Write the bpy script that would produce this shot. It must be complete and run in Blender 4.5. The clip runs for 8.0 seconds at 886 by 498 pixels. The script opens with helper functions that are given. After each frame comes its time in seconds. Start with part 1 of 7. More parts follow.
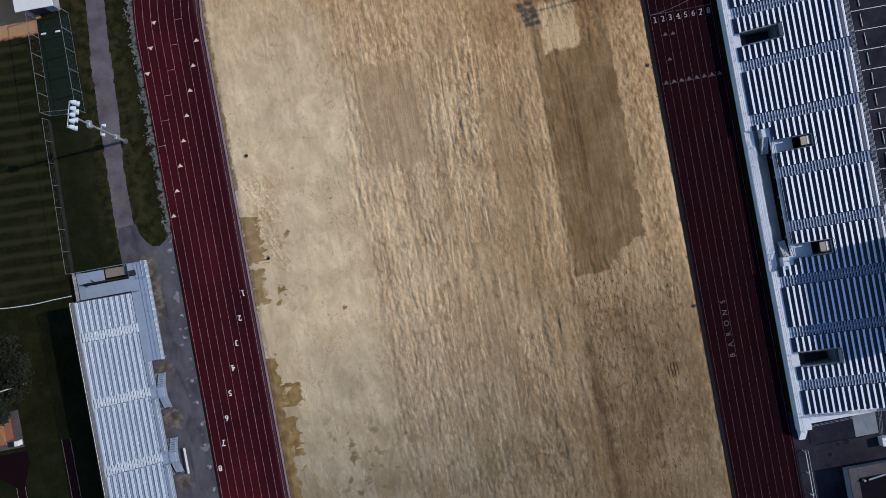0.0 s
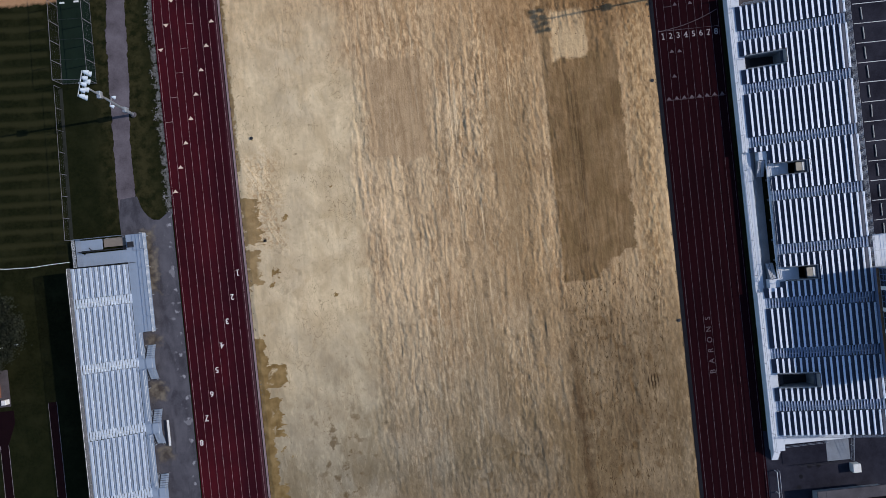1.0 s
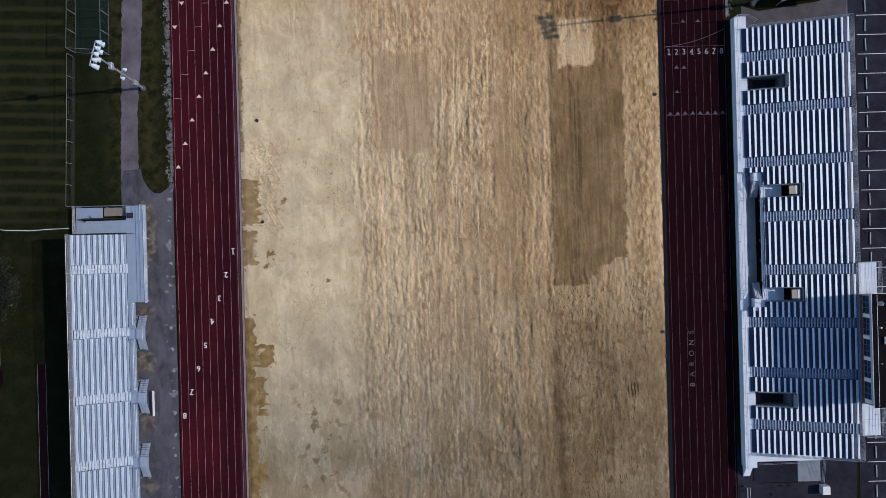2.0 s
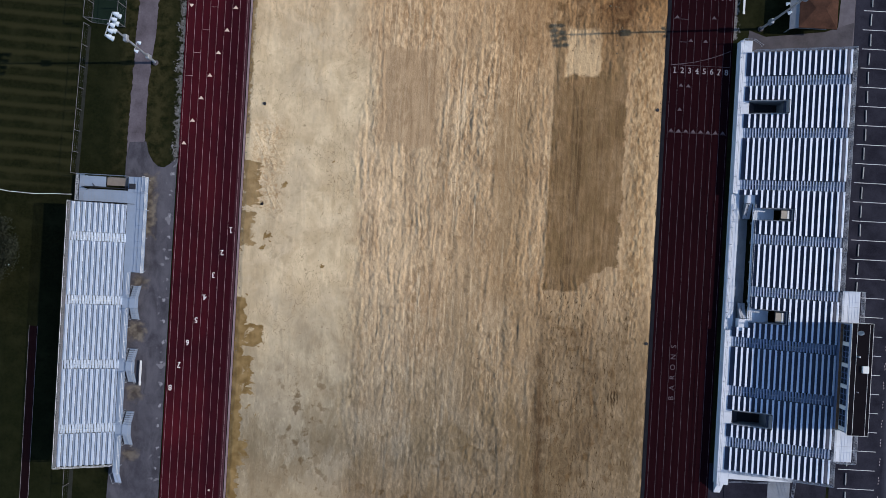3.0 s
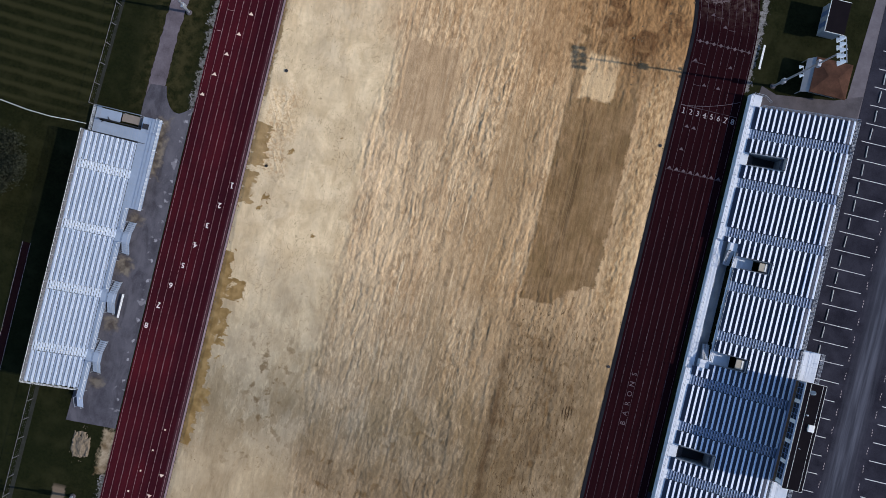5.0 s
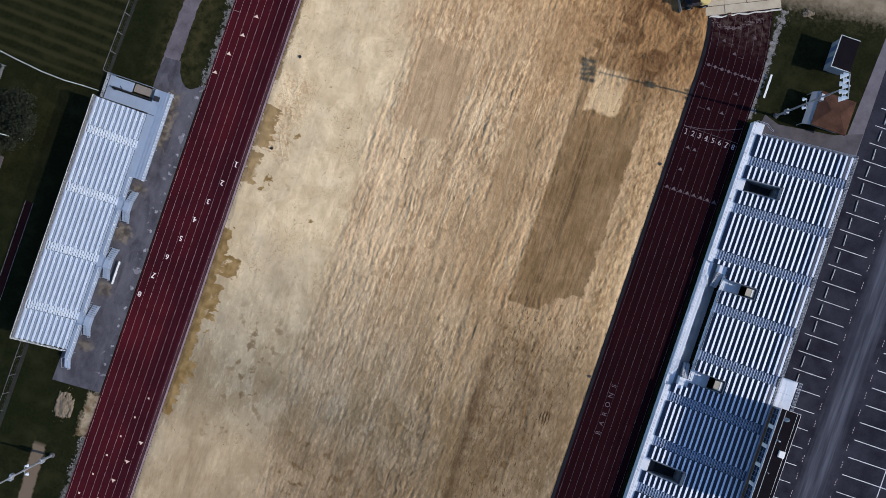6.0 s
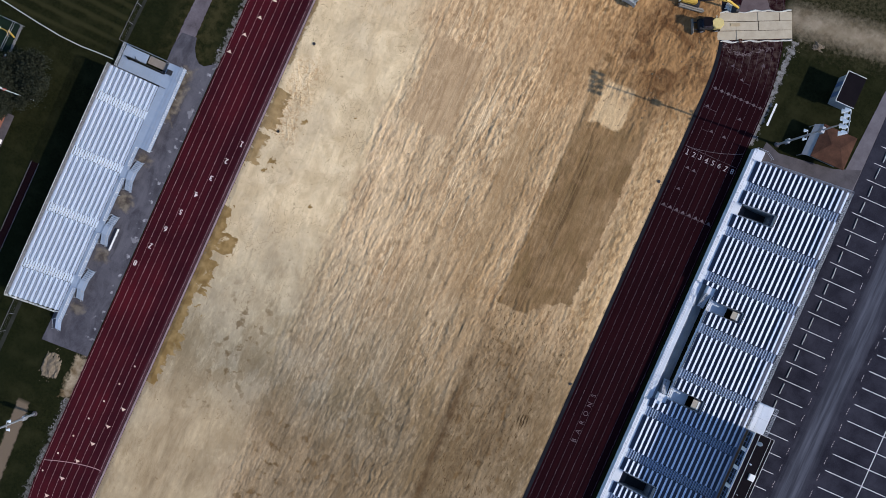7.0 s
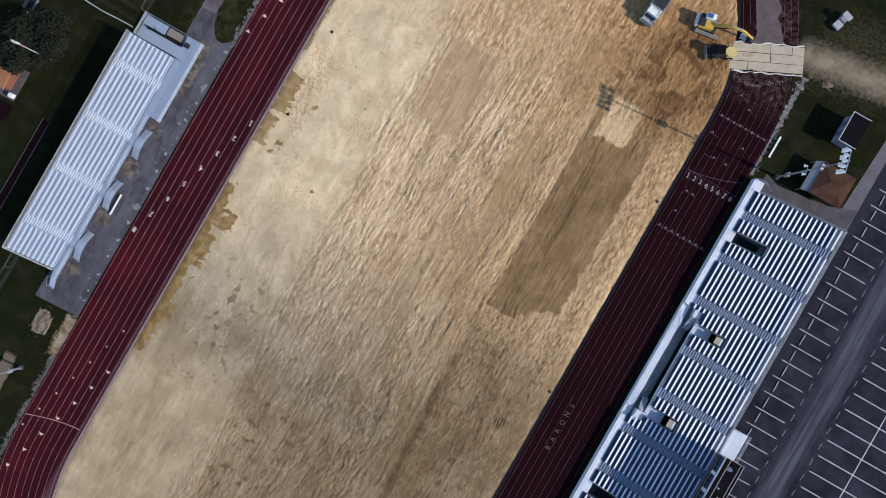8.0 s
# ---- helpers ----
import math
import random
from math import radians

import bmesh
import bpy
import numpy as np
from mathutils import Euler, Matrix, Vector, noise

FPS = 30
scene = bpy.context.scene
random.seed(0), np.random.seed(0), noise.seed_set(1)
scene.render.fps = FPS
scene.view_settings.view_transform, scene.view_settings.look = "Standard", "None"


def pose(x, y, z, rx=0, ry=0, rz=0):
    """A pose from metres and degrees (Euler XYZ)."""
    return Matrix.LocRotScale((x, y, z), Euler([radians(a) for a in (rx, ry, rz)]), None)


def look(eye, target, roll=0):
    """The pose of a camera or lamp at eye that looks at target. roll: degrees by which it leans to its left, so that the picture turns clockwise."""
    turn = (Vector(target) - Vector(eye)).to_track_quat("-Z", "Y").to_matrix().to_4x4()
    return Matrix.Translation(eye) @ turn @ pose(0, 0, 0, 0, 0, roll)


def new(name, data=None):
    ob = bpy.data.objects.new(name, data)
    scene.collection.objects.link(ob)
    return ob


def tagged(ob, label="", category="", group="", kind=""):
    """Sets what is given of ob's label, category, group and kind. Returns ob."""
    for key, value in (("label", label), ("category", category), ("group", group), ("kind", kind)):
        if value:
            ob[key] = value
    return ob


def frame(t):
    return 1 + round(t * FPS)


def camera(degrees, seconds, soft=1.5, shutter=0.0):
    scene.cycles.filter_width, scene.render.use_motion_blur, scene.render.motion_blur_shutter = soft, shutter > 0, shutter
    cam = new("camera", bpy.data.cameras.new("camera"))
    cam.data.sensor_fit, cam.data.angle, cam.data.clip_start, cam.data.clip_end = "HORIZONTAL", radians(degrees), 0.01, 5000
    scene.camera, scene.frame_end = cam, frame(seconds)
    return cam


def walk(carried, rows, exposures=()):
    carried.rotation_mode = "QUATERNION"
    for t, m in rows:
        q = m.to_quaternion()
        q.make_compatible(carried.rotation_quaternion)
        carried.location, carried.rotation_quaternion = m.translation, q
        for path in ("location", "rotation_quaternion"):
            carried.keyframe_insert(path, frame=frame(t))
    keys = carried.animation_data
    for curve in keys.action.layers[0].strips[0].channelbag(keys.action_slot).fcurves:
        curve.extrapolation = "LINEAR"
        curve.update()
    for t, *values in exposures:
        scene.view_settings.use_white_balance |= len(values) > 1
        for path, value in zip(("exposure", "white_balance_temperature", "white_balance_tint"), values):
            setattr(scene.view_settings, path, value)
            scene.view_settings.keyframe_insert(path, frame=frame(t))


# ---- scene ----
cam = camera(60.0, 8.0, soft=0.75)
PATH = [
    (0, (-3.153, -26.167, 106.367, -0.004, 0.012, -10.451)),
    (0.5, (-2.759, -26.518, 107.219, -0.005, 0.013, -8.183)),
    (1, (-2.347, -26.799, 108.054, -0.017, 0.031, -5.940)),
    (1.5, (-1.925, -27.179, 108.872, -0.021, 0.022, -3.707)),
    (3, (-0.597, -28.161, 111.370, 0.005, 0.015, 3.224)),
    (3.5, (-0.144, -28.352, 112.201, -0.023, -0.006, 5.863)),
    (4, (0.391, -28.537, 113.081, -0.011, 0.023, 8.471)),
    (4.5, (0.920, -28.769, 113.901, 0.015, 0.011, 11.044)),
    (6, (2.241, -29.129, 116.459, -0.012, -0.040, 18.845)),
    (6.5, (2.724, -29.135, 117.192, -0.018, -0.044, 21.492)),
    (7, (3.225, -29.284, 117.904, 0.007, -0.026, 24.039)),
    (7.5, (3.705, -29.335, 118.666, 0.012, -0.009, 26.862)),
    (8, (4.142, -29.244, 119.331, 0.015, 0.008, 29.826)),
]
walk(cam, [(t, pose(*p)) for t, p in PATH], exposures=[(0.0, -0.48), (3.5, -0.28), (8.0, -0.07)])

# ---- world and sun ----
SUN_FROM = Vector((30.6, 2.8, 21.2)).normalized()
world = bpy.data.worlds.new("world")
scene.world = world
world.use_nodes = True
wn = world.node_tree
sky = wn.nodes.new("ShaderNodeTexSky")
sky.sky_type = 'NISHITA'
sky.sun_disc = False
sky.ozone_density = 4.0
sky.dust_density = 0.4
sky.sun_elevation = math.asin(SUN_FROM.z)
sky.sun_rotation = math.atan2(SUN_FROM.x, SUN_FROM.y)
bg = wn.nodes["Background"]
bg.inputs["Strength"].default_value = 0.178
wn.links.new(sky.outputs[0], bg.inputs[0])
sun_data = bpy.data.lights.new("sun", 'SUN')
sun_data.energy = 4.25
sun_data.angle = radians(0.53)
sun_data.color = (1.0, 0.925, 0.85)
sun = new("sun", sun_data)
sun.matrix_world = look(SUN_FROM * 300, (0, 0, 0))

# ---- material tools ----
class Mat:
    """A node material with short ways to add nodes."""
    def __init__(self, name, rough=0.8, metal=0.0, spec=0.3):
        self.m = bpy.data.materials.new(name)
        self.m.use_nodes = True
        self.t = self.m.node_tree
        self.b = self.t.nodes["Principled BSDF"]
        self.b.inputs["Roughness"].default_value = rough
        self.b.inputs["Metallic"].default_value = metal
        self.b.inputs["Specular IOR Level"].default_value = spec
        g = self.t.nodes.new("ShaderNodeNewGeometry")
        self.pos = g.outputs["Position"]
        s = self.t.nodes.new("ShaderNodeSeparateXYZ")
        self.t.links.new(self.pos, s.inputs[0])
        self.x, self.y, self.z = s.outputs

    def put(self, sock, v):
        if isinstance(v, (int, float)):
            sock.default_value = v
        elif isinstance(v, (tuple, list)):
            sock.default_value = (*v, 1.0) if len(v) == 3 and sock.type == 'RGBA' else v
        else:
            self.t.links.new(v, sock)

    def math(self, op, a, b=0.0, c=0.0, clamp=False):
        n = self.t.nodes.new("ShaderNodeMath")
        n.operation, n.use_clamp = op, clamp
        for s, v in zip(n.inputs, (a, b, c)):
            self.put(s, v)
        return n.outputs[0]

    def scaled(self, sx, sy, sz):
        n = self.t.nodes.new("ShaderNodeMapping")
        self.t.links.new(self.pos, n.inputs[0])
        n.inputs["Scale"].default_value = (sx, sy, sz)
        return n.outputs[0]

    def noise(self, scale, detail=4.0, rough=0.55, vec=None, warp=0.0):
        n = self.t.nodes.new("ShaderNodeTexNoise")
        self.t.links.new(vec or self.pos, n.inputs["Vector"])
        n.inputs["Scale"].default_value = scale
        n.inputs["Detail"].default_value = detail
        n.inputs["Roughness"].default_value = rough
        n.inputs["Distortion"].default_value = warp
        return n.outputs[0]

    def span(self, f, lo, hi):
        n = self.t.nodes.new("ShaderNodeMapRange")
        n.clamp = True
        self.put(n.inputs[0], f)
        n.inputs[1].default_value, n.inputs[2].default_value = lo, hi
        return n.outputs[0]

    def mix(self, f, a, b, kind='MIX'):
        n = self.t.nodes.new("ShaderNodeMix")
        n.data_type, n.blend_type = 'RGBA', kind
        self.put(n.inputs[0], f)
        self.put(n.inputs[6], a)
        self.put(n.inputs[7], b)
        return n.outputs[2]

    def zone(self, x0, x1, y0, y1, soft=0.5, wob=None, amount=1.0):
        """1 inside a rectangle of the plan whose edge wavers by wob."""
        d = self.math('MINIMUM', self.math('MINIMUM', self.math('SUBTRACT', self.x, x0), self.math('SUBTRACT', x1, self.x)),
                      self.math('MINIMUM', self.math('SUBTRACT', self.y, y0), self.math('SUBTRACT', y1, self.y)))
        if wob is not None:
            d = self.math('ADD', d, self.math('MULTIPLY', self.math('SUBTRACT', wob, 0.5), amount))
        return self.span(d, 0.0, soft)

    def spot(self, x, y, r, soft, wob=None, amount=0.0):
        dx, dy = self.math('SUBTRACT', self.x, x), self.math('SUBTRACT', self.y, y)
        d = self.math('SQRT', self.math('ADD', self.math('MULTIPLY', dx, dx), self.math('MULTIPLY', dy, dy)))
        d = self.math('SUBTRACT', r, d)
        if wob is not None:
            d = self.math('ADD', d, self.math('MULTIPLY', self.math('SUBTRACT', wob, 0.5), amount))
        return self.span(d, 0.0, soft)

    def island(self):
        n = self.t.nodes.new("ShaderNodeObjectInfo")
        return n.outputs["Random"]

    def bump(self, f, strength, dist):
        n = self.t.nodes.new("ShaderNodeBump")
        n.inputs["Strength"].default_value, n.inputs["Distance"].default_value = strength, dist
        self.put(n.inputs["Height"], f)
        self.t.links.new(n.outputs[0], self.b.inputs["Normal"])

    def color(self, c):
        self.put(self.b.inputs["Base Color"], c)
        return self.m


def worn(name, base, dark, rough=0.8, metal=0.0, scale=1.5, fine=14.0, spec=0.3, amount=0.8, bump=0.01):
    """A surface with large stains and fine grain between two tones."""
    m = Mat(name, rough, metal, spec)
    big = m.span(m.noise(scale, 5, 0.6), 0.35, 0.7)
    small = m.noise(fine, 3, 0.6)
    f = m.math('MULTIPLY', m.math('ADD', m.math('MULTIPLY', big, 0.65), m.math('MULTIPLY', small, 0.45)), amount, clamp=True)
    c = m.mix(f, base, dark)
    c = m.mix(m.math('MULTIPLY', m.island(), 0.16), c, dark)
    m.put(m.b.inputs["Roughness"], m.math('ADD', m.math('MULTIPLY', small, 0.25), rough - 0.12, clamp=True))
    m.bump(small, 0.4, bump)
    return m.color(c)


# ---- materials ----
def grass_material():
    m = Mat("grass", 0.95, spec=0.03)
    fine = m.noise(2.2, 6, 0.7)
    mid = m.noise(0.35, 4, 0.6)
    big = m.noise(0.045, 3, 0.5)
    c = m.mix(m.span(fine, 0.3, 0.72), (0.0058, 0.0072, 0.0030), (0.0178, 0.0196, 0.0076))
    c = m.mix(m.math('MULTIPLY', m.span(mid, 0.46, 0.68), 0.8), c, (0.024, 0.0245, 0.0105))
    c = m.mix(m.math('MULTIPLY', m.span(big, 0.45, 0.7), 0.5), c, (0.0080, 0.0120, 0.0046))
    # mown stripes west of the fence
    tilt = m.math('ADD', m.y, m.math('MULTIPLY', m.x, 0.04))
    st = m.math('SINE', m.math('ADD', m.math('MULTIPLY', tilt, 3.3), m.math('MULTIPLY', mid, 2.2)))
    m_st = m.zone(-140, -54.6, -22.5, 60, 0.6)
    c = m.mix(m.math('MULTIPLY', m.math('MULTIPLY', m.span(st, -0.2, 0.9), m_st), 0.7), c, (0.034, 0.0325, 0.014))
    # pale bare soil at the verge of the track and round the work site
    wob = m.noise(1.3, 4, 0.65)
    bare = m.math('MULTIPLY', m.zone(-40.45, -39.4, -18, 60, 0.35, wob, 4.4), 0.6)
    bare = m.math('MAXIMUM', bare, m.math('MULTIPLY', m.zone(-40.5, -39.4, -140, -67, 0.4, wob, 3.6), 0.45))
    bare = m.math('MAXIMUM', bare, m.math('MULTIPLY', m.zone(39.2, 40.35, 4.5, 22, 0.3, wob, 3.0), 0.85))
    c = m.mix(bare, c, m.mix(m.span(fine, 0.35, 0.65), (0.10, 0.09, 0.08), (0.34, 0.33, 0.33)))
    tanp = m.zone(-41.7, -39.4, -74.0, -66.8, 0.6, wob, 2.4)
    c = m.mix(m.math('MULTIPLY', tanp, 0.85), c, m.mix(m.span(mid, 0.40, 0.60), (0.17, 0.115, 0.062), (0.44, 0.35, 0.24)))
    olive = m.math('MULTIPLY', m.zone(-49.8, -40.2, -20, 60, 2.5, wob, 4.0), m.span(m.noise(0.8, 5, 0.65), 0.40, 0.58))
    c = m.mix(m.math('MULTIPLY', olive, 0.75), c, (0.046, 0.040, 0.017))
    # haul road to the east, baseball dirt in the north-west, dirt track in the south-west
    bow = m.math('SUBTRACT', m.y, m.math('ADD', 25.2, m.math('MULTIPLY', m.math('SUBTRACT', m.x, 39.5), 0.15)))
    across = m.math('SUBTRACT', 2.1, m.math('ABSOLUTE', bow))
    across = m.math('ADD', across, m.math('MULTIPLY', m.math('SUBTRACT', wob, 0.5), 3.4))
    road = m.math('MULTIPLY', m.math('MULTIPLY', m.span(across, -1.2, 1.6), m.span(m.x, 36.0, 38.0)), 0.7)
    c = m.mix(road, c, m.mix(m.span(mid, 0.35, 0.65), (0.24, 0.185, 0.125), (0.42, 0.345, 0.255)))
    haze = m.math('MULTIPLY', m.span(m.math('ADD', m.math('SUBTRACT', 8.5, m.math('ABSOLUTE', m.math('SUBTRACT', bow, 2.5))), m.math('MULTIPLY', m.math('SUBTRACT', wob, 0.5), 9.0)), 0.5, 4.5), m.span(m.math('ADD', m.x, m.math('MULTIPLY', wob, 8.0)), 41.0, 46.0))
    c = m.mix(m.math('MULTIPLY', m.math('MULTIPLY', haze, m.span(fine, 0.36, 0.62)), 0.22), c, (0.20, 0.155, 0.095))
    c = m.mix(m.zone(-120, -52.0, 13.2, 70, 0.5, wob, 1.0), c, m.mix(fine, (0.38, 0.20, 0.10), (0.50, 0.30, 0.17)))
    lane = m.math('SUBTRACT', m.x, m.math('SUBTRACT', -46.0, m.math('MULTIPLY', m.math('ADD', m.y, 77.0), 0.05)))
    c = m.mix(m.math('MULTIPLY', m.span(m.math('ADD', m.math('SUBTRACT', 1.1, m.math('ABSOLUTE', lane)), m.math('MULTIPLY', m.math('SUBTRACT', wob, 0.5), 0.8)), 0.0, 0.3), m.span(m.y, -76.5, -77.2)), c, (0.16, 0.12, 0.085))
    m.bump(m.noise(9.0, 4, 0.7), 0.9, 0.08)
    return m.color(c)


def dirt_material():
    m = Mat("graded_dirt", 0.95, spec=0.08)
    wob = m.noise(0.55, 5, 0.65)
    wob2 = m.noise(0.16, 4, 0.6)
    streak = m.noise(1.0, 3.5, 0.55, m.scaled(1.7, 0.22, 1), 0.3)
    streak2 = m.noise(1.0, 2, 0.5, m.scaled(3.2, 1.3, 1), 0.4)
    grain = m.noise(7.0, 4, 0.7)
    blot = m.noise(0.30, 5, 0.62, None, 0.8)
    cloud = m.noise(0.11, 5, 0.6, None, 0.6)
    fine = m.noise(1.7, 5, 0.65, None, 0.5)
    # pale sand of the west side: cloudy, with grey and yellow drifts
    patch = m.noise(0.27, 6, 0.62, None, 0.5)
    pale_c = m.mix(m.span(patch, 0.40, 0.60), (0.545, 0.46, 0.33), (0.68, 0.595, 0.445))
    pale_c = m.mix(m.math('MULTIPLY', m.span(cloud, 0.46, 0.64), 0.38), pale_c, (0.50, 0.45, 0.365))
    pale_c = m.mix(m.math('MULTIPLY', m.span(blot, 0.56, 0.68), 0.5), pale_c, (0.46, 0.37, 0.25))
    pale_c = m.mix(m.math('MULTIPLY', m.span(fine, 0.56, 0.74), 0.35), pale_c, (0.40, 0.32, 0.21))
    crack = m.math('MULTIPLY', m.span(m.math('ABSOLUTE', m.math('SUBTRACT', m.noise(0.42, 4, 0.5, m.scaled(1.6, 0.8, 1), 1.8), 0.5)), 0.016, 0.0), m.span(wob2, 0.46, 0.60))
    pale_c = m.mix(m.math('MULTIPLY', crack, 0.75), pale_c, (0.27, 0.205, 0.13))
    # tan soil: smooth brown ground, crumbly pale flecks in drifts over it
    tan_c = m.mix(m.span(cloud, 0.36, 0.66), (0.45, 0.350, 0.240), (0.57, 0.455, 0.325))
    tan_c = m.mix(m.math('MULTIPLY', m.span(wob2, 0.48, 0.62), 0.6), tan_c, (0.36, 0.255, 0.162))
    tan_c = m.mix(m.math('MULTIPLY', m.span(streak, 0.47, 0.36), 0.35), tan_c, (0.29, 0.21, 0.135))
    tan_c = m.mix(m.math('MULTIPLY', m.span(streak, 0.54, 0.64), 0.4), tan_c, (0.66, 0.54, 0.39))
    drift_n = m.noise(1.0, 4, 0.6, m.scaled(0.30, 0.06, 1), 0.4)
    flecky = m.span(m.math('ADD', drift_n, m.math('MULTIPLY', m.math('SUBTRACT', wob, 0.5), 0.35)), 0.42, 0.58)
    fleck = m.noise(1.0, 2.5, 0.55, m.scaled(2.3, 0.95, 1), 0.5)
    pale_f = m.math('MULTIPLY', m.span(fleck, 0.50, 0.62), m.math('ADD', 0.10, m.math('MULTIPLY', flecky, 0.50)))
    tan_c = m.mix(pale_f, tan_c, (0.76, 0.645, 0.485))
    tan_c = m.mix(m.math('MULTIPLY', m.span(fleck, 0.43, 0.35), 0.35), tan_c, (0.26, 0.19, 0.12))
    belt = m.noise(1.0, 3, 0.5, m.scaled(0.16, 0.022, 1), 0.3)
    tan_c = m.mix(m.math('MULTIPLY', m.span(belt, 0.50, 0.60), 0.45), tan_c, (0.37, 0.285, 0.19))
    tan_c = m.mix(m.math('MULTIPLY', m.span(belt, 0.46, 0.38), 0.4), tan_c, (0.66, 0.55, 0.405))
    thin = m.noise(1.0, 3, 0.6, m.scaled(2.4, 0.05, 1), 0.25)
    thin_m = m.math('MULTIPLY', m.span(m.noise(0.09, 3, 0.5), 0.42, 0.54), m.zone(-15, 12, -75, 12, 4.0))
    tan_c = m.mix(m.math('MULTIPLY', m.math('MULTIPLY', m.span(thin, 0.58, 0.64), thin_m), 0.8), tan_c, (0.78, 0.67, 0.51))
    tan_c = m.mix(m.math('MULTIPLY', m.math('MULTIPLY', m.span(thin, 0.40, 0.35), thin_m), 0.5), tan_c, (0.29, 0.215, 0.14))
    tan_c = m.mix(m.math('MULTIPLY', m.span(streak2, 0.56, 0.72), 0.35), tan_c, (0.70, 0.58, 0.43))
    # pale sand gives way to tan soil towards the middle
    c = m.mix(m.span(m.math('ADD', m.x, m.math('ADD', m.math('MULTIPLY', m.math('SUBTRACT', wob, 0.5), 5.0), m.math('MULTIPLY', m.math('SUBTRACT', cloud, 0.5), 9.0))), -15.0, -11.5), pale_c, tan_c)
    # crumbly tracked sand near the west kerb
    c = m.mix(m.math('MULTIPLY', m.zone(-30.0, -23.5, -25.0, -10.0, 2.0, wob, 5.0), m.span(m.noise(1.5, 5, 0.7, None, 2.0), 0.46, 0.60)), c, (0.44, 0.325, 0.205))
    # warmer clay to the north-east, greyer soil to the south
    warm = m.span(m.math('ADD', m.math('ADD', m.y, m.math('MULTIPLY', m.x, 0.25)), m.math('MULTIPLY', m.math('SUBTRACT', wob2, 0.5), 18.0)), -8.0, 18.0)
    c = m.mix(m.math('MULTIPLY', warm, 0.68), c, m.mix(m.span(fleck, 0.38, 0.66), (0.30, 0.175, 0.085), (0.68, 0.475, 0.275)))
    # South darkened beyond the soil's own grey: lens edge fall-off put into colour.
    south = m.span(m.math('SUBTRACT', m.math('ADD', m.y, m.math('MULTIPLY', m.math('SUBTRACT', wob2, 0.5), 16.0)), m.math('MULTIPLY', m.x, 0.10)), -31.0, -58.0)
    south = m.math('MULTIPLY', south, m.math('SUBTRACT', 1.0, m.math('MULTIPLY', m.math('MULTIPLY', m.span(m.y, -58.0, -68.0), m.span(m.x, 4.0, -10.0)), 0.5)))
    grey_c = m.mix(m.span(blot, 0.38, 0.62), (0.138, 0.120, 0.090), (0.222, 0.194, 0.150))
    grey_c = m.mix(m.math('MULTIPLY', m.span(fleck, 0.52, 0.66), 0.6), grey_c, (0.40, 0.345, 0.265))
    grey_c = m.mix(m.math('MULTIPLY', m.span(streak2, 0.44, 0.34), 0.7), grey_c, (0.105, 0.082, 0.055))
    c = m.mix(m.math('MULTIPLY', south, 0.77), c, grey_c)
    tone = m.noise(0.15, 4, 0.6, m.scaled(1.3, 0.7, 1), 0.5)
    c = m.mix(m.math('MULTIPLY', m.math('MULTIPLY', south, m.span(tone, 0.49, 0.59)), 0.6), c, (0.20, 0.152, 0.092))
    c = m.mix(m.math('MULTIPLY', m.math('MULTIPLY', south, m.span(tone, 0.46, 0.38)), 0.4), c, (0.40, 0.355, 0.285))
    # South-east dimmed again, partly lens edge fall-off put into the soil colour.
    c = m.mix(m.math('MULTIPLY', m.zone(12.5, 29.8, -95, -35, 9.0, wob2, 9.0), 0.72), c, m.mix(m.span(blot, 0.4, 0.6), (0.145, 0.110, 0.074), (0.235, 0.190, 0.135)))
    c = m.mix(m.math('MULTIPLY', m.zone(-17, 15, -110, -56, 9.0, wob2, 8.0), 0.55), c, m.mix(m.span(blot, 0.4, 0.6), (0.150, 0.116, 0.080), (0.235, 0.186, 0.130)))
    c = m.mix(m.math('MULTIPLY', m.zone(-31.5, -13, -110, -62, 9.0, wob2, 8.0), 0.62), c, m.mix(m.span(streak, 0.36, 0.64), (0.235, 0.185, 0.125), (0.36, 0.295, 0.21)))
    # clusters of brown stains, and dark scratches in the south-east
    stain_n = m.span(m.noise(0.66, 3, 0.5, None, 0.25), 0.57, 0.66)
    for x0, x1, y0, y1, k in ((-25, -14, -69, -46, 0.75), (-13, 1, -84, -60, 0.8), (-3, 10, -72, -52, 0.55), (12.5, 29, -64, -34, 0.6), (-29, -19, -34, -16, 0.30), (8, 29, 2, 20, 0.7), (-13, 14, -50, 8, 0.3)):
        c = m.mix(m.math('MULTIPLY', m.math('MULTIPLY', m.zone(x0, x1, y0, y1, 4.0, wob, 4.0), stain_n), k), c, (0.130, 0.086, 0.044))
    spots = 0.0
    for x, y, r in ((-7.6, -70.3, 0.55), (-5.3, -75.3, 0.60), (-8.4, -67.5, 0.40), (-7.7, -67.5, 0.30), (-1.0, -67.3, 0.55), (-2.0, -66.0, 0.30), (4.4, -62.7, 0.45), (5.8, -62.8, 0.35), (3.9, -63.5, 0.30), (-7.2, -75.1, 0.35), (-2.5, -75.7, 0.40), (-0.6, -75.6, 0.35), (-8.6, -73.2, 0.22), (-19.1, -57.2, 0.30), (-17.5, -59.0, 0.40), (-16.6, -61.3, 0.35), (-14.4, -62.9, 0.40), (-13.9, -64.8, 0.30), (-14.9, -54.7, 0.35), (-14.0, -55.7, 0.25), (-4.1, -77.4, 0.30)):
        spots = m.math('MAXIMUM', spots, m.spot(x, y, r, 0.7, fine, 2.4))
    c = m.mix(m.math('MULTIPLY', spots, 0.75), c, (0.125, 0.086, 0.048))
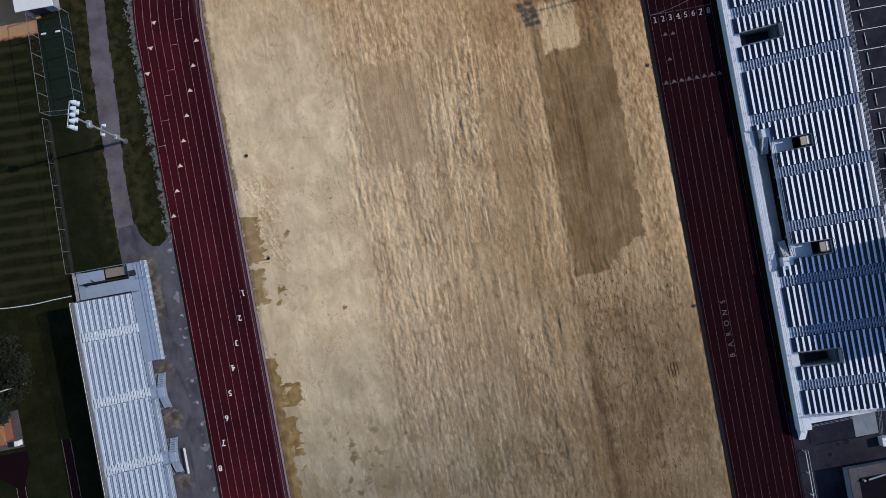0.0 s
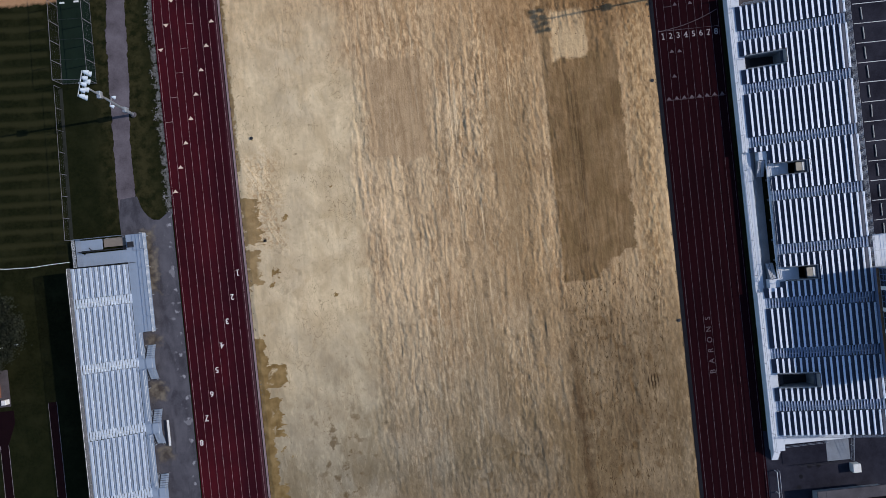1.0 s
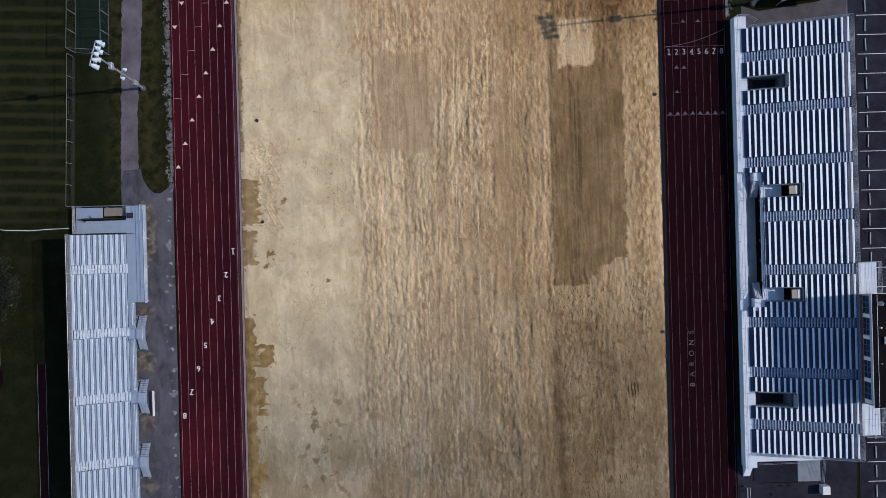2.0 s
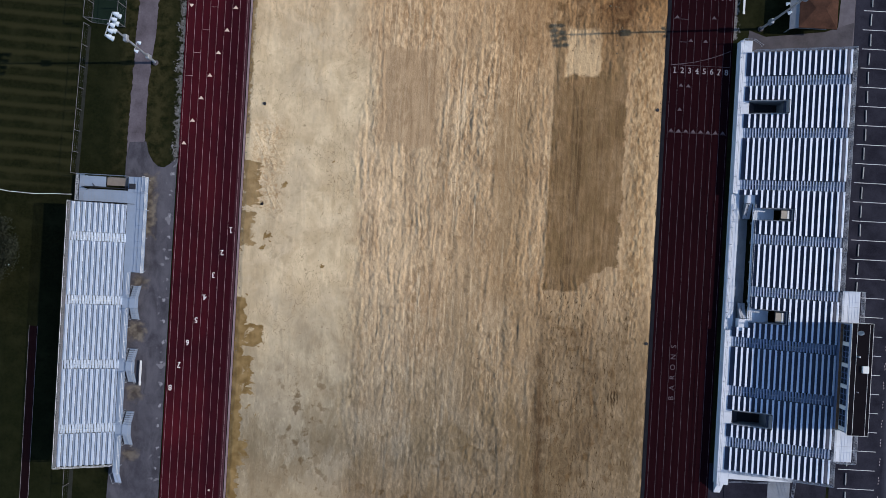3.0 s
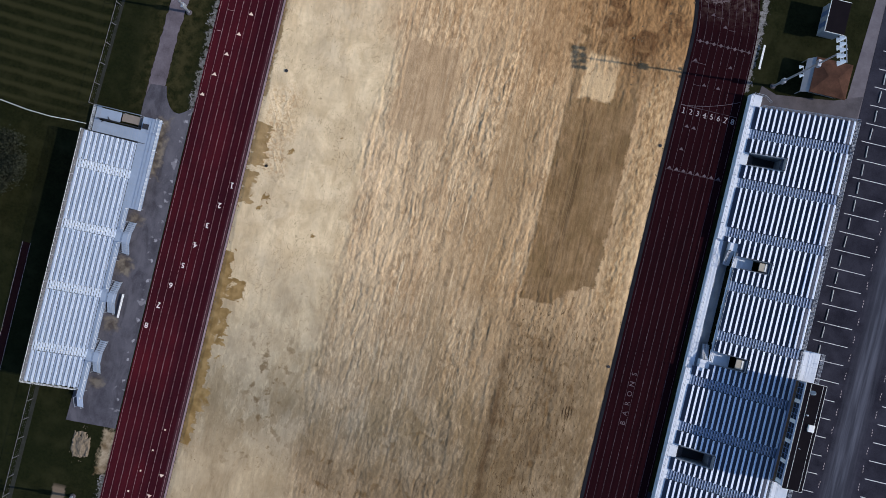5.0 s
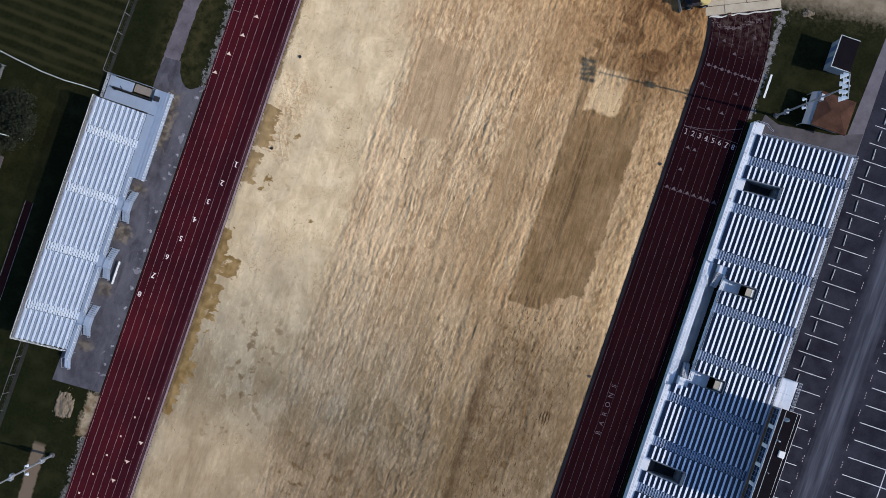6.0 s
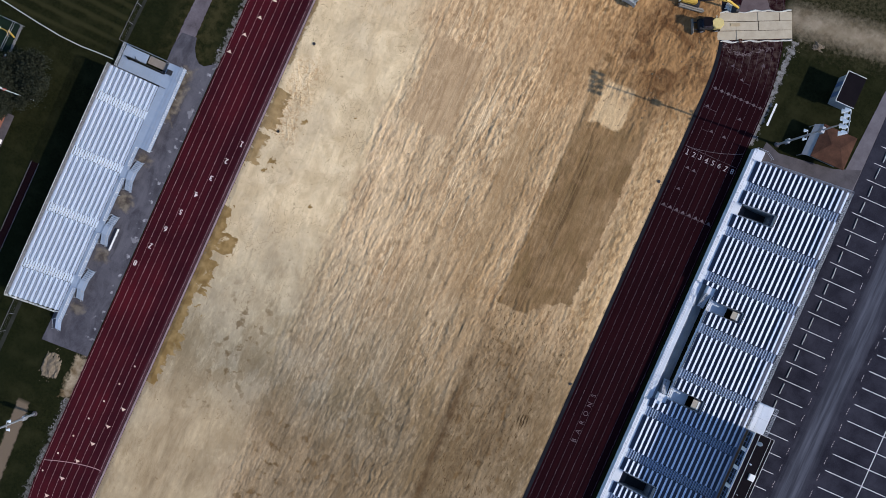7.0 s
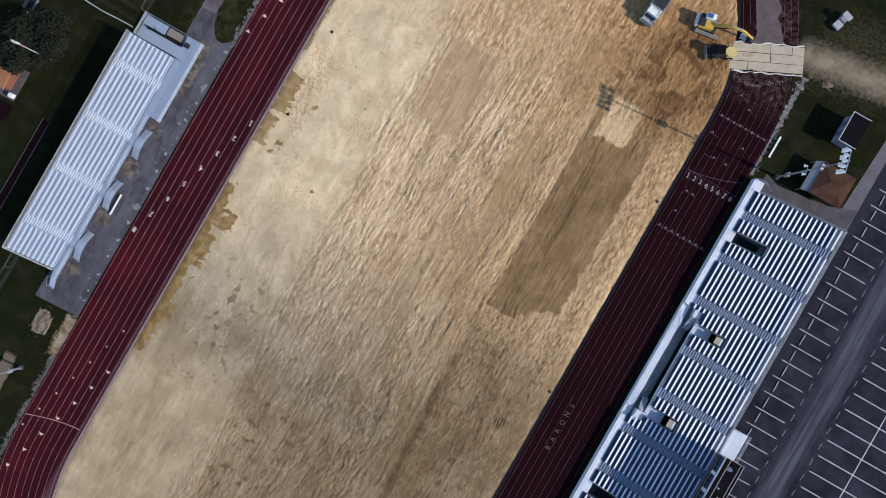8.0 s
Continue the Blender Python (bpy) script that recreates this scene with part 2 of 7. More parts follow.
    scratch = m.noise(1.0, 3, 0.6, m.scaled(3.2, 0.75, 1), 1.6)
    c = m.mix(m.math('MULTIPLY', m.math('MULTIPLY', m.zone(12, 29.6, -66, -30, 3.0, wob, 5.0), m.span(scratch, 0.58, 0.66)), 0.85), c, (0.085, 0.056, 0.030))
    c = m.mix(m.math('MULTIPLY', m.spot(25.1, -48.3, 1.2, 0.6, wob, 1.0), m.math('MULTIPLY', m.span(m.math('SINE', m.math('ADD', m.math('MULTIPLY', m.x, 14.0), m.math('MULTIPLY', wob, 9.0))), 0.0, 0.5), 0.95)), c, (0.045, 0.032, 0.020))
    # uneven drying at a larger scale, drawn out along the field
    dry_n = m.noise(1.0, 5, 0.62, m.scaled(0.34, 0.13, 1), 0.7)
    c = m.mix(m.math('MULTIPLY', m.span(dry_n, 0.47, 0.36), 0.32), c, m.mix(1.0, c, (0.62, 0.60, 0.58), 'MULTIPLY'))
    c = m.mix(m.math('MULTIPLY', m.span(dry_n, 0.54, 0.64), 0.5), c, m.mix(1.0, c, (1.22, 1.22, 1.22), 'MULTIPLY'))
    # pits, scuffs and short scratches in the pale sand
    scuff = m.math('MAXIMUM', m.span(m.noise(2.0, 3, 0.5, None, 0.6), 0.69, 0.74), m.math('MULTIPLY', m.span(m.noise(1.0, 3, 0.6, m.scaled(4.0, 0.8, 1), 0.8), 0.66, 0.71), m.span(wob2, 0.44, 0.58)))
    c = m.mix(m.math('MULTIPLY', m.math('MULTIPLY', scuff, m.span(m.x, -12.5, -14.5)), 0.5), c, (0.20, 0.145, 0.085))
    # browner worn rectangles and the damp strip
    c = m.mix(m.math('MULTIPLY', m.zone(-11.8, -2.2, -14.0, 1.0, 1.0, wob, 2.6), 0.55), c, m.mix(m.span(streak, 0.35, 0.65), (0.30, 0.215, 0.140), (0.41, 0.305, 0.205)))
    c = m.mix(m.math('MULTIPLY', m.zone(4.6, 12.5, -36.0, -6.0, 2.5, wob2, 5.0), 0.40), c, (0.315, 0.230, 0.140))
    c = m.mix(m.math('MULTIPLY', m.zone(5.2, 14.2, 0.0, 13.0, 2.5, wob2, 5.0), 0.35), c, (0.33, 0.22, 0.13))
    damp_c = m.mix(m.span(streak, 0.36, 0.66), (0.148, 0.099, 0.053), (0.226, 0.157, 0.090))
    damp_c = m.mix(m.math('MULTIPLY', m.span(blot, 0.45, 0.65), 0.5), damp_c, (0.205, 0.160, 0.090))
    tracks = m.math('MULTIPLY', m.zone(16.8, 19.0, -40, -3, 0.6, wob, 1.0), m.span(m.noise(1.0, 2, 0.5, m.scaled(4.5, 0.035, 1), 0.2), 0.50, 0.44))
    damp_c = m.mix(m.math('MULTIPLY', tracks, 0.8), damp_c, (0.075, 0.048, 0.026))
    damp_c = m.mix(m.math('MULTIPLY', m.span(thin, 0.42, 0.36), 0.6), damp_c, (0.085, 0.055, 0.030))
    fade = m.span(m.math('ADD', m.y, m.math('ADD', m.math('MULTIPLY', m.math('SUBTRACT', wob, 0.5), 9.0), m.math('MULTIPLY', m.x, -0.25))), -1.0, -13.0)
    edge_w = m.math('MULTIPLY', m.math('SUBTRACT', wob, 0.5), m.span(m.math('SUBTRACT', m.x, m.math('MULTIPLY', m.y, 0.1)), 16.0, 24.0))
    damp = m.zone(14.0, 24.9, -33.4, 6.0, 0.3, m.math('ADD', edge_w, m.math('ADD', 0.5, m.math('MULTIPLY', m.math('SUBTRACT', fine, 0.5), 0.25))), 2.6)
    bite = m.spot(24.6, -36.0, 6.6, 0.4, wob, 4.0)
    damp = m.math('MULTIPLY', m.math('MULTIPLY', damp, m.math('MULTIPLY', m.math('ADD', 0.54, m.math('MULTIPLY', fade, 0.36)), m.math('ADD', 0.66, m.math('MULTIPLY', m.span(blot, 0.36, 0.60), 0.34)))), m.math('SUBTRACT', 1.0, bite))
    damp = m.math('MAXIMUM', damp, m.math('MULTIPLY', m.zone(13.0, 26.0, -4.0, 9.0, 2.5, wob, 6.0), 0.40))
    c = m.mix(damp, c, damp_c)
    ridge = m.zone(25.0, 29.7, -33.0, 6.0, 1.2, wob, 3.0)
    c = m.mix(m.math('MULTIPLY', ridge, 0.55), c, m.mix(m.span(fleck, 0.38, 0.6), (0.30, 0.210, 0.120), (0.56, 0.445, 0.295)))
    c = m.mix(m.math('MULTIPLY', m.zone(15.6, 20.9, -2.2, 5.2, 0.5, wob, 1.8), 0.8), c, m.mix(m.span(fine, 0.3, 0.7), (0.64, 0.52, 0.37), (0.80, 0.68, 0.50)))
    # churned ground round the machines
    churn = m.math('MULTIPLY', m.spot(25.0, 13.5, 13.5, 7.0, wob, 9.0), 0.9)
    c = m.mix(churn, c, m.mix(m.span(m.noise(0.30, 6, 0.62, m.scaled(1.0, 0.7, 1), 1.4), 0.40, 0.60), (0.115, 0.062, 0.032), (0.33, 0.215, 0.118)))
    # dark wheel line in the south-east
    off = m.math('SUBTRACT', m.x, m.math('ADD', 14.1, m.math('MULTIPLY', m.math('ADD', m.y, 36.0), -0.03)))
    line = m.math('MULTIPLY', m.span(m.math('ADD', m.math('SUBTRACT', 0.9, m.math('ABSOLUTE', off)), m.math('MULTIPLY', m.math('SUBTRACT', wob, 0.5), 2.2)), 0.0, 1.0), m.span(m.y, -31.0, -50.0))
    c = m.mix(m.math('MULTIPLY', line, 0.85), c, (0.095, 0.064, 0.039))
    # ochre clay along the west kerb
    nib = m.noise(1.0, 4, 0.6, m.scaled(0.45, 1.1, 1), 0.5)
    clay = m.zone(-31, -28.6, -66.5, -36.4, 0.12, nib, 2.6)
    clay = m.math('MAXIMUM', clay, m.zone(-31, -27.3, -61.5, -57.5, 0.12, nib, 3.0))
    clay = m.math('MAXIMUM', clay, m.zone(-31, -27.4, -50.5, -44.8, 0.12, nib, 5.2))
    clay = m.math('MAXIMUM', clay, m.zone(-29.2, -25.8, -43.9, -40.6, 0.12, nib, 1.8))
    clay = m.math('MAXIMUM', clay, m.zone(-31, -29.0, -40.6, -36.4, 0.12, nib, 1.8))
    clay = m.math('MAXIMUM', clay, m.math('MULTIPLY', m.zone(-30.4, -27.4, -23.4, -17.0, 0.2, nib, 5.0), 0.85))
    clay = m.math('MAXIMUM', clay, m.math('MULTIPLY', m.zone(-30.2, -27.9, -29.4, -24.0, 0.2, nib, 5.0), 0.85))
    clay = m.math('MAXIMUM', clay, m.math('MULTIPLY', m.zone(-31, -29.6, -13.0, 20.0, 0.2, nib, 2.2), 0.8))
    for x, y, r in ((-24.1, -20.1, 0.45), (-26.2, -27.6, 0.7), (-26.9, -29.4, 0.45), (-27.6, -52.9, 0.4), (-26.8, -51.0, 0.2), (-26.3, -53.6, 0.15), (-18.2, -31.5, 0.35), (-17.2, -16.6, 0.2), (-23.4, -21.6, 0.2)):
        clay = m.math('MAXIMUM', clay, m.spot(x, y, r, 0.2, fine, 3.0))
    holes = m.span(m.noise(0.5, 4, 0.5, None, 0.6), 0.60, 0.55)
    clay = m.math('MULTIPLY', clay, m.math('MAXIMUM', holes, m.span(m.x, -28.2, -28.8)))
    c = m.mix(clay, c, m.mix(m.span(m.noise(0.8, 4, 0.5), 0.38, 0.64), (0.190, 0.128, 0.055), (0.300, 0.215, 0.106)))
    # small damp stains
    for x, y, r in ((-27.2, -22.95, 0.35), (-18.2, -23.1, 0.15), (-20.4, -26.2, 0.15), (-12.9, -50.3, 0.35), (29.3, -6.3, 0.3), (29.5, -40.2, 0.3), (-7.5, -70.0, 0.45)):
        c = m.mix(m.math('MULTIPLY', m.spot(x, y, r, 0.35, fine, 2.2), 0.7), c, (0.10, 0.070, 0.040))
    c = m.mix(m.math('MULTIPLY', m.span(grain, 0.55, 0.78), 0.12), c, (0.20, 0.14, 0.08))
    speck = m.noise(0.75, 3, 0.5, None, 0.8)
    c = m.mix(m.math('MULTIPLY', m.span(speck, 0.70, 0.76), 0.5), c, (0.17, 0.11, 0.055))
    c = m.mix(1.0, c, m.mix(m.span(m.x, -17.0, -9.0), (1.075, 0.96, 0.80), m.mix(m.span(m.x, -6.0, 14.0), (1.01, 0.895, 0.735), (0.905, 0.765, 0.585))), 'MULTIPLY')
    c = m.mix(m.math('MULTIPLY', m.math('MULTIPLY', m.math('MULTIPLY', south, m.span(m.y, -68.0, -58.0)), m.span(m.x, 16.0, 0.0)), 0.65), c, m.mix(1.0, c, (0.90, 0.985, 1.08), 'MULTIPLY'))
    crumb = m.math('ADD', m.noise(1.0, 3, 0.6, m.scaled(4.4, 2.8, 1), 0.3), m.math('MULTIPLY', grain, 0.3))
    m.bump(m.math('MULTIPLY', crumb, m.math('ADD', 0.35, m.math('MULTIPLY', m.span(m.x, -14.0, -12.0), 0.65))), 0.9, 0.06)
    return m.color(c)


def track_material():
    m = Mat("red_running_surface", 0.9, spec=0.04)
    big = m.noise(0.12, 4, 0.6)
    fine = m.noise(6.0, 4, 0.7)
    along = m.noise(1.0, 3, 0.5, m.scaled(2.2, 0.08, 1))
    c = m.mix(m.span(big, 0.35, 0.68), (0.033, 0.0046, 0.0082), (0.067, 0.0072, 0.0116))
    c = m.mix(m.math('MULTIPLY', m.span(along, 0.4, 0.7), 0.45), c, (0.034, 0.007, 0.012))
    c = m.mix(m.math('MULTIPLY', m.span(fine, 0.5, 0.75), 0.25), c, (0.065, 0.018, 0.024))
    # East straight darkened: the lighting difference between the straights put into the colour.
    east_dim = m.math('MULTIPLY', m.span(m.math('ADD', m.x, m.math('MULTIPLY', big, 8.0)), 5.0, 30.0), 0.9)
    c = m.mix(east_dim, c, m.mix(m.span(along, 0.35, 0.7), (0.0074, 0.0017, 0.0033), (0.0130, 0.0026, 0.0046)))
    # inner lanes of the west straight are darker, dusted pale at the kerb
    inner = m.math('MULTIPLY', m.span(m.x, -34.6, -33.2), m.span(m.x, -28.0, -30.0))
    c = m.mix(m.math('MULTIPLY', inner, 0.55), c, (0.024, 0.0045, 0.0085))
    rim = m.math('MULTIPLY', m.span(m.math('ADD', m.x, m.math('MULTIPLY', m.math('SUBTRACT', along, 0.5), 0.5)), -31.25, -30.5), m.span(m.x, -28.0, -30.0))
    c = m.mix(m.math('MULTIPLY', rim, 0.6), c, (0.12, 0.062, 0.072))
    # soil tracked over the north bend
    wob = m.noise(0.8, 5, 0.65)
    dusty = m.math('MULTIPLY', m.math('MULTIPLY', m.zone(27.0, 42.5, 12.5, 34.0, 5.0, wob, 5.0), m.span(m.noise(1.3, 5, 0.65, None, 0.2), 0.42, 0.66)), 0.30)
    c = m.mix(dusty, c, (0.20, 0.145, 0.12))
    m.bump(fine, 0.35, 0.01)
    return m.color(c)


def asphalt_material(name, a, b, patch=None):
    m = Mat(name, 0.9, spec=0.06)
    big = m.noise(0.25, 5, 0.65)
    fine = m.noise(11.0, 3, 0.7)
    c = m.mix(m.span(big, 0.35, 0.68), a, b)
    c = m.mix(m.math('MULTIPLY', m.span(fine, 0.45, 0.75), 0.35), c, tuple(v * 1.7 for v in b))
    if patch:
        c = m.mix(m.math('MULTIPLY', m.span(m.noise(0.8, 4, 0.6, None, 0.6), 0.60, 0.68), 0.7), c, patch)
    m.bump(fine, 0.3, 0.01)
    return m, c


GRASS = grass_material()
DIRT = dirt_material()
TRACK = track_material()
m_, c_ = asphalt_material("parking_asphalt", (0.011, 0.011, 0.018), (0.034, 0.034, 0.048))
dry = m_.math('MULTIPLY', m_.zone(64.6, 69.6, -200, 200, 1.6, m_.noise(1.0, 4, 0.6, m_.scaled(0.6, 0.05, 1)), 3.0), 0.85)
c_ = m_.mix(dry, c_, m_.mix(m_.span(m_.noise(1.0, 4, 0.6, m_.scaled(1.2, 0.07, 1)), 0.4, 0.65), (0.042, 0.045, 0.060), (0.104, 0.110, 0.140)))
PARKING = m_.color(c_)
m_, c_ = asphalt_material("old_asphalt", (0.050, 0.047, 0.057), (0.096, 0.091, 0.105))
along_ = m_.noise(1.0, 4, 0.6, m_.scaled(0.55, 0.22, 1), 0.6)
c_ = m_.mix(m_.math('MULTIPLY', m_.span(along_, 0.45, 0.65), 0.5), c_, (0.140, 0.135, 0.152))
c_ = m_.mix(m_.math('MULTIPLY', m_.span(along_, 0.44, 0.34), 0.5), c_, (0.040, 0.038, 0.045))
wob_ = m_.noise(0.9, 4, 0.6)
edge_ = m_.math('MULTIPLY', m_.zone(-41.7, -39.4, -68, -14, 0.5), m_.math('MULTIPLY', m_.span(m_.noise(0.9, 2, 0.4), 0.62, 0.66), 0.5))
for k_ in range(16):
    edge_ = m_.math('MAXIMUM', edge_, m_.spot(-40.47 + 0.12 * math.sin(2.3 * k_), -62.3 + 3.06 * k_, 0.16 + 0.13 * abs(math.sin(1.7 * k_)), 0.15, m_.noise(1.6, 3, 0.6), 1.3))
c_ = m_.mix(m_.math('MULTIPLY', edge_, 0.75), c_, (0.36, 0.35, 0.37))
soil_ = m_.zone(-45.0, -42.3, -29.0, -19.5, 1.0, wob_, 3.0)
for x_, y_, r_ in ((-44.2, -35.4, 1.2), (-44.4, -42.6, 1.5), (-44.0, -51.6, 1.3), (-44.2, -60.4, 1.2)):
    soil_ = m_.math('MAXIMUM', soil_, m_.spot(x_, y_, r_ * 1.15, 0.9, wob_, 2.6))
c_ = m_.mix(m_.math('MULTIPLY', soil_, 0.85), c_, m_.mix(m_.span(m_.noise(0.9, 3, 0.5), 0.40, 0.62), (0.070, 0.054, 0.041), (0.20, 0.168, 0.128)))
# Asphalt turns darker towards the south end of the apron.
south_dark_ = m_.zone(-47.4, -39.5, -70, -50, 9.0, wob_, 6.0)
c_ = m_.mix(m_.math('MULTIPLY', south_dark_, 0.55), c_, m_.mix(m_.span(m_.noise(0.5, 4, 0.6), 0.4, 0.6), (0.028, 0.028, 0.038), (0.060, 0.060, 0.076)))
OLD_ASPHALT = m_.color(c_)
PATH_SOIL = worn("pinkish_path_gravel", (0.185, 0.160, 0.178), (0.062, 0.050, 0.056), 0.95, scale=0.35, fine=5, spec=0.06, amount=1.0)
GRAVEL = worn("gravel_path", (0.175, 0.16, 0.178), (0.085, 0.075, 0.085), 0.95, scale=0.6, fine=9, spec=0.06)
CONCRETE = worn("weathered_concrete", (0.78, 0.81, 0.86), (0.50, 0.54, 0.61), 0.85, scale=0.5, fine=6)
# Concrete with the sunken walk's shade put into its tone.
PIT_SHADE_CONCRETE = worn("pit_shade_concrete", (0.26, 0.29, 0.34), (0.11, 0.125, 0.15), 0.7, scale=0.5, fine=6)
OLD_CONCRETE = worn("stained_concrete", (0.120, 0.110, 0.120), (0.042, 0.037, 0.042), 0.9, scale=0.45, fine=5, spec=0.06)
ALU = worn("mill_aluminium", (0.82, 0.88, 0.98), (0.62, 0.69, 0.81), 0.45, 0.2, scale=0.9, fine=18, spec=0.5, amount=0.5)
WEST_ALU = worn("weathered_aluminium", (0.78, 0.84, 0.92), (0.58, 0.66, 0.76), 0.45, 0.25, scale=0.35, fine=14, spec=0.5, amount=0.8)
ALU_DECK = worn("brushed_deck", (0.38, 0.45, 0.55), (0.27, 0.33, 0.42), 0.6, 0.3, scale=0.8, fine=15, spec=0.4, amount=0.6)
SILL_ALU = worn("pale_footboard", (0.50, 0.58, 0.71), (0.37, 0.44, 0.56), 0.5, 0.35, scale=0.8, fine=15, spec=0.4, amount=0.6)
VERGE = worn("weedy_gravel", (0.040, 0.040, 0.034), (0.016, 0.018, 0.014), 0.95, scale=1.2, fine=7, spec=0.05)
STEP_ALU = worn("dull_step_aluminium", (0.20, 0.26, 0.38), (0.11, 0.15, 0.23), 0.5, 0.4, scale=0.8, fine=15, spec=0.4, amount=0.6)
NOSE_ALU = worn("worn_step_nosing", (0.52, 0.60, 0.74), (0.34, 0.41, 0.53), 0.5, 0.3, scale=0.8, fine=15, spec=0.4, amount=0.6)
PALE_BLUE = worn("pale_blue_fascia", (0.42, 0.50, 0.66), (0.30, 0.37, 0.50), 0.6, scale=1.5, fine=9)
RUST_BOARD = worn("weathered_orange_board", (0.30, 0.155, 0.075), (0.09, 0.055, 0.038), 0.85, scale=2.2, fine=7, amount=1.0)
# Aluminium darkened for the shade that the benches throw on the footboards.
ALU_FOOT = worn("shade_aluminium", (0.082, 0.096, 0.142), (0.045, 0.053, 0.083), 0.55, 0.4, scale=0.8, fine=15, spec=0.4, amount=0.6)
STEEL = worn("galvanised_steel", (0.46, 0.49, 0.54), (0.30, 0.32, 0.36), 0.5, 0.6, scale=3, fine=20, spec=0.5)
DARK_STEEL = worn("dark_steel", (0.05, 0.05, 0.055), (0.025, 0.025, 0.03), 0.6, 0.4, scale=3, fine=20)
WHITE = worn("white_paint", (0.80, 0.80, 0.79), (0.62, 0.61, 0.58), 0.7, scale=2, fine=12, amount=0.6)
def line_material():
    """Lane paint, dimmer on the east straight."""
    m = Mat("worn_white_line", 0.85, spec=0.1)
    f = m.span(m.noise(0.5, 4, 0.6), 0.35, 0.7)
    w = m.mix(f, (0.52, 0.35, 0.35), (0.26, 0.15, 0.155))
    e = m.mix(f, (0.18, 0.145, 0.165), (0.042, 0.025, 0.032))
    return m.color(m.mix(m.span(m.x, -5.0, 5.0), w, e))


LINE = line_material()
FADED = worn("faded_line", (0.15, 0.115, 0.13), (0.06, 0.04, 0.05), 0.85, scale=0.8, fine=7, amount=0.9)
DIGIT = worn("number_paint", (0.86, 0.78, 0.76), (0.64, 0.54, 0.52), 0.85, scale=2.5, fine=9, amount=0.6)
DIM_MARK = worn("dimmed_mark", (0.42, 0.38, 0.39), (0.24, 0.20, 0.21), 0.85, scale=2.5, fine=9, amount=0.7)
MARK = worn("painted_mark", (0.80, 0.61, 0.49), (0.54, 0.38, 0.31), 0.85, scale=2.5, fine=9, amount=0.7)
STALL = worn("parking_paint", (0.78, 0.78, 0.80), (0.34, 0.34, 0.37), 0.8, scale=1.2, fine=8, amount=0.8)
PINK_KERB = worn("pale_pink_kerb", (0.36, 0.27, 0.27), (0.15, 0.10, 0.11), 0.85, scale=0.6, fine=8)
BLACK_KERB = worn("black_rubber_kerb", (0.020, 0.020, 0.026), (0.007, 0.007, 0.009), 0.9, scale=0.7, fine=8, spec=0.05)
SHINGLE = worn("brown_shingle", (0.115, 0.056, 0.037), (0.036, 0.019, 0.014), 0.9, scale=0.7, fine=5, bump=0.04, spec=0.06, amount=1.0)
ORANGE_ROOF = worn("orange_shingle", (0.36, 0.175, 0.085), (0.25, 0.115, 0.06), 0.9, scale=1.2, fine=6, bump=0.03, spec=0.06)
BLACK_ROOF = worn("black_roof", (0.010, 0.008, 0.010), (0.005, 0.004, 0.006), 0.85, scale=0.7, fine=7, spec=0.04)
GREY_WALL = worn("grey_siding", (0.30, 0.31, 0.33), (0.20, 0.21, 0.23), 0.8, scale=1.0, fine=9)
BRICK_RED = worn("brick_wall", (0.25, 0.10, 0.065), (0.15, 0.06, 0.045), 0.9, scale=2, fine=8)
BLUE_PANEL = worn("blue_panel", (0.10, 0.15, 0.26), (0.06, 0.09, 0.17), 0.5, scale=2, fine=9)
TIMBER = worn("pale_timber", (0.52, 0.45, 0.34), (0.34, 0.28, 0.20), 0.85, scale=0.8, fine=7)
PLY = worn("plywood", (0.46, 0.37, 0.24), (0.33, 0.25, 0.15), 0.8, scale=1.0, fine=9)
SHEET = worn("white_sheeting", (0.70, 0.68, 0.62), (0.50, 0.46, 0.40), 0.6, scale=1.4, fine=8)
TURF = worn("dark_green_turf", (0.012, 0.023, 0.015), (0.007, 0.013, 0.009), 0.95, scale=0.6, fine=9, spec=0.06)
SAND = worn("sand_heap", (0.21, 0.165, 0.115), (0.11, 0.085, 0.058), 0.95, scale=1.5, fine=6, bump=0.05)
STONE = worn("pale_rubble", (0.24, 0.235, 0.24), (0.11, 0.105, 0.10), 0.9, scale=1.5, fine=8)
CLOD = worn("dirt_clods", (0.22, 0.155, 0.09), (0.10, 0.068, 0.038), 0.95, scale=1.5, fine=8)
YELLOW = worn("yellow_machine_paint", (0.62, 0.40, 0.05), (0.42, 0.26, 0.05), 0.5, scale=2.5, fine=12, spec=0.5)
PALE_YELLOW = worn("faded_yellow_paint", (0.68, 0.56, 0.24), (0.50, 0.38, 0.14), 0.55, scale=2.5, fine=12, spec=0.4)
WORN_STEEL = worn("dusty_worn_steel", (0.34, 0.32, 0.28), (0.17, 0.15, 0.13), 0.75, 0.3, scale=2.5, fine=9)
GREY_SOIL = worn("grey_trampled_soil", (0.160, 0.125, 0.125), (0.075, 0.053, 0.056), 0.95, scale=0.7, fine=6, spec=0.06)
PALE_PLASTIC = worn("dusty_pale_plastic", (0.42, 0.44, 0.44), (0.28, 0.29, 0.29), 0.6, scale=2.5, fine=9)
WEATHERED_PLY = worn("weathered_plywood", (0.29, 0.25, 0.21), (0.17, 0.145, 0.125), 0.85, scale=0.9, fine=8)
OLD_STEEL = worn("dull_old_steel", (0.20, 0.20, 0.21), (0.10, 0.10, 0.11), 0.7, 0.2, scale=2, fine=12)
HATCH = worn("pale_hatch_board", (0.44, 0.39, 0.31), (0.28, 0.245, 0.20), 0.8, scale=2.0, fine=9)
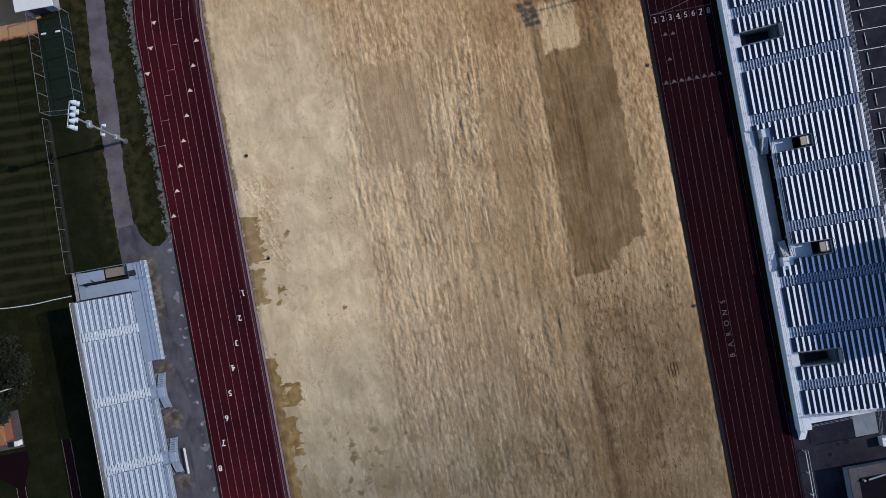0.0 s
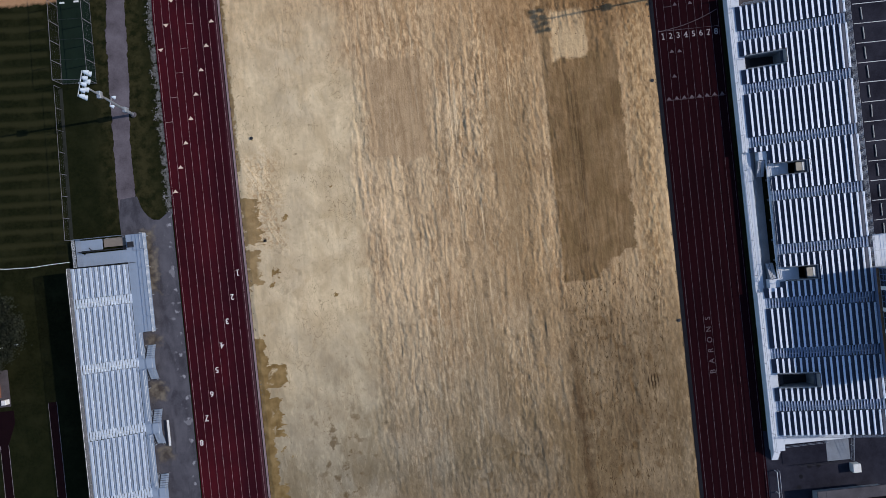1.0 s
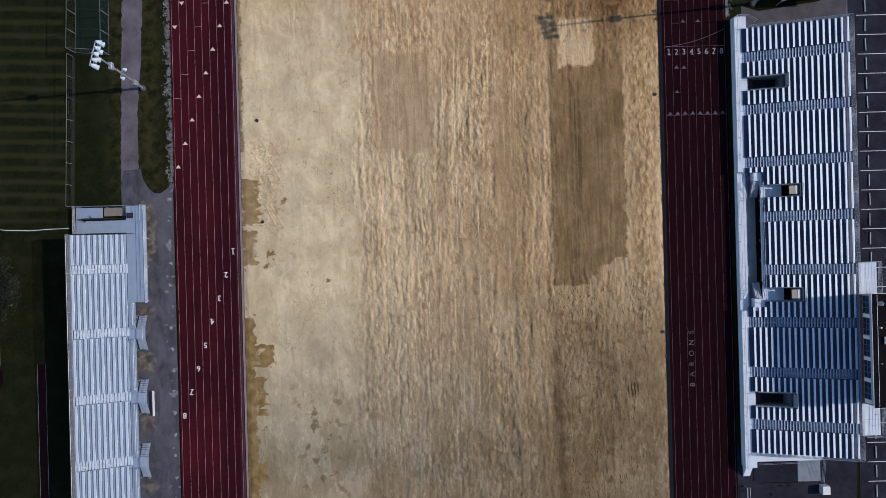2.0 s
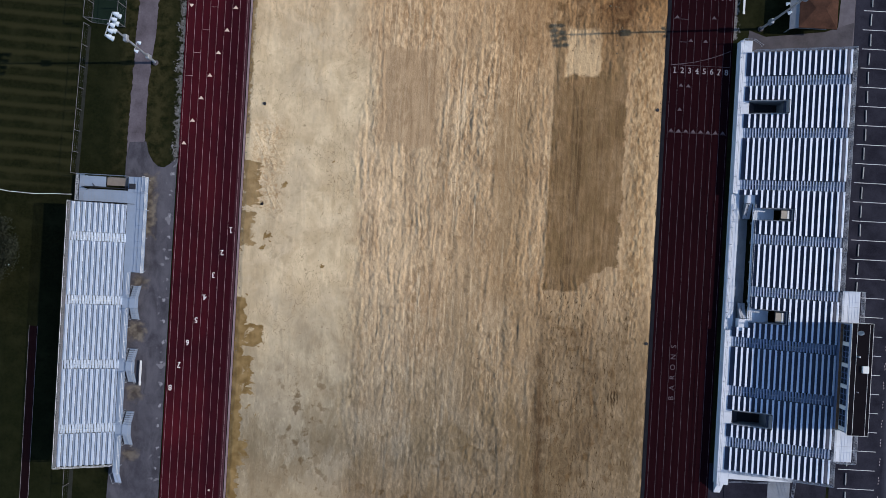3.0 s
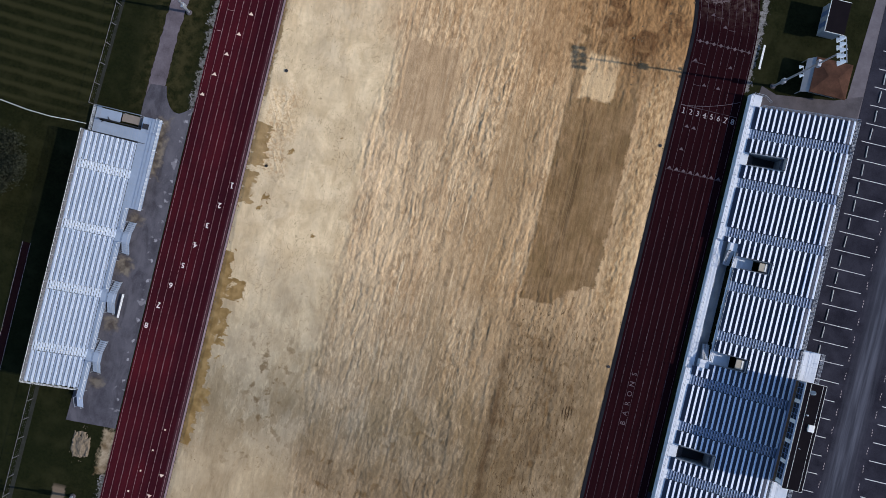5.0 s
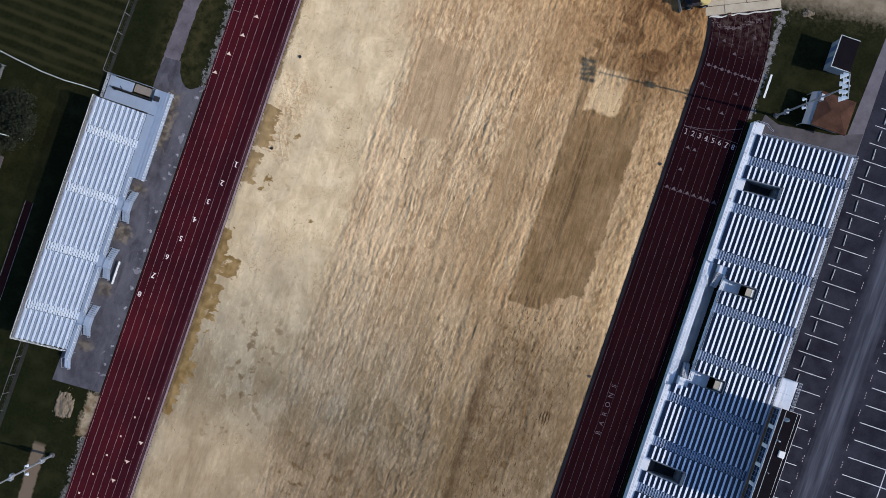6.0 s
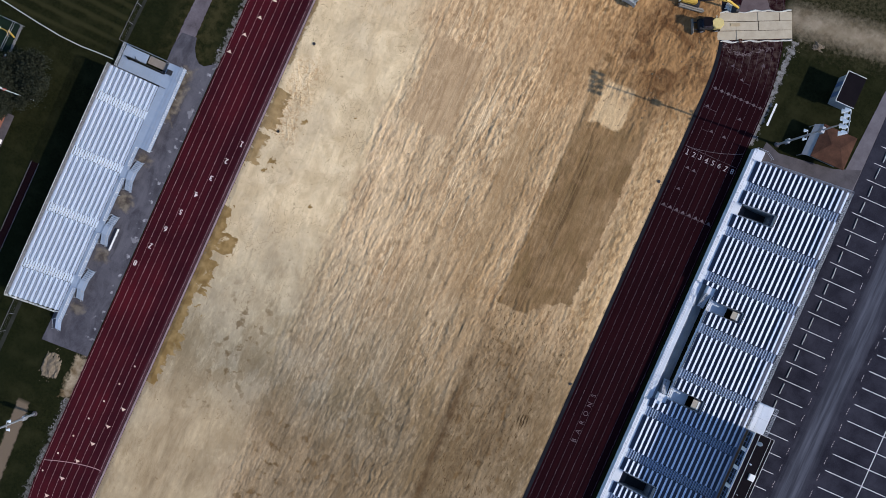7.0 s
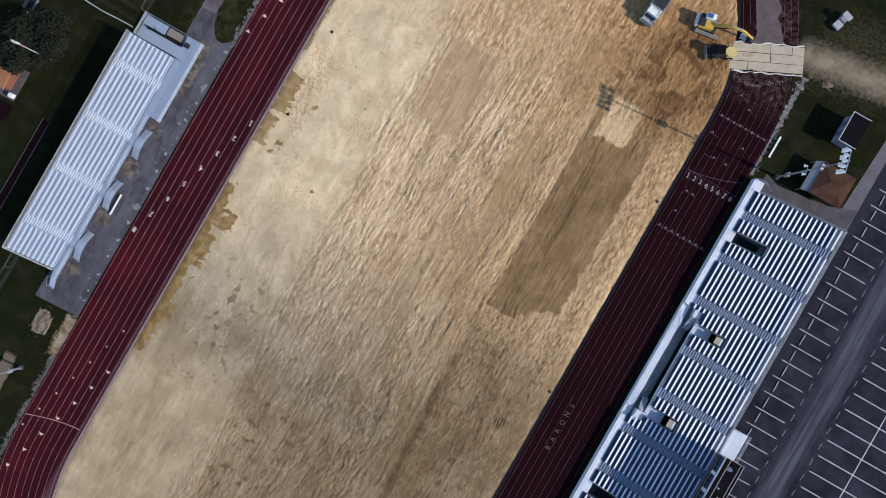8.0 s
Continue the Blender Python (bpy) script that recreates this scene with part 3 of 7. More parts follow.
RUBBER = worn("black_rubber", (0.02, 0.02, 0.021), (0.035, 0.032, 0.03), 0.85, scale=3, fine=12, spec=0.06)
LAMP_SHELL = worn("lamp_shell", (0.74, 0.80, 0.86), (0.55, 0.62, 0.68), 0.45, 0.2, scale=3, fine=15, spec=0.5)
MAROON = worn("maroon_runway", (0.011, 0.0035, 0.0052), (0.006, 0.0022, 0.0034), 0.9, scale=0.6, fine=7, spec=0.06)
BARK = worn("bark", (0.075, 0.058, 0.042), (0.035, 0.028, 0.02), 0.95, scale=4, fine=18, bump=0.03, spec=0.06)
LEAF = worn("dark_leaves", (0.034, 0.037, 0.025), (0.013, 0.016, 0.010), 0.7, scale=1.2, fine=3, spec=0.06)
RED = worn("red_paint", (0.45, 0.06, 0.04), (0.28, 0.04, 0.03), 0.6, scale=3, fine=12)
GLASS = Mat("dark_glass", 0.08, 0.0, 0.6).color((0.02, 0.03, 0.05))
BLUE_GLASS = Mat("sky_blue_glass", 0.12, 0.0, 0.6).color((0.05, 0.12, 0.22))

# ---- mesh tools ----
def thing(name, x, y, z, label, category, group="", kind=""):
    ob = new(name)
    ob.location = (x, y, z)
    ob.empty_display_size = 0.3
    return tagged(ob, label, category, group, kind)


def base_of(ob):
    """World place of a thing or part that carries only locations."""
    p = Vector((0, 0, 0))
    while ob is not None:
        p += ob.location
        ob = ob.parent
    return p


def hang(name, me, material, parent=None, label="", at=(0, 0, 0), rz=0.0):
    """Link mesh data as an object; at: its place in the world."""
    if material is not None and not me.materials:
        me.materials.append(material)
    ob = new(name, me)
    ob.location = Vector(at) - (base_of(parent) if parent else Vector((0, 0, 0)))
    ob.rotation_euler = (0, 0, rz)
    ob.parent = parent
    if label:
        ob["label"] = label
    return ob


def part(name, bm, material, parent=None, label=""):
    """Link a bmesh given in world places as one mesh object under a thing or part."""
    o = base_of(parent) if parent else Vector((0, 0, 0))
    bmesh.ops.translate(bm, verts=bm.verts, vec=-o)
    me = bpy.data.meshes.new(name)
    bm.to_mesh(me)
    bm.free()
    return hang(name, me, material, parent, label, o)


def box(bm, x0, x1, y0, y1, z0, z1, bevel=0.0):
    r = bmesh.ops.create_cube(bm, size=1.0)
    vs = r["verts"]
    for v in vs:
        v.co = Vector((x0 + (v.co.x + 0.5) * (x1 - x0), y0 + (v.co.y + 0.5) * (y1 - y0), z0 + (v.co.z + 0.5) * (z1 - z0)))
    if bevel > 0:
        es = list({e for v in vs for e in v.link_edges})
        bmesh.ops.bevel(bm, geom=es, offset=bevel, segments=1, affect='EDGES')
    return vs


def boxes(name, rows, material, parent=None, label="", bevel=0.0):
    bm = bmesh.new()
    for r in rows:
        box(bm, *r, bevel=bevel)
    return part(name, bm, material, parent, label)


def tube(bm, a, b, r, sides=8, r2=None):
    a, b = Vector(a), Vector(b)
    d = b - a
    ret = bmesh.ops.create_cone(bm, cap_ends=True, segments=sides, radius1=r, radius2=r if r2 is None else r2, depth=d.length)
    m = Matrix.Translation((a + b) / 2) @ d.to_track_quat('Z', 'Y').to_matrix().to_4x4()
    bmesh.ops.transform(bm, matrix=m, verts=ret["verts"])
    return ret["verts"]


def tubes(name, rows, material, parent=None, label="", sides=6):
    bm = bmesh.new()
    for a, b, r in rows:
        tube(bm, a, b, r, sides)
    return part(name, bm, material, parent, label)


def prism(bm, outline, z0, z1):
    """A slab on a plan outline (counter-clockwise)."""
    lo = [bm.verts.new((x, y, z0)) for x, y in outline]
    hi = [bm.verts.new((x, y, z1)) for x, y in outline]
    n = len(outline)
    bm.faces.new(hi)
    bm.faces.new(lo[::-1])
    for i in range(n):
        bm.faces.new((lo[i], lo[(i + 1) % n], hi[(i + 1) % n], hi[i]))


def slab(name, outline, z0, z1, material, parent=None, label=""):
    bm = bmesh.new()
    prism(bm, outline, z0, z1)
    return part(name, bm, material, parent, label)


def box_mesh(name, sx, sy, sz, material, bevel=0.0):
    bm = bmesh.new()
    box(bm, -sx / 2, sx / 2, -sy / 2, sy / 2, -sz / 2, sz / 2, bevel)
    me = bpy.data.meshes.new(name)
    bm.to_mesh(me)
    bm.free()
    me.materials.append(material)
    return me


def vnoise(x, y, seed):
    """Smooth value noise on numpy arrays, 0 to 1."""
    rng = np.random.RandomState(seed)
    g = rng.rand(256, 256)
    xi, yi = np.floor(x).astype(int), np.floor(y).astype(int)
    fx, fy = x - xi, y - yi
    fx, fy = fx * fx * (3 - 2 * fx), fy * fy * (3 - 2 * fy)
    a, b = g[xi % 256, yi % 256], g[(xi + 1) % 256, yi % 256]
    c, d = g[xi % 256, (yi + 1) % 256], g[(xi + 1) % 256, (yi + 1) % 256]
    return (a * (1 - fx) + b * fx) * (1 - fy) + (c * (1 - fx) + d * fx) * fy


# ---- ground ----
bm = bmesh.new()
bmesh.ops.create_grid(bm, x_segments=40, y_segments=40, size=2500)
ground = part("ground", bm, GRASS, None)
tagged(ground, "dark mown grass with bare verges and a haul road", "ground", kind="structure")

# ---- oval: straights at y -85 to 9.8, bends of inner radius 30.9 ----
Y0, Y1, LANE, R_IN = -85.0, 9.8, 1.07, 30.9


def oval(r, n=48):
    """Plan points of the oval at r from its long axis, from the south-east corner on, counter-clockwise."""
    pts = []
    for k in range(21):
        pts.append((r, Y0 + (Y1 - Y0) * k / 20))
    for k in range(1, n):
        a = math.pi * k / n
        pts.append((r * math.cos(a), Y1 + r * math.sin(a)))
    for k in range(21):
        pts.append((-r, Y1 + (Y0 - Y1) * k / 20))
    for k in range(1, n):
        a = math.pi + math.pi * k / n
        pts.append((r * math.cos(a), Y0 + r * math.sin(a)))
    return pts


def ring(name, r0, r1, z0, z1, material, parent=None, label=""):
    a, b = oval(r0), oval(r1)
    n = len(a)
    v = [(x, y, z1) for x, y in a] + [(x, y, z1) for x, y in b] + [(x, y, z0) for x, y in a] + [(x, y, z0) for x, y in b]
    f = []
    for i in range(n):
        j = (i + 1) % n
        f += [(i, n + i, n + j, j), (n + i, 3 * n + i, 3 * n + j, n + j), (2 * n + i, i, j, 2 * n + j)]
    me = bpy.data.meshes.new(name)
    me.from_pydata(v, [], f)
    return hang(name, me, material, parent, label)


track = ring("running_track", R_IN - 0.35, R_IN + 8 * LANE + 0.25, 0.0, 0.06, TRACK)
tagged(track, "dark red eight-lane running track with white lane lines", "running track", kind="structure")
for k in range(9):
    r = R_IN + k * LANE
    ring("lane_line", r - 0.016, r + 0.016, 0.06, 0.066, LINE, track)


def strip_curb(name, side, x0, x1, material, label):
    """A low kerb along one straight, bending on at its ends."""
    r0, r1 = x0, x1
    a, b = oval(r0), oval(r1)
    keep = [i for i in range(len(a)) if a[i][0] * side > 4]
    if side > 0:
        n = len(a)
        keep = sorted(keep, key=lambda i: i if i < n // 2 else i - n)
    v, f = [], []
    for i in keep:
        (ax, ay), (bx, by) = a[i], b[i]
        v += [(ax, ay, 0.0), (ax, ay, 0.13), (bx, by, 0.13), (bx, by, 0.0)]
    for k in range(len(keep) - 1):
        p, q = 4 * k, 4 * k + 4
        f += [(p, p + 1, q + 1, q), (p + 1, p + 2, q + 2, q + 1), (p + 2, p + 3, q + 3, q + 2)]
    f += [(0, 3, 2, 1), (len(v) - 4, len(v) - 3, len(v) - 2, len(v) - 1)]
    me = bpy.data.meshes.new(name)
    me.from_pydata(v, [], f)
    return tagged(hang(name, me, material), label, "kerb", kind="structure")


strip_curb("kerb_west", -1, 30.16, 30.42, PINK_KERB, "pale pink kerb along the inside of the track")
strip_curb("kerb_east", 1, 29.98, 30.50, BLACK_KERB, "black rubber kerb along the inside of the track")


def infield():
    """The graded infield: a fine grid with blade ridges along its length, lumps, furrows and churned soil."""
    r = 30.1
    ys = np.concatenate([np.linspace(Y0 - r + 0.4, -86.0, 60), np.linspace(-85.9, 32.0, 1250), np.linspace(32.2, Y1 + r - 0.4, 20)])
    us = np.linspace(-1, 1, 660)
    nx, ny = len(us), len(ys)
    over = np.maximum(np.maximum(ys - Y1, Y0 - ys), 0)
    w = np.sqrt(np.maximum(r * r - over * over, 0.2))
    X = us[None, :] * w[:, None]
    Y = np.repeat(ys[:, None], nx, 1)

    def n2(fx, fy, k, x=None):
        return vnoise((X if x is None else x) * fx + 13.7 * k, Y * fy + 29.3 * k, k)

    def soft_zone(x0, x1, y0, y1, e):
        d = np.minimum(np.minimum(X - x0, x1 - X), np.minimum(Y - y0, y1 - Y)) + (n2(0.6, 0.4, 31) - 0.5) * 1.6
        return np.clip(d / e, 0, 1)

    wx = X + (n2(0.11, 0.05, 7) - 0.5) * 1.4 + (n2(0.7, 0.36, 17) - 0.5) * 0.55 + (n2(2.0, 1.2, 18) - 0.5) * 0.22
    ridge = n2(2.0, 0.13, 1, wx) - 0.5
    ridge2 = n2(3.3, 0.6, 2, wx) - 0.5
    lump = n2(2.3, 1.35, 3, wx) - 0.5
    lump2 = n2(4.1, 3.0, 4) - 0.5
    cx = X + (n2(1.1, 0.9, 21) - 0.5) * 2.0
    curl = 1 - np.abs(2 * vnoise(cx * 1.35 + 40, (Y + (n2(0.9, 1.1, 22) - 0.5) * 2.0) * 0.9 + 11, 23) - 1)
    curl = np.clip(curl * 1.6 - 0.6, 0, 1)
    furrow = np.clip(1 - np.abs(2 * n2(0.62, 0.028, 24, wx) - 1) * 14, 0, 1) * np.clip(n2(0.2, 0.10, 25) * 4 - 1.6, 0, 1)
    slant = np.clip(1 - np.abs(2 * vnoise((X * 0.85 + Y * 0.5) * 1.1 + 7, (Y * 0.85 - X * 0.5) * 0.16 + 3, 26) - 1) * 7, 0, 1)
    # how strongly the soil is broken up: pale sand and packed strips are smooth
    sand = np.clip((-13.2 - X + (n2(0.9, 0.12, 27) - 0.5) * 2.2) / 0.7, 0, 1)
    packed = np.maximum.reduce([0.85 * soft_zone(-10.6, -1.9, -14.0, 1.0, 1.0), 0.7 * soft_zone(5.6, 9.6, -40.0, 9.0, 1.2), 0.6 * soft_zone(14.2, 24.8, -32.0, -2.5, 0.8),
                                0.65 * soft_zone(15.6, 20.9, -2.2, 3.3, 0.6), 0.55 * soft_zone(-22.0, -9.0, -90.0, -50.0, 5.0)])
    tex = (0.55 + 0.75 * n2(0.22, 0.045, 9)) * (1 - packed) * (1 - 0.86 * sand) * (1 - 0.35 * np.clip((Y - 2) / 8.0, 0, 1))
    se = np.clip((X - 13.8) / 1.0, 0, 1) * np.clip((-32.0 - Y) / 2.0, 0, 1)
    mid = np.exp(-((X - 3.0) / 7.0) ** 2) * (0.4 + n2(0.15, 0.1, 28))
    tracked = soft_zone(-29.6, -24.0, -25.5, -10.5, 1.6)
    churn = np.clip(1 - np.hypot(X - 22.5, Y - 13) / 13.0, 0, 1)
    crest = np.exp(-((X - 27.2 - (wx - X)) / 1.7) ** 2) * np.clip((Y + 44) / 8.0, 0, 1)
    Z = 0.16 + 1.6 * tex * (1 - 0.25 * se) * ((0.082 - 0.04 * se) * ridge + 0.048 * ridge2 + 0.056 * lump + 0.034 * lump2 + (0.035 * mid + 0.035 * se) * curl)
    Z += sand * (0.02 * lump + 0.024 * (n2(0.5, 0.4, 29) - 0.5)) - 0.045 * furrow * (1 - 0.75 * sand) + tracked * (0.05 * slant + 0.03 * curl + 0.03 * lump)
    Z += churn * (0.055 * lump + 0.05 * lump2 + 0.05 * curl + 0.16 * (n2(0.45, 0.35, 33) - 0.5)) + crest * (0.05 + 0.10 * lump + 0.05 * curl + 0.03 * lump2)
    edge = np.clip((1 - np.abs(us))[None, :] * w[:, None] / (0.35 + 0.5 * n2(0.9, 0.9, 30)), 0, 1)
    Z = np.maximum(0.02, 0.03 + (Z - 0.03) * edge)
    i = np.arange(ny - 1)[:, None] * nx + np.arange(nx - 1)[None, :]
    f = np.stack([i, i + 1, i + nx + 1, i + nx], -1).reshape(-1).astype(np.int32)
    n = len(f) // 4
    me = bpy.data.meshes.new("infield")
    me.vertices.add(nx * ny)
    me.vertices.foreach_set("co", np.stack([X, Y, Z], -1).reshape(-1).astype(np.float32))
    me.loops.add(4 * n)
    me.loops.foreach_set("vertex_index", f)
    me.polygons.add(n)
    me.polygons.foreach_set("loop_start", np.arange(0, 4 * n, 4, dtype=np.int32))
    me.polygons.foreach_set("use_smooth", np.ones(n, dtype=bool))
    me.update(calc_edges=True)
    ob = hang("infield", me, DIRT)
    return tagged(ob, "bare graded tan dirt infield with ruts, damp strip and clay patches", "dirt field", kind="structure")


infield()

# ---- paved areas ----
parking = slab("parking_lot", [(54.3, -56.9), (57.2, -56.9), (57.2, -260), (220, -260), (220, 90), (57.2, 90), (57.2, 3.1), (54.3, 3.1)], 0.0, 0.03, PARKING)
tagged(parking, "dark asphalt car park with white stall lines", "parking lot", kind="structure")
bm = bmesh.new()
prism(bm, [(-47.4, -67.0), (-39.9, -66.6), (-39.9, -17.2), (-40.7, -17.9), (-41.7, -18.6), (-42.6, -18.5), (-43.4, -17.8), (-44.1, -16.6), (-44.5, -15.0), (-46.9, -15.2), (-47.3, -17.6), (-47.2, -25), (-47.2, -60)], 0.0, 0.03)
apron = part("pavement_west", bm, OLD_ASPHALT)
tagged(apron, "cracked grey asphalt apron with pale patches", "pavement", kind="structure")
bm = bmesh.new()
left, right = [], []
PATH_Y = (-18.0, -15.0, -7.0, 0.8, 8.7, 16.6, 70.0)
PATH_L = (-47.3, -47.25, -47.0, -46.85, -46.4, -45.7, -45.0)
PATH_R = (-43.9, -44.75, -44.7, -43.95, -43.7, -43.1, -42.6)
for k in range(353):
    y = -18.0 + k * 0.25
    jag = 0.3 * noise.noise(Vector((y * 0.2, 4.0, 0.0))) + 0.16 * noise.noise(Vector((y * 0.9, 7.0, 0.0))) + 0.14 * noise.noise(Vector((y * 2.1, 9.0, 0.0))) + 0.10 * noise.noise(Vector((y * 3.7, 2.0, 0.0)))
    left.append((float(np.interp(y, PATH_Y, PATH_L)) + jag, y))
    right.append((float(np.interp(y, PATH_Y, PATH_R)) - jag * 0.8, y))
prism(bm, right + left[::-1], 0.0, 0.026)
path_w = part("path_west", bm, PATH_SOIL)
tagged(path_w, "worn grey gravel service path through grass", "path", kind="structure")
conc = slab("pavement_north", [(41.6, 2.6), (56.9, 2.6), (57.1, 8.0), (53.0, 6.4), (44.4, 5.2), (42.0, 6.0)], 0.0, 0.035, OLD_CONCRETE)
tagged(conc, "stained concrete apron behind the grandstand end", "pavement", kind="structure")
strip = slab("pavement_east", [(54.6, 3.2), (57.16, 3.2), (57.16, 30), (56.0, 30)], 0.0, 0.025, GRAVEL)
tagged(strip, "stained concrete strip along the car park", "pavement", kind="structure")
south = slab("pavement_south", [(39.5, -90), (56.0, -90), (56.9, -57.0), (39.5, -57.0)], 0.0, 0.03, PARKING)
tagged(south, "dark asphalt forecourt beside the grandstand", "pavement", kind="structure")

# ---- track marks ----
def letter_mesh(text, size, material, bold=0.0):
    cu = bpy.data.curves.new("letter", 'FONT')
    cu.body, cu.size, cu.align_x, cu.align_y = text, size, 'CENTER', 'CENTER'
    cu.extrude = 0.003
    cu.offset = bold
    ob = new("letter", cu)
    me = bpy.data.meshes.new_from_object(ob)
    bpy.data.objects.remove(ob)
    me.name = "letter"
    if text in "147":
        # slab serifs at the foot, and at the head of the one
        bm = bmesh.new()
        bm.from_mesh(me)
        zs = [q.co.z for q in bm.verts]
        ys = [q.co.y for q in bm.verts]
        y0, y1, z0, z1 = min(ys), max(ys), min(zs), max(zs)
        xs = [q.co.x for q in bm.verts if q.co.y < y0 + 0.02]
        xm = (min(xs) + max(xs)) / 2
        box(bm, xm - 0.22, xm + 0.22, y0 - 0.04, y0 + 0.05, z0, z1 + 0.001)
        if text == "1":
            box(bm, xm - 0.22, xm + 0.08, y1 - 0.06, y1 + 0.03, z0, z1 + 0.001)
        bm.to_mesh(me)
        bm.free()
    me.materials.clear()
    me.materials.append(material)
    return me


def flat_mesh(name, outline, material, h=0.006):
    bm = bmesh.new()
    prism(bm, outline, 0.0, h)
    me = bpy.data.meshes.new(name)
    bm.to_mesh(me)
    bm.free()
    me.materials.append(material)
    return me


ZT = 0.062
for k in range(1, 9):
    me = letter_mesh(str(k), 1.12, DIGIT, 0.010)
    hang("lane_number", me, None, track, at=(-(R_IN + 0.1 + LANE * (k - 0.5)), -27.1 - 3.33 * (k - 1), ZT), rz=math.pi)
    me = letter_mesh(str(k), 1.15, DIM_MARK, 0.0)
    hang("lane_number", me, None, track, at=(R_IN + LANE * (k - 0.5) + 0.05, 0.0 - 0.35, ZT))
for k, ch in enumerate("BARONS"):
    hang("letter", letter_mesh(ch, 1.05, FADED), None, track, at=(33.63, -47.9 + 1.5 * k, ZT), rz=math.pi / 2)
TRI_UP = flat_mesh("triangle", [(-0.38, -0.22), (0.38, -0.22), (0.0, 0.28)], MARK)
TRI_DOWN = flat_mesh("triangle", [(-0.38, 0.22), (0.0, -0.28), (0.38, 0.22)], MARK)
TRI_FADED = flat_mesh("triangle", [(-0.34, -0.18), (0.34, -0.18), (0.0, 0.28)], FADED)
DIAMOND = flat_mesh("diamond", [(-0.30, 0.0), (0.0, -0.30), (0.30, 0.0), (0.0, 0.30)], FADED)
TICK = flat_mesh("tick", [(-0.50, -0.025), (0.50, -0.025), (0.50, 0.025), (-0.50, 0.025)], LINE)
TICK_FAINT = flat_mesh("tick", [(-0.48, -0.025), (0.48, -0.025), (0.48, 0.025), (-0.48, 0.025)], FADED)
DOT = flat_mesh("dot", [(-0.13, -0.13), (0.13, -0.13), (0.13, 0.13), (-0.13, 0.13)], MARK)
wx = lambda k: -(R_IN + 0.1 + LANE * (k - 0.5))
ex = lambda k: R_IN + LANE * (k - 0.5)
for k in range(1, 9):
    hang("triangle", TRI_UP, None, track, at=(wx(k), 8.5 - 3.34 * (k - 1), ZT))
    if k > 1:
        hang("tick", TICK, None, track, at=(wx(k) + 0.2, 15.2 - 3.38 * (k - 2), ZT))
        hang("dot", DOT, None, track, at=(wx(k), -65.0 - 3.39 * (k - 2), ZT))
    hang("triangle", TRI_DOWN, None, track, at=(wx(k), -71.8 - 3.37 * (k - 1), ZT))
    hang("triangle", TRI_DOWN, None, track, at=(wx(k), 5.1 + 3.4 * (8 - k), ZT))
    hang("triangle", TRI_FADED, None, track, at=(ex(k), -9.1, ZT))
    hang("diamond", DIAMOND, None, track, at=(ex(k), 10.35, ZT))
    hang("tick", TICK, None, track, at=(ex(k), 0.45, ZT))
    hang("tick", TICK_FAINT, None, track, at=(ex(k), -9.36, ZT))
    hang("tick", TICK, None, track, at=(ex(k), 10.35, ZT))
for k, y in ((2, -6.0), (3, -2.55), (2, -2.5), (1, 7.4), (6, 7.5), (3, 4.05), (5, 4.05), (4, 13.2), (6, 16.5), (2, 14.6)):
    hang("triangle", TRI_FADED, None, track, at=(ex(k), y, ZT))
for k, y in ((1, 7.1), (2, 7.1), (2, 3.8), (3, 14.4), (5, 12.9)):
    hang("tick", TICK, None, track, at=(ex(k), y, ZT))


def curved_line(name, pts, wdt, material, parent):
    bm = bmesh.new()
    lo, hi = [], []
    for i, (x, y) in enumerate(pts):
        a, b = pts[max(i - 1, 0)], pts[min(i + 1, len(pts) - 1)]
        d = Vector((b[0] - a[0], b[1] - a[1])).normalized()
        lo.append((x + d.y * wdt / 2, y - d.x * wdt / 2))
        hi.append((x - d.y * wdt / 2, y + d.x * wdt / 2))
    prism(bm, lo + hi[::-1], ZT, ZT + 0.006)
    return part(name, bm, material, parent)


curved_line("break_line", [(30.9 + 8.5 * k / 12, 0.45 + 0.6 * (k / 12) + 1.75 * (k / 12) ** 2) for k in range(13)], 0.07, LINE, track)
curved_line("break_line", [(-31.0 - 8.5 * k / 12, -81.75 - 2.0 * (k / 12) ** 1.6) for k in range(13)], 0.10, LINE, track)

# ---- car park marks ----
STALL_A = flat_mesh("stall_line", [(-2.65, -0.045), (2.65, -0.045), (2.65, 0.045), (-2.65, 0.045)], STALL)
STALL_B = flat_mesh("stall_line", [(-6.1, -0.055), (6.1, -0.055), (6.1, 0.055), (-6.1, 0.055)], STALL)
STOP = box_mesh("wheel_stop", 0.16, 1.75, 0.16, PALE_PLASTIC, 0.03)
DASH = flat_mesh("number_bar", [(-0.05, -0.12), (0.05, -0.12), (0.05, 0.12), (-0.05, 0.12)], DIM_MARK)
ZP = 0.032
rng = random.Random(4)
for k in range(-6, 36):
    y = 4.26 - 2.776 * k
    hang("stall_line", STALL_A, None, parking, at=(61.05, y, ZP))
    hang("stall_line", STALL_B, None, parking, at=(76.85, y + 1.0, ZP))
    for d in (-0.42, 0.0, 0.40):
        hang("number_bar", DASH, None, parking, at=(64.35 + rng.uniform(-0.05, 0.05), y - 1.4 + d, ZP), rz=rng.uniform(-0.15, 0.15))
        hang("number_bar", DASH, None, parking, at=(70.2 + rng.uniform(-0.05, 0.05), y - 0.4 + d, ZP), rz=rng.uniform(-0.15, 0.15))
part_line = flat_mesh("stall_line", [(-0.06, -60), (0.06, -60), (0.06, 60), (-0.06, 60)], STALL)
hang("stall_line", part_line, None, parking, at=(76.85, -42, ZP + 0.004))
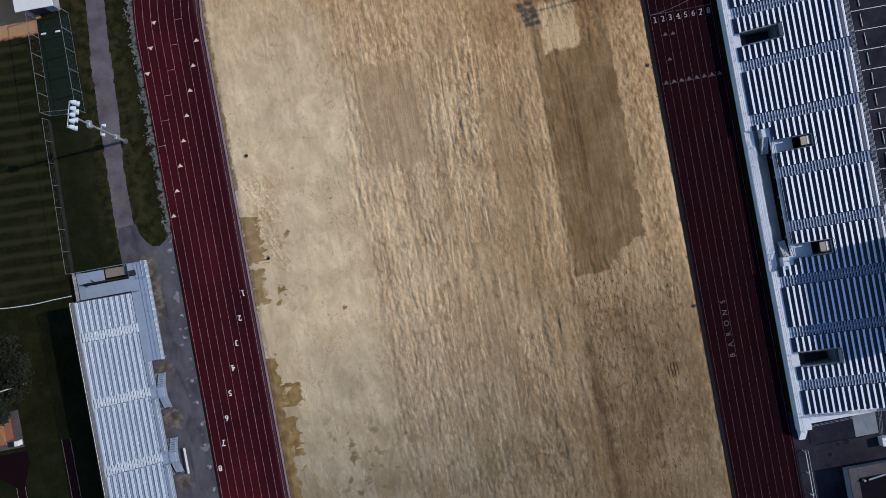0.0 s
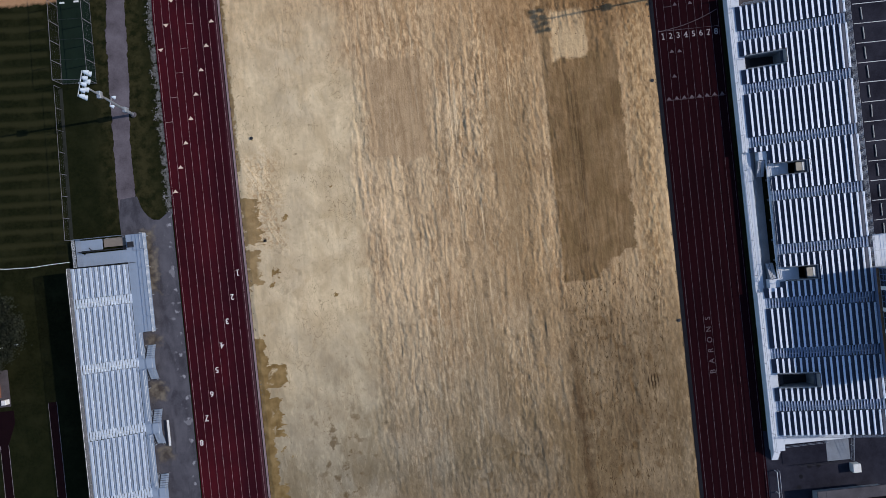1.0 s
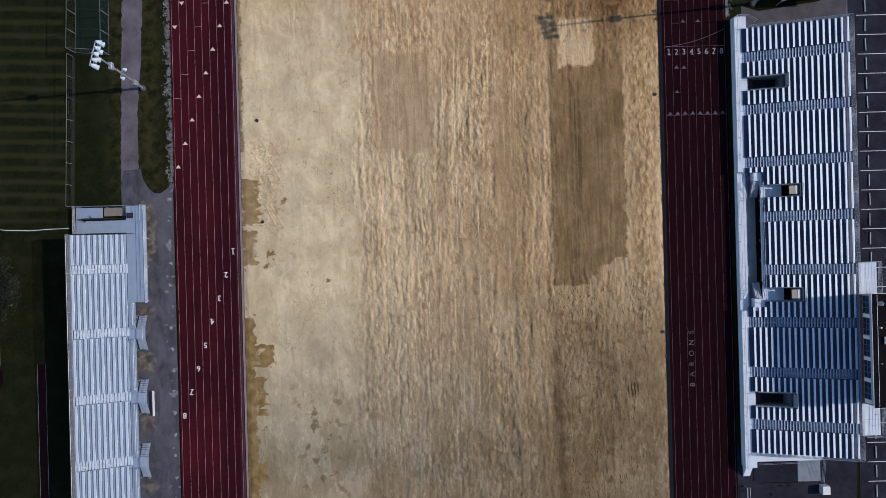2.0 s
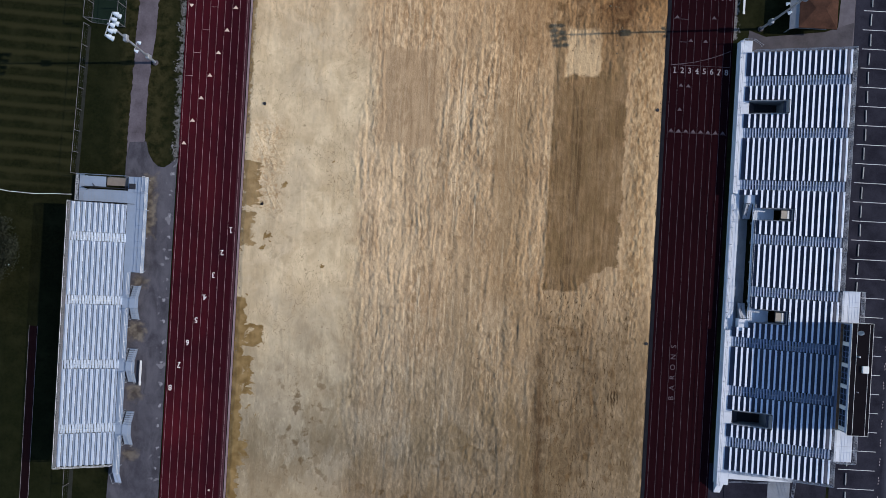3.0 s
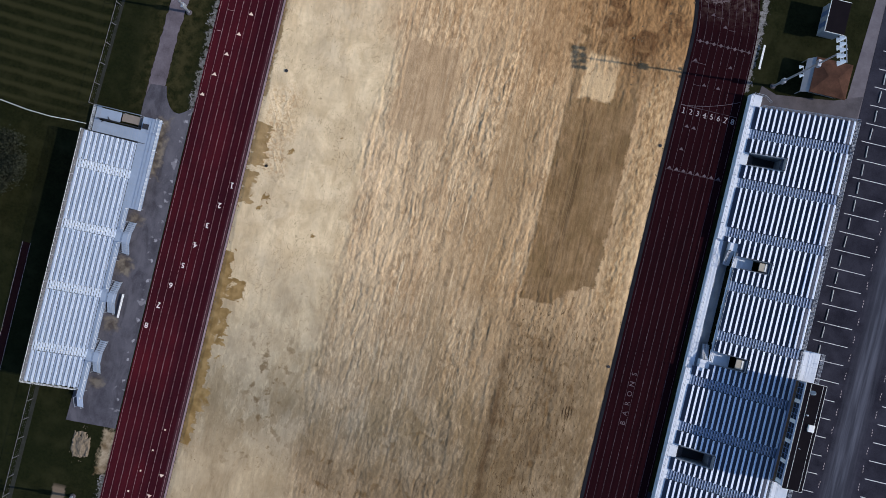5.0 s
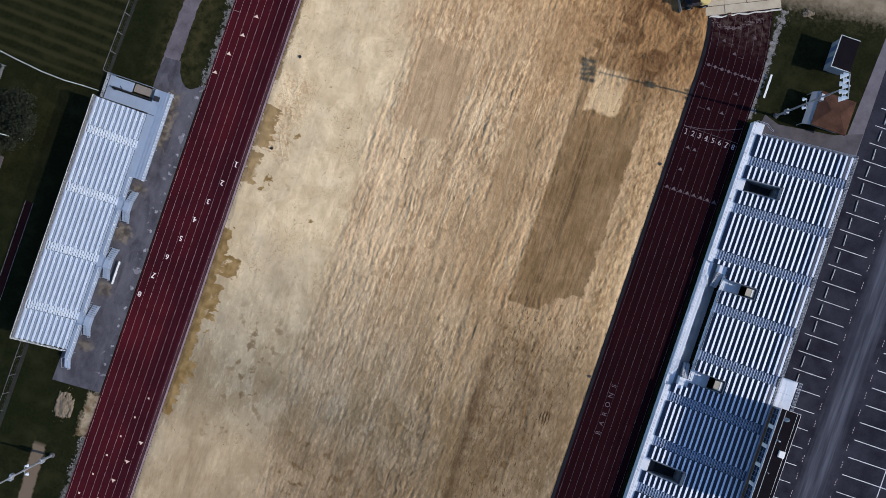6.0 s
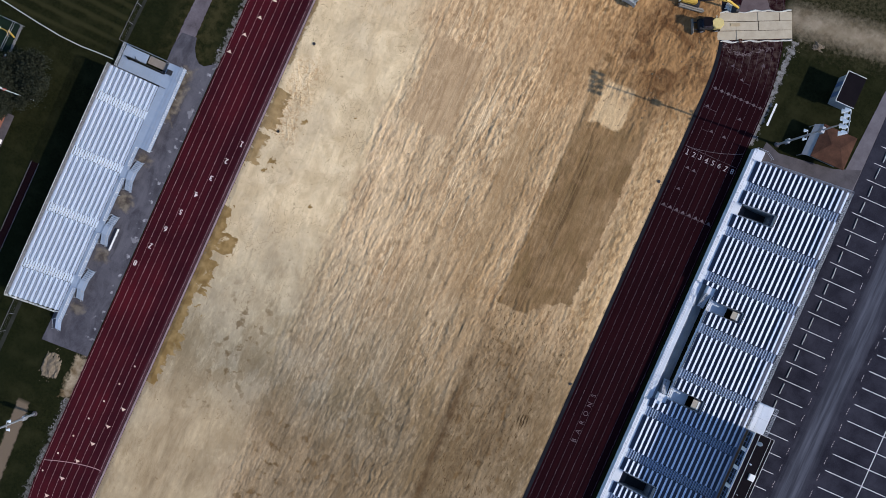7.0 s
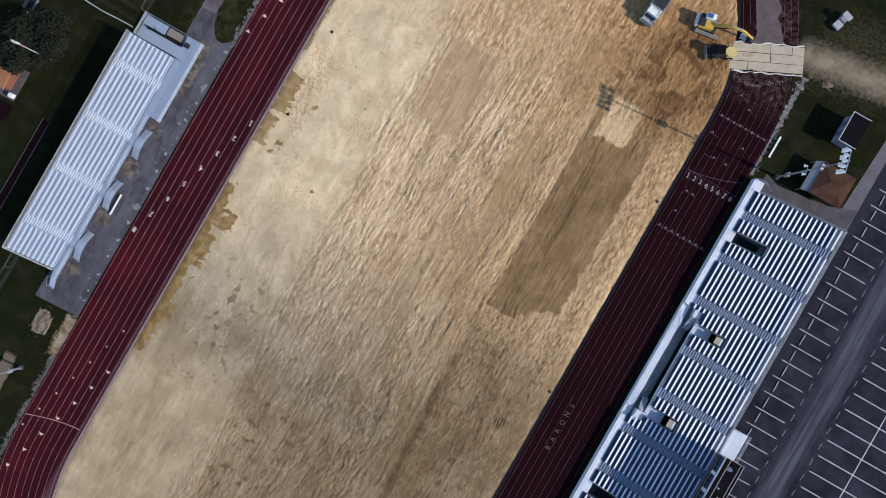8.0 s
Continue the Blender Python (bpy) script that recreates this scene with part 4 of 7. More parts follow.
for k in range(-6, 27):
    y = 4.26 - 2.776 * (k + 0.5)
    ob = hang("wheel_stop", STOP, None, None, at=(59.55 + rng.uniform(-0.06, 0.06), y + rng.uniform(-0.1, 0.1), 0.03 + 0.08), rz=rng.uniform(-0.04, 0.04))
    tagged(ob, "grey concrete wheel stop on dark asphalt", "wheel stop", "wheel stops")

# ---- parked car ----
def parked_car(x, y, label):
    """A dark saloon parked nose west: body, cabin, glass, wheels, lamps."""
    car = thing("car", x, y, 0.03, label, "car")
    def shell(name, rows, material, parent, lab=""):
        """Lofted from cross-sections (along, half width, bottom, top)."""
        bm = bmesh.new()
        prev = None
        for u, hw, z0, z1 in rows:
            sec = [bm.verts.new((x + u, y + a * hw, z)) for a, z in ((-1.0, z0), (-1.0, (z0 + z1) / 2), (-0.86, z1), (0.86, z1), (1.0, (z0 + z1) / 2), (1.0, z0))]
            if prev:
                for i in range(6):
                    bm.faces.new((prev[i], prev[(i + 1) % 6], sec[(i + 1) % 6], sec[i]))
            else:
                bm.faces.new(sec[::-1])
            prev = sec
        bm.faces.new(prev)
        bmesh.ops.recalc_face_normals(bm, faces=bm.faces[:])
        bmesh.ops.bevel(bm, geom=bm.edges[:], offset=0.025, segments=1, affect='EDGES')
        return part(name, bm, material, parent, lab)
    shell("body", [(-2.3, 0.70, 0.35, 0.60), (-2.15, 0.86, 0.25, 0.72), (-0.9, 0.92, 0.22, 0.90), (1.3, 0.92, 0.22, 0.95), (2.1, 0.86, 0.25, 0.92), (2.3, 0.74, 0.35, 0.80)], BLACK_ROOF, car)
    cabin = shell("cabin", [(-0.95, 0.80, 0.88, 0.93), (-0.2, 0.66, 0.88, 1.40), (0.9, 0.66, 0.88, 1.42), (1.75, 0.78, 0.88, 0.96)], BLACK_ROOF, car)
    shell("windscreen", [(-0.93, 0.70, 0.93, 0.955), (-0.26, 0.60, 1.33, 1.40)], GLASS, cabin)
    shell("rear_window", [(0.98, 0.58, 1.34, 1.40), (1.66, 0.68, 0.97, 1.01)], GLASS, cabin)
    for u in (-1.4, 1.4):
        for v in (-0.84, 0.84):
            bm = bmesh.new()
            tube(bm, (x + u, y + v - 0.1, 0.35), (x + u, y + v + 0.1, 0.35), 0.32, 18)
            tyre = part("wheel", bm, RUBBER, car)
            bm = bmesh.new()
            tube(bm, (x + u, y + v - 0.11, 0.35), (x + u, y + v + 0.11, 0.35), 0.19, 12)
            part("rim", bm, STEEL, tyre)
    for v in (-0.6, 0.6):
        boxes("headlight", [(x - 2.3, x - 2.2, y + v - 0.14, y + v + 0.14, 0.55, 0.66)], PALE_PLASTIC, car)
        boxes("tail_light", [(x + 2.24, x + 2.31, y + v - 0.13, y + v + 0.13, 0.66, 0.78)], RED, car)
    for v in (-1.0, 1.0):
        boxes("mirror", [(x - 0.7, x - 0.5, y + v - 0.09, y + v + 0.09, 0.93, 1.06)], BLACK_ROOF, car, "", 0.02)
    return car


parked_car(73.92, -51.65, "black saloon car parked between white stall lines")

# ---- east grandstand ----
ROWS, PITCH, RISE = 18, 0.701, 0.25
SEAT_X, SEAT_Z = 41.95, 1.95
AISLES = [-1.73, -9.14, -16.55, -24.25, -31.68, -39.0, -46.0, -53.35]
AISLE_W = 1.45
Y_N, Y_S = 2.35, -57.4
VOMS = [(-6.35, -4.65, 7, True), (-21.45, -19.9, 9, False), (-36.0, -34.25, 9, False), (-50.7, -48.85, 7, True)]
PIT = (-37.4, -17.9)


def cut(spans, a, b):
    """Take the stretch a..b out of a list of spans."""
    out = []
    for p, q in spans:
        if b <= p or a >= q:
            out.append((p, q))
            continue
        if a - p > 0.15:
            out.append((p, a))
        if q - b > 0.15:
            out.append((b, q))
    return out


def row_spans(i):
    s = [(Y_S, Y_N)]
    for y in AISLES:
        s = cut(s, y - AISLE_W / 2, y + AISLE_W / 2)
    for a, b, n, _ in VOMS:
        if i < n:
            s = cut(s, a - 0.12, b + 0.12)
    if i < 3:
        s = cut(s, PIT[0] + 0.5, PIT[1] - 0.1)
    return s


stand = thing("grandstand", 47.5, -27.5, 0.0, "long aluminium grandstand with bench rows, aisles and entry openings", "grandstand")
plank_cache = {}


def plank(name, length, sx, sz, material):
    key = (name, round(length, 2))
    if key not in plank_cache:
        plank_cache[key] = box_mesh(name, sx, length, sz, material, 0.012)
    return plank_cache[key]


for i in range(ROWS):
    xc, zs = SEAT_X + PITCH * i, SEAT_Z + RISE * i
    for a, b in row_spans(i):
        L, yc = b - a, (a + b) / 2
        hang("seat", plank("seat", L, 0.29, 0.055, ALU), None, stand, at=(xc, yc, zs))
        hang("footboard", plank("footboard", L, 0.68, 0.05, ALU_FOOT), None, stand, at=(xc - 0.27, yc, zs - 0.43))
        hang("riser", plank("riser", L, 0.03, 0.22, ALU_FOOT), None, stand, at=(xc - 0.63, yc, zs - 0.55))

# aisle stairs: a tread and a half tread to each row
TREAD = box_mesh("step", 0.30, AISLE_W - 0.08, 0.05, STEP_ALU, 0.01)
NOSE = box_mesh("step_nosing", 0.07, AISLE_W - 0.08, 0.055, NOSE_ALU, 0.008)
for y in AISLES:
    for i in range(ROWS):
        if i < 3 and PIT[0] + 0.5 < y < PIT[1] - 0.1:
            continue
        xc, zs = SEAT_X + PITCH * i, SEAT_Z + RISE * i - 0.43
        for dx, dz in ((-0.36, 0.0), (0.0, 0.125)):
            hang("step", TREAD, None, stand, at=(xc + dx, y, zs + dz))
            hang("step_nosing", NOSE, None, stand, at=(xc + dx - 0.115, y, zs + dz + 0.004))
    for i in range(1, ROWS - 1, 4):
        xa, xb = SEAT_X + PITCH * i, SEAT_X + PITCH * (i + 2.6)
        za, zb = SEAT_Z + RISE * i - 0.43, SEAT_Z + RISE * (i + 2.6) - 0.43
        if i < 3 and PIT[0] < y < PIT[1]:
            continue
        tubes("aisle_rail", [((xa, y, za), (xa, y, za + 0.92), 0.022), ((xb, y, zb), (xb, y, zb + 0.92), 0.022), ((xa, y, za + 0.92), (xb, y, zb + 0.92), 0.024)], STEEL, stand)

# carrying frames under the rows
for k in range(17):
    y = Y_S + 0.3 + (Y_N - Y_S - 0.6) * k / 16
    if any(a - 0.5 < y < b + 0.5 for a, b, n, o in VOMS):
        y += 1.3
    rows = []
    x0, z0 = SEAT_X + PITCH * 3.2, SEAT_Z - 0.62 + RISE * 3.2
    x1, z1 = SEAT_X + PITCH * 17.3, SEAT_Z - 0.62 + RISE * 17.3
    rows.append(((x0, y, z0 - 0.1), (x1, y, z1 - 0.1), 0.11))
    for f in (0.15, 0.5, 0.97):
        rows.append(((x0 + (x1 - x0) * f, y, 0.0), (x0 + (x1 - x0) * f, y, z0 + (z1 - z0) * f - 0.1), 0.09))
    rows.append(((x0 + (x1 - x0) * 0.5, y, 0.2), (x1 - 0.4, y, z1 - 0.9), 0.05))
    tubes("frame", rows, DARK_STEEL, stand)

# front concrete walkway, with the sunken stretch between two of the entries
WZ = 1.48
boxes("walkway", [(40.35, 42.0, PIT[1], 4.1, 0.0, WZ)], CONCRETE, stand, "pale concrete front walkway", 0.02)
boxes("walkway", [(40.35, 42.0, -59.6, PIT[0], 0.0, WZ)], CONCRETE, stand, "pale concrete front walkway", 0.02)
boxes("walkway", [(42.0, 51.2, -58.75, -57.5, 0.0, WZ - 0.004)], CONCRETE, stand, "pale concrete end walkway", 0.02)
boxes("sunken_walk", [(40.35, 41.5, PIT[0], PIT[1], 0.0, 1.09)], CONCRETE, stand, "lower concrete floor in front of the raised platform")
# Dished slope added, in darkened concrete, to shape the shade beside the platform.
bm = bmesh.new()
run = [(41.5 + 1.7 * k / 12, 1.09 - 1.0 * math.sin(math.pi / 2 * k / 12) ** 1.3) for k in range(13)]
for y0 in (PIT[0], PIT[1]):
    for x, z in run:
        bm.verts.new((x, y0, z))
bm.verts.ensure_lookup_table()
for k in range(12):
    bm.faces.new([bm.verts[q] for q in (k + 1, k, k + 13, k + 14)])
bmesh.ops.recalc_face_normals(bm, faces=bm.faces[:])
bmesh.ops.solidify(bm, geom=bm.faces[:], thickness=0.12)
part("drain_slope", bm, PIT_SHADE_CONCRETE, stand, "concrete floor dished and darkened for the shade by the platform")
boxes("platform", [(43.2, 44.35, PIT[0] + 0.5, PIT[1] - 0.1, 1.74, 2.0)], CONCRETE, stand, "raised concrete platform", 0.02)
for k in range(7):
    y = PIT[0] + 1.4 + (PIT[1] - PIT[0] - 2.6) * k / 6
    boxes("pier", [(43.7, 44.0, y - 0.15, y + 0.15, 0.0, 1.74)], PIT_SHADE_CONCRETE, stand)
boxes("platform", [(42.0, 43.2, PIT[0] - 0.0, PIT[0] + 1.7, 0.75, 1.98)], CONCRETE, stand, "raised concrete landing", 0.02)
boxes("platform", [(42.3, 43.2, PIT[1] - 1.3, PIT[1] - 0.1, 0.75, 1.98)], CONCRETE, stand, "raised concrete landing", 0.02)
for y_top, sgn in ((PIT[1] - 1.35, -1), (PIT[0] + 1.75, 1)):
    for s in range(8):
        boxes("stair_tread", [(42.25 - 0.02 * s, 43.1, min(y_top + sgn * 0.27 * s, y_top + sgn * 0.27 * (s + 1)), max(y_top + sgn * 0.27 * s, y_top + sgn * 0.27 * (s + 1)), 0.75, 1.98 - 0.105 * (s + 1))], STEEL, stand)
    e = y_top + sgn * 2.2
    tubes("stair_rail", [((42.2, y_top, 2.9), (42.2, e, 2.0), 0.03), ((42.2, y_top, 1.98), (42.2, y_top, 2.9), 0.03), ((42.2, e, 1.09), (42.2, e, 2.0), 0.03),
                         ((43.12, y_top, 2.9), (43.12, e, 2.0), 0.03), ((42.2, y_top, 2.45), (42.2, e, 1.55), 0.02)], DARK_STEEL, stand)

# entry openings through the rows
for a, b, n, deep in VOMS:
    x_end = SEAT_X + PITCH * (n - 1) + 0.35
    z_end = SEAT_Z + RISE * (n - 1)
    fl = 0.05 if deep else (2.0 if PIT[0] < a < PIT[1] else WZ)
    x_in = 42.0 if deep else 44.3
    rows = []
    for y0, y1 in ((a - 0.12, a), (b, b + 0.12)):
        bmw = bmesh.new()
        top0 = SEAT_Z - 0.1 + RISE * (0 if deep else 3)
        vs = [bmw.verts.new(p) for p in ((x_in, y0, 0), (x_end, y0, 0), (x_end, y0, z_end + 0.25), (x_in, y0, top0 + 0.25), (x_in, y1, 0), (x_end, y1, 0), (x_end, y1, z_end + 0.25), (x_in, y1, top0 + 0.25))]
        for f in ((0, 1, 2, 3), (7, 6, 5, 4), (0, 4, 5, 1), (1, 5, 6, 2), (2, 6, 7, 3), (3, 7, 4, 0)):
            bmw.faces.new([vs[q] for q in f])
        bmesh.ops.recalc_face_normals(bmw, faces=bmw.faces)
        part("entry_wall", bmw, GREY_WALL, stand)
    boxes("entry_wall", [(x_end, x_end + 0.1, a - 0.12, b + 0.12, 0.0, z_end + (0.9 if deep else 0.05))], GREY_WALL, stand)
    if deep:
        # Dark floor sheet stands for the shade down the opening.
        boxes("entry_floor", [(42.6, x_end, a, b, 0.02, 0.06)], DARK_STEEL, stand)
        for s in range(4):
            boxes("entry_step", [(42.0 + 0.28 * s, 42.28 + 0.28 * s, a, b, 0.0, WZ - 0.25 * (s + 1))], OLD_CONCRETE, stand)
    else:
        boxes("entry_floor", [(x_in, x_end - 1.75, a, b, 0.1, fl)], CONCRETE, stand)
        boxes("entry_door", [(x_end - 1.45, x_end - 0.25, a + 0.22, b - 0.2, z_end - 0.25, z_end - 0.14)], HATCH, stand, "pale plywood hatch over the entry")
        boxes("hatch_batten", [(x_end - 0.62, x_end - 0.42, a + 0.22, b - 0.2, z_end - 0.14, z_end - 0.09)], WHITE, stand)
    tubes("entry_rail", [((x_in, a - 0.06, top0 + 1.1), (x_end, a - 0.06, z_end + 1.0), 0.025), ((x_in, b + 0.06, top0 + 1.1), (x_end, b + 0.06, z_end + 1.0), 0.025),
                         ((x_end, a - 0.06, z_end + 1.0), (x_end, b + 0.06, z_end + 1.0), 0.025), ((x_end, a - 0.06, z_end), (x_end, a - 0.06, z_end + 1.0), 0.025),
                         ((x_end, b + 0.06, z_end), (x_end, b + 0.06, z_end + 1.0), 0.025), ((x_in, a - 0.06, top0), (x_in, a - 0.06, top0 + 1.1), 0.025), ((x_in, b + 0.06, top0), (x_in, b + 0.06, top0 + 1.1), 0.025)], DARK_STEEL, stand)


def rail(name, a, b, h, parent, material=STEEL, r=0.025, mids=1, step=2.4):
    """A post-and-pipe rail from a to b."""
    a, b = Vector(a), Vector(b)
    n = max(1, round((b - a).length / step))
    up = Vector((0, 0, h))
    rows = [(a + up, b + up, r)]
    for k in range(1, mids + 1):
        rows.append((a + up * k / (mids + 1), b + up * k / (mids + 1), r * 0.8))
    for k in range(n + 1):
        p = a.lerp(b, k / n)
        rows.append((p, p + up, r))
    return tubes(name, rows, material, parent)


rail("front_rail", (40.42, -59.5, WZ), (40.42, PIT[0], WZ), 1.05, stand)
rail("front_rail", (40.42, PIT[1], WZ), (40.42, 4.0, WZ), 1.05, stand)
rail("front_rail", (40.42, PIT[0], 1.09), (40.42, PIT[1], 1.09), 1.05, stand)
rail("platform_rail", (43.25, PIT[0] + 1.8, 2.0), (43.25, PIT[1] - 1.5, 2.0), 1.05, stand)
rail("end_rail", (40.42, 4.05, WZ), (42.0, 4.05, WZ), 1.05, stand)
rail("end_rail", (42.0, 4.05, WZ), (43.2, 3.3, WZ), 1.05, stand)
XB, ZB = SEAT_X + PITCH * 17 + 0.25, SEAT_Z + RISE * 17 - 0.43
rail("end_rail", (42.0, Y_N + 0.1, 1.5), (XB, Y_N + 0.1, ZB), 1.45, stand, mids=3, step=1.5)
rail("end_rail", (42.0, Y_S - 0.1, 1.5), (XB, Y_S - 0.1, ZB), 1.45, stand, mids=3, step=1.5)
rail("back_rail", (XB + 0.12, Y_S, ZB), (XB + 0.12, Y_N, ZB), 1.25, stand, mids=4, step=2.0)
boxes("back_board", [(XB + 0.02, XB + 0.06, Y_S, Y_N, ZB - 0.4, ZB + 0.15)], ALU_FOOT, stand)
# south end: ramp with rails and a lower landing
rail("ramp_rail", (42.1, -59.3, 0.15), (47.9, -59.0, 0.75), 1.0, stand, STEEL)
rail("ramp_rail", (44.0, -62.1, 0.2), (51.0, -62.0, 0.6), 1.0, stand, DARK_STEEL)
rail("ramp_rail", (51.3, -62.0, 0.6), (51.3, -57.6, WZ), 1.0, stand, STEEL, mids=2)
bm = bmesh.new()
vs = [bm.verts.new(p) for p in ((42.02, -61.9, 0.1), (48.0, -61.9, 0.75), (48.0, -58.77, 0.75), (42.02, -58.77, 0.1), (42.02, -61.9, 0.0), (48.0, -61.9, 0.0), (48.0, -58.77, 0.0), (42.02, -58.77, 0.0))]
for f in ((0, 1, 2, 3), (7, 6, 5, 4), (0, 4, 5, 1), (1, 5, 6, 2), (2, 6, 7, 3), (3, 7, 4, 0)):
    bm.faces.new([vs[q] for q in f])
part("ramp", bm, PARKING, stand, "dark concrete ramp")
boxes("landing", [(48.0, 51.2, -61.9, -58.77, 0.0, 0.78)], PIT_SHADE_CONCRETE, stand, "dark concrete landing")
for s in range(5):
    boxes("stair_tread", [(40.5, 41.4, -59.92 - 0.3 * s, -59.62 - 0.3 * s, 0.0, WZ - 0.25 * (s + 1))], CONCRETE, stand)

# ---- press box and camera decks on the top of the stand ----
press = thing("press_box", 55.9, -42.4, 5.4, "long black-roofed press box on top of the grandstand", "press box")
PX0, PX1, PY0, PY1 = 54.2, 56.7, -49.6, -35.1
boxes("wall", [(PX1 - 0.12, PX1, PY0, PY1, 5.0, 9.5), (PX0, PX1 - 0.12, PY0, PY0 + 0.12, 5.0, 9.5), (PX0, PX1 - 0.12, PY1 - 0.12, PY1, 5.0, 9.5), (PX0, PX0 + 0.12, PY0 + 0.12, PY1 - 0.12, 5.0, 7.4), (PX0, PX0 + 0.12, PY0 + 0.12, PY1 - 0.12, 9.1, 9.5)], GREY_WALL, press)
boxes("floor_slab", [(PX0 - 0.25, PX1, PY0, PY1, 5.0 - 0.2, 5.0)], DARK_STEEL, press)
rf = boxes("roof", [(PX0 - 0.05, PX1 + 0.25, PY0 - 0.2, PY1 + 0.2, 9.5, 9.7)], BLACK_ROOF, press, "black flat roof", 0.02)
boxes("roof_edge", [(PX0 - 0.09, PX0 - 0.05, PY0 - 0.2, PY1 + 0.2, 9.56, 9.72), (PX0 + 0.62, PX0 + 0.66, PY0 - 0.1, PY1 + 0.1, 9.7, 9.74), (PX1 - 0.22, PX1 - 0.19, PY0 - 0.1, PY1 + 0.1, 9.7, 9.73), (PX1 + 0.25, PX1 + 0.29, PY0 - 0.2, PY1 + 0.2, 9.56, 9.72)], WHITE, rf)
boxes("roof_edge", [(PX0 - 0.05, PX1 + 0.25, PY1 + 0.2, PY1 + 0.24, 9.56, 9.72), (PX0 - 0.05, PX1 + 0.25, PY0 - 0.24, PY0 - 0.2, 9.56, 9.72)], WHITE, rf)
boxes("roof_unit", [(55.65, 56.5, -41.45, -40.5, 9.7, 10.0)], WHITE, press, "white roof unit", 0.03)
tubes("roof_vent", [((55.1, -39.3, 9.7), (55.1, -39.3, 10.2), 0.12), ((55.15, -44.0, 9.7), (55.15, -44.0, 10.1), 0.06)], STEEL, press)
tubes("roof_dish", [((55.1, -36.1, 9.7), (55.1, -36.1, 10.1), 0.04), ((55.1, -36.2, 10.1), (55.05, -36.1, 10.16), 0.4)], STEEL, press, sides=12)
nwin = 5
bay = (PY1 - PY0 - 0.3) / nwin
for k in range(nwin):
    y0 = PY0 + 0.15 + k * bay
    boxes("window_post", [(PX0 - 0.03, PX0 + 0.15, y0, y0 + 0.5, 7.4, 9.1)], WHITE, press, "white wall panel between windows")
    for j in range(3):
        a, b = y0 + 0.5 + j * (bay - 0.5) / 3, y0 + 0.5 + (j + 1) * (bay - 0.5) / 3
        win = boxes("window", [(PX0 + 0.02, PX0 + 0.10, a + 0.04, b - 0.04, 7.44, 9.06)], GLASS, press)
        boxes("window_frame", [(PX0 - 0.01, PX0 + 0.12, b - 0.04, b + 0.04, 7.4, 9.1), (PX0 - 0.01, PX0 + 0.12, a - 0.04 + 0.08, b - 0.04, 8.2, 8.26)], BLUE_PANEL, win)
boxes("fascia", [(PX0 - 0.08, PX0 - 0.004, PY0, PY1, 9.12, 9.5)], PALE_BLUE, press, "pale blue fascia above the windows")
boxes("counter", [(PX0 - 0.34, PX0 - 0.02, PY0 + 0.1, PY1 - 0.1, 7.26, 7.34)], RUST_BOARD, press, "weathered orange-brown counter board")
boxes("front_panel", [(PX0 - 0.06, PX0 - 0.004, PY0 + 0.1, PY1 - 0.1, 5.0, 7.24)], BLUE_PANEL, press)
for y0, y1 in ((-35.15, -30.8), (-54.25, -49.95)):
    deck = thing("camera_deck", 55.8, (y0 + y1) / 2, 5.9, "pale open deck beside the press box", "deck", "camera decks")
    boxes("deck_board", [(54.5, 56.9, y0, y1, 6.0, 6.12)], CONCRETE, deck, "", 0.01)
    boxes("deck_joint", [(55.25, 55.28, y0, y1, 6.122, 6.13), (54.5, 56.9, (y0 + y1) / 2 - 0.015, (y0 + y1) / 2 + 0.015, 6.122, 6.13)], STEEL, deck)
    rail("deck_rail", (57.0, y0, 6.1), (57.0, y1, 6.1), 1.1, deck, mids=3, step=1.4)
    rail("deck_rail", (54.5, y1 if y0 > -40 else y0, 6.1), (57.0, y1 if y0 > -40 else y0, 6.1), 1.1, deck, mids=2, step=1.2)
    for x in (55.6, 56.8):
        for y in (y0 + 0.2, y1 - 0.2):
            tubes("deck_leg", [((x, y, 0.0), (x, y, 6.0), 0.08)], DARK_STEEL, deck)
for x in (55.4, 57.0):
    for y in (-49.4, -44.6, -39.8, -35.5):
        tubes("column", [((x, y, 0.0), (x, y, 5.0), 0.11)], DARK_STEEL, press)
for k in range(3):
    rail("back_stair_rail", (57.75, -50.2 + 5 * k, 0.03), (57.75, -45.6 + 5 * k, 0.03), 1.1, press, mids=2)

# ---- west bleachers ----
wb = thing("bleachers", -48.5, -43.0, 0.0, "smaller aluminium bleachers with front walkway and stair units", "bleachers")
WROWS, WPITCH, WRISE = 10, 0.655, 0.28
WX, WZ0 = -46.75, 1.62
WA = [-29.16, -38.12, -47.24, -56.35]
wspans = [(-61.6, -24.35)]
for y in WA:
    wspans = cut(wspans, y - 0.65, y + 0.65)
for i in range(WROWS):
    xc, zs = WX - WPITCH * i, WZ0 + WRISE * i
    for a, b in wspans:
        # Dark pan and riser added to block sun and stand for shade below seats.
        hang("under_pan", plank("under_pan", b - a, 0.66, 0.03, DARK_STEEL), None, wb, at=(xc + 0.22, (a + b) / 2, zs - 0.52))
        hang("seat", plank("west_seat", b - a, 0.38, 0.05, WEST_ALU), None, wb, at=(xc + 0.05, (a + b) / 2, zs))
        hang("footboard", plank("west_footboard", b - a, 0.30, 0.05, SILL_ALU), None, wb, at=(xc + 0.27, (a + b) / 2, zs - 0.42))
        hang("riser", plank("west_shade_riser", b - a, 0.03, 0.42, DARK_STEEL), None, wb, at=(xc - 0.105, (a + b) / 2, zs - 0.37))
WT = box_mesh("step", 0.30, 1.24, 0.05, WEST_ALU, 0.01)
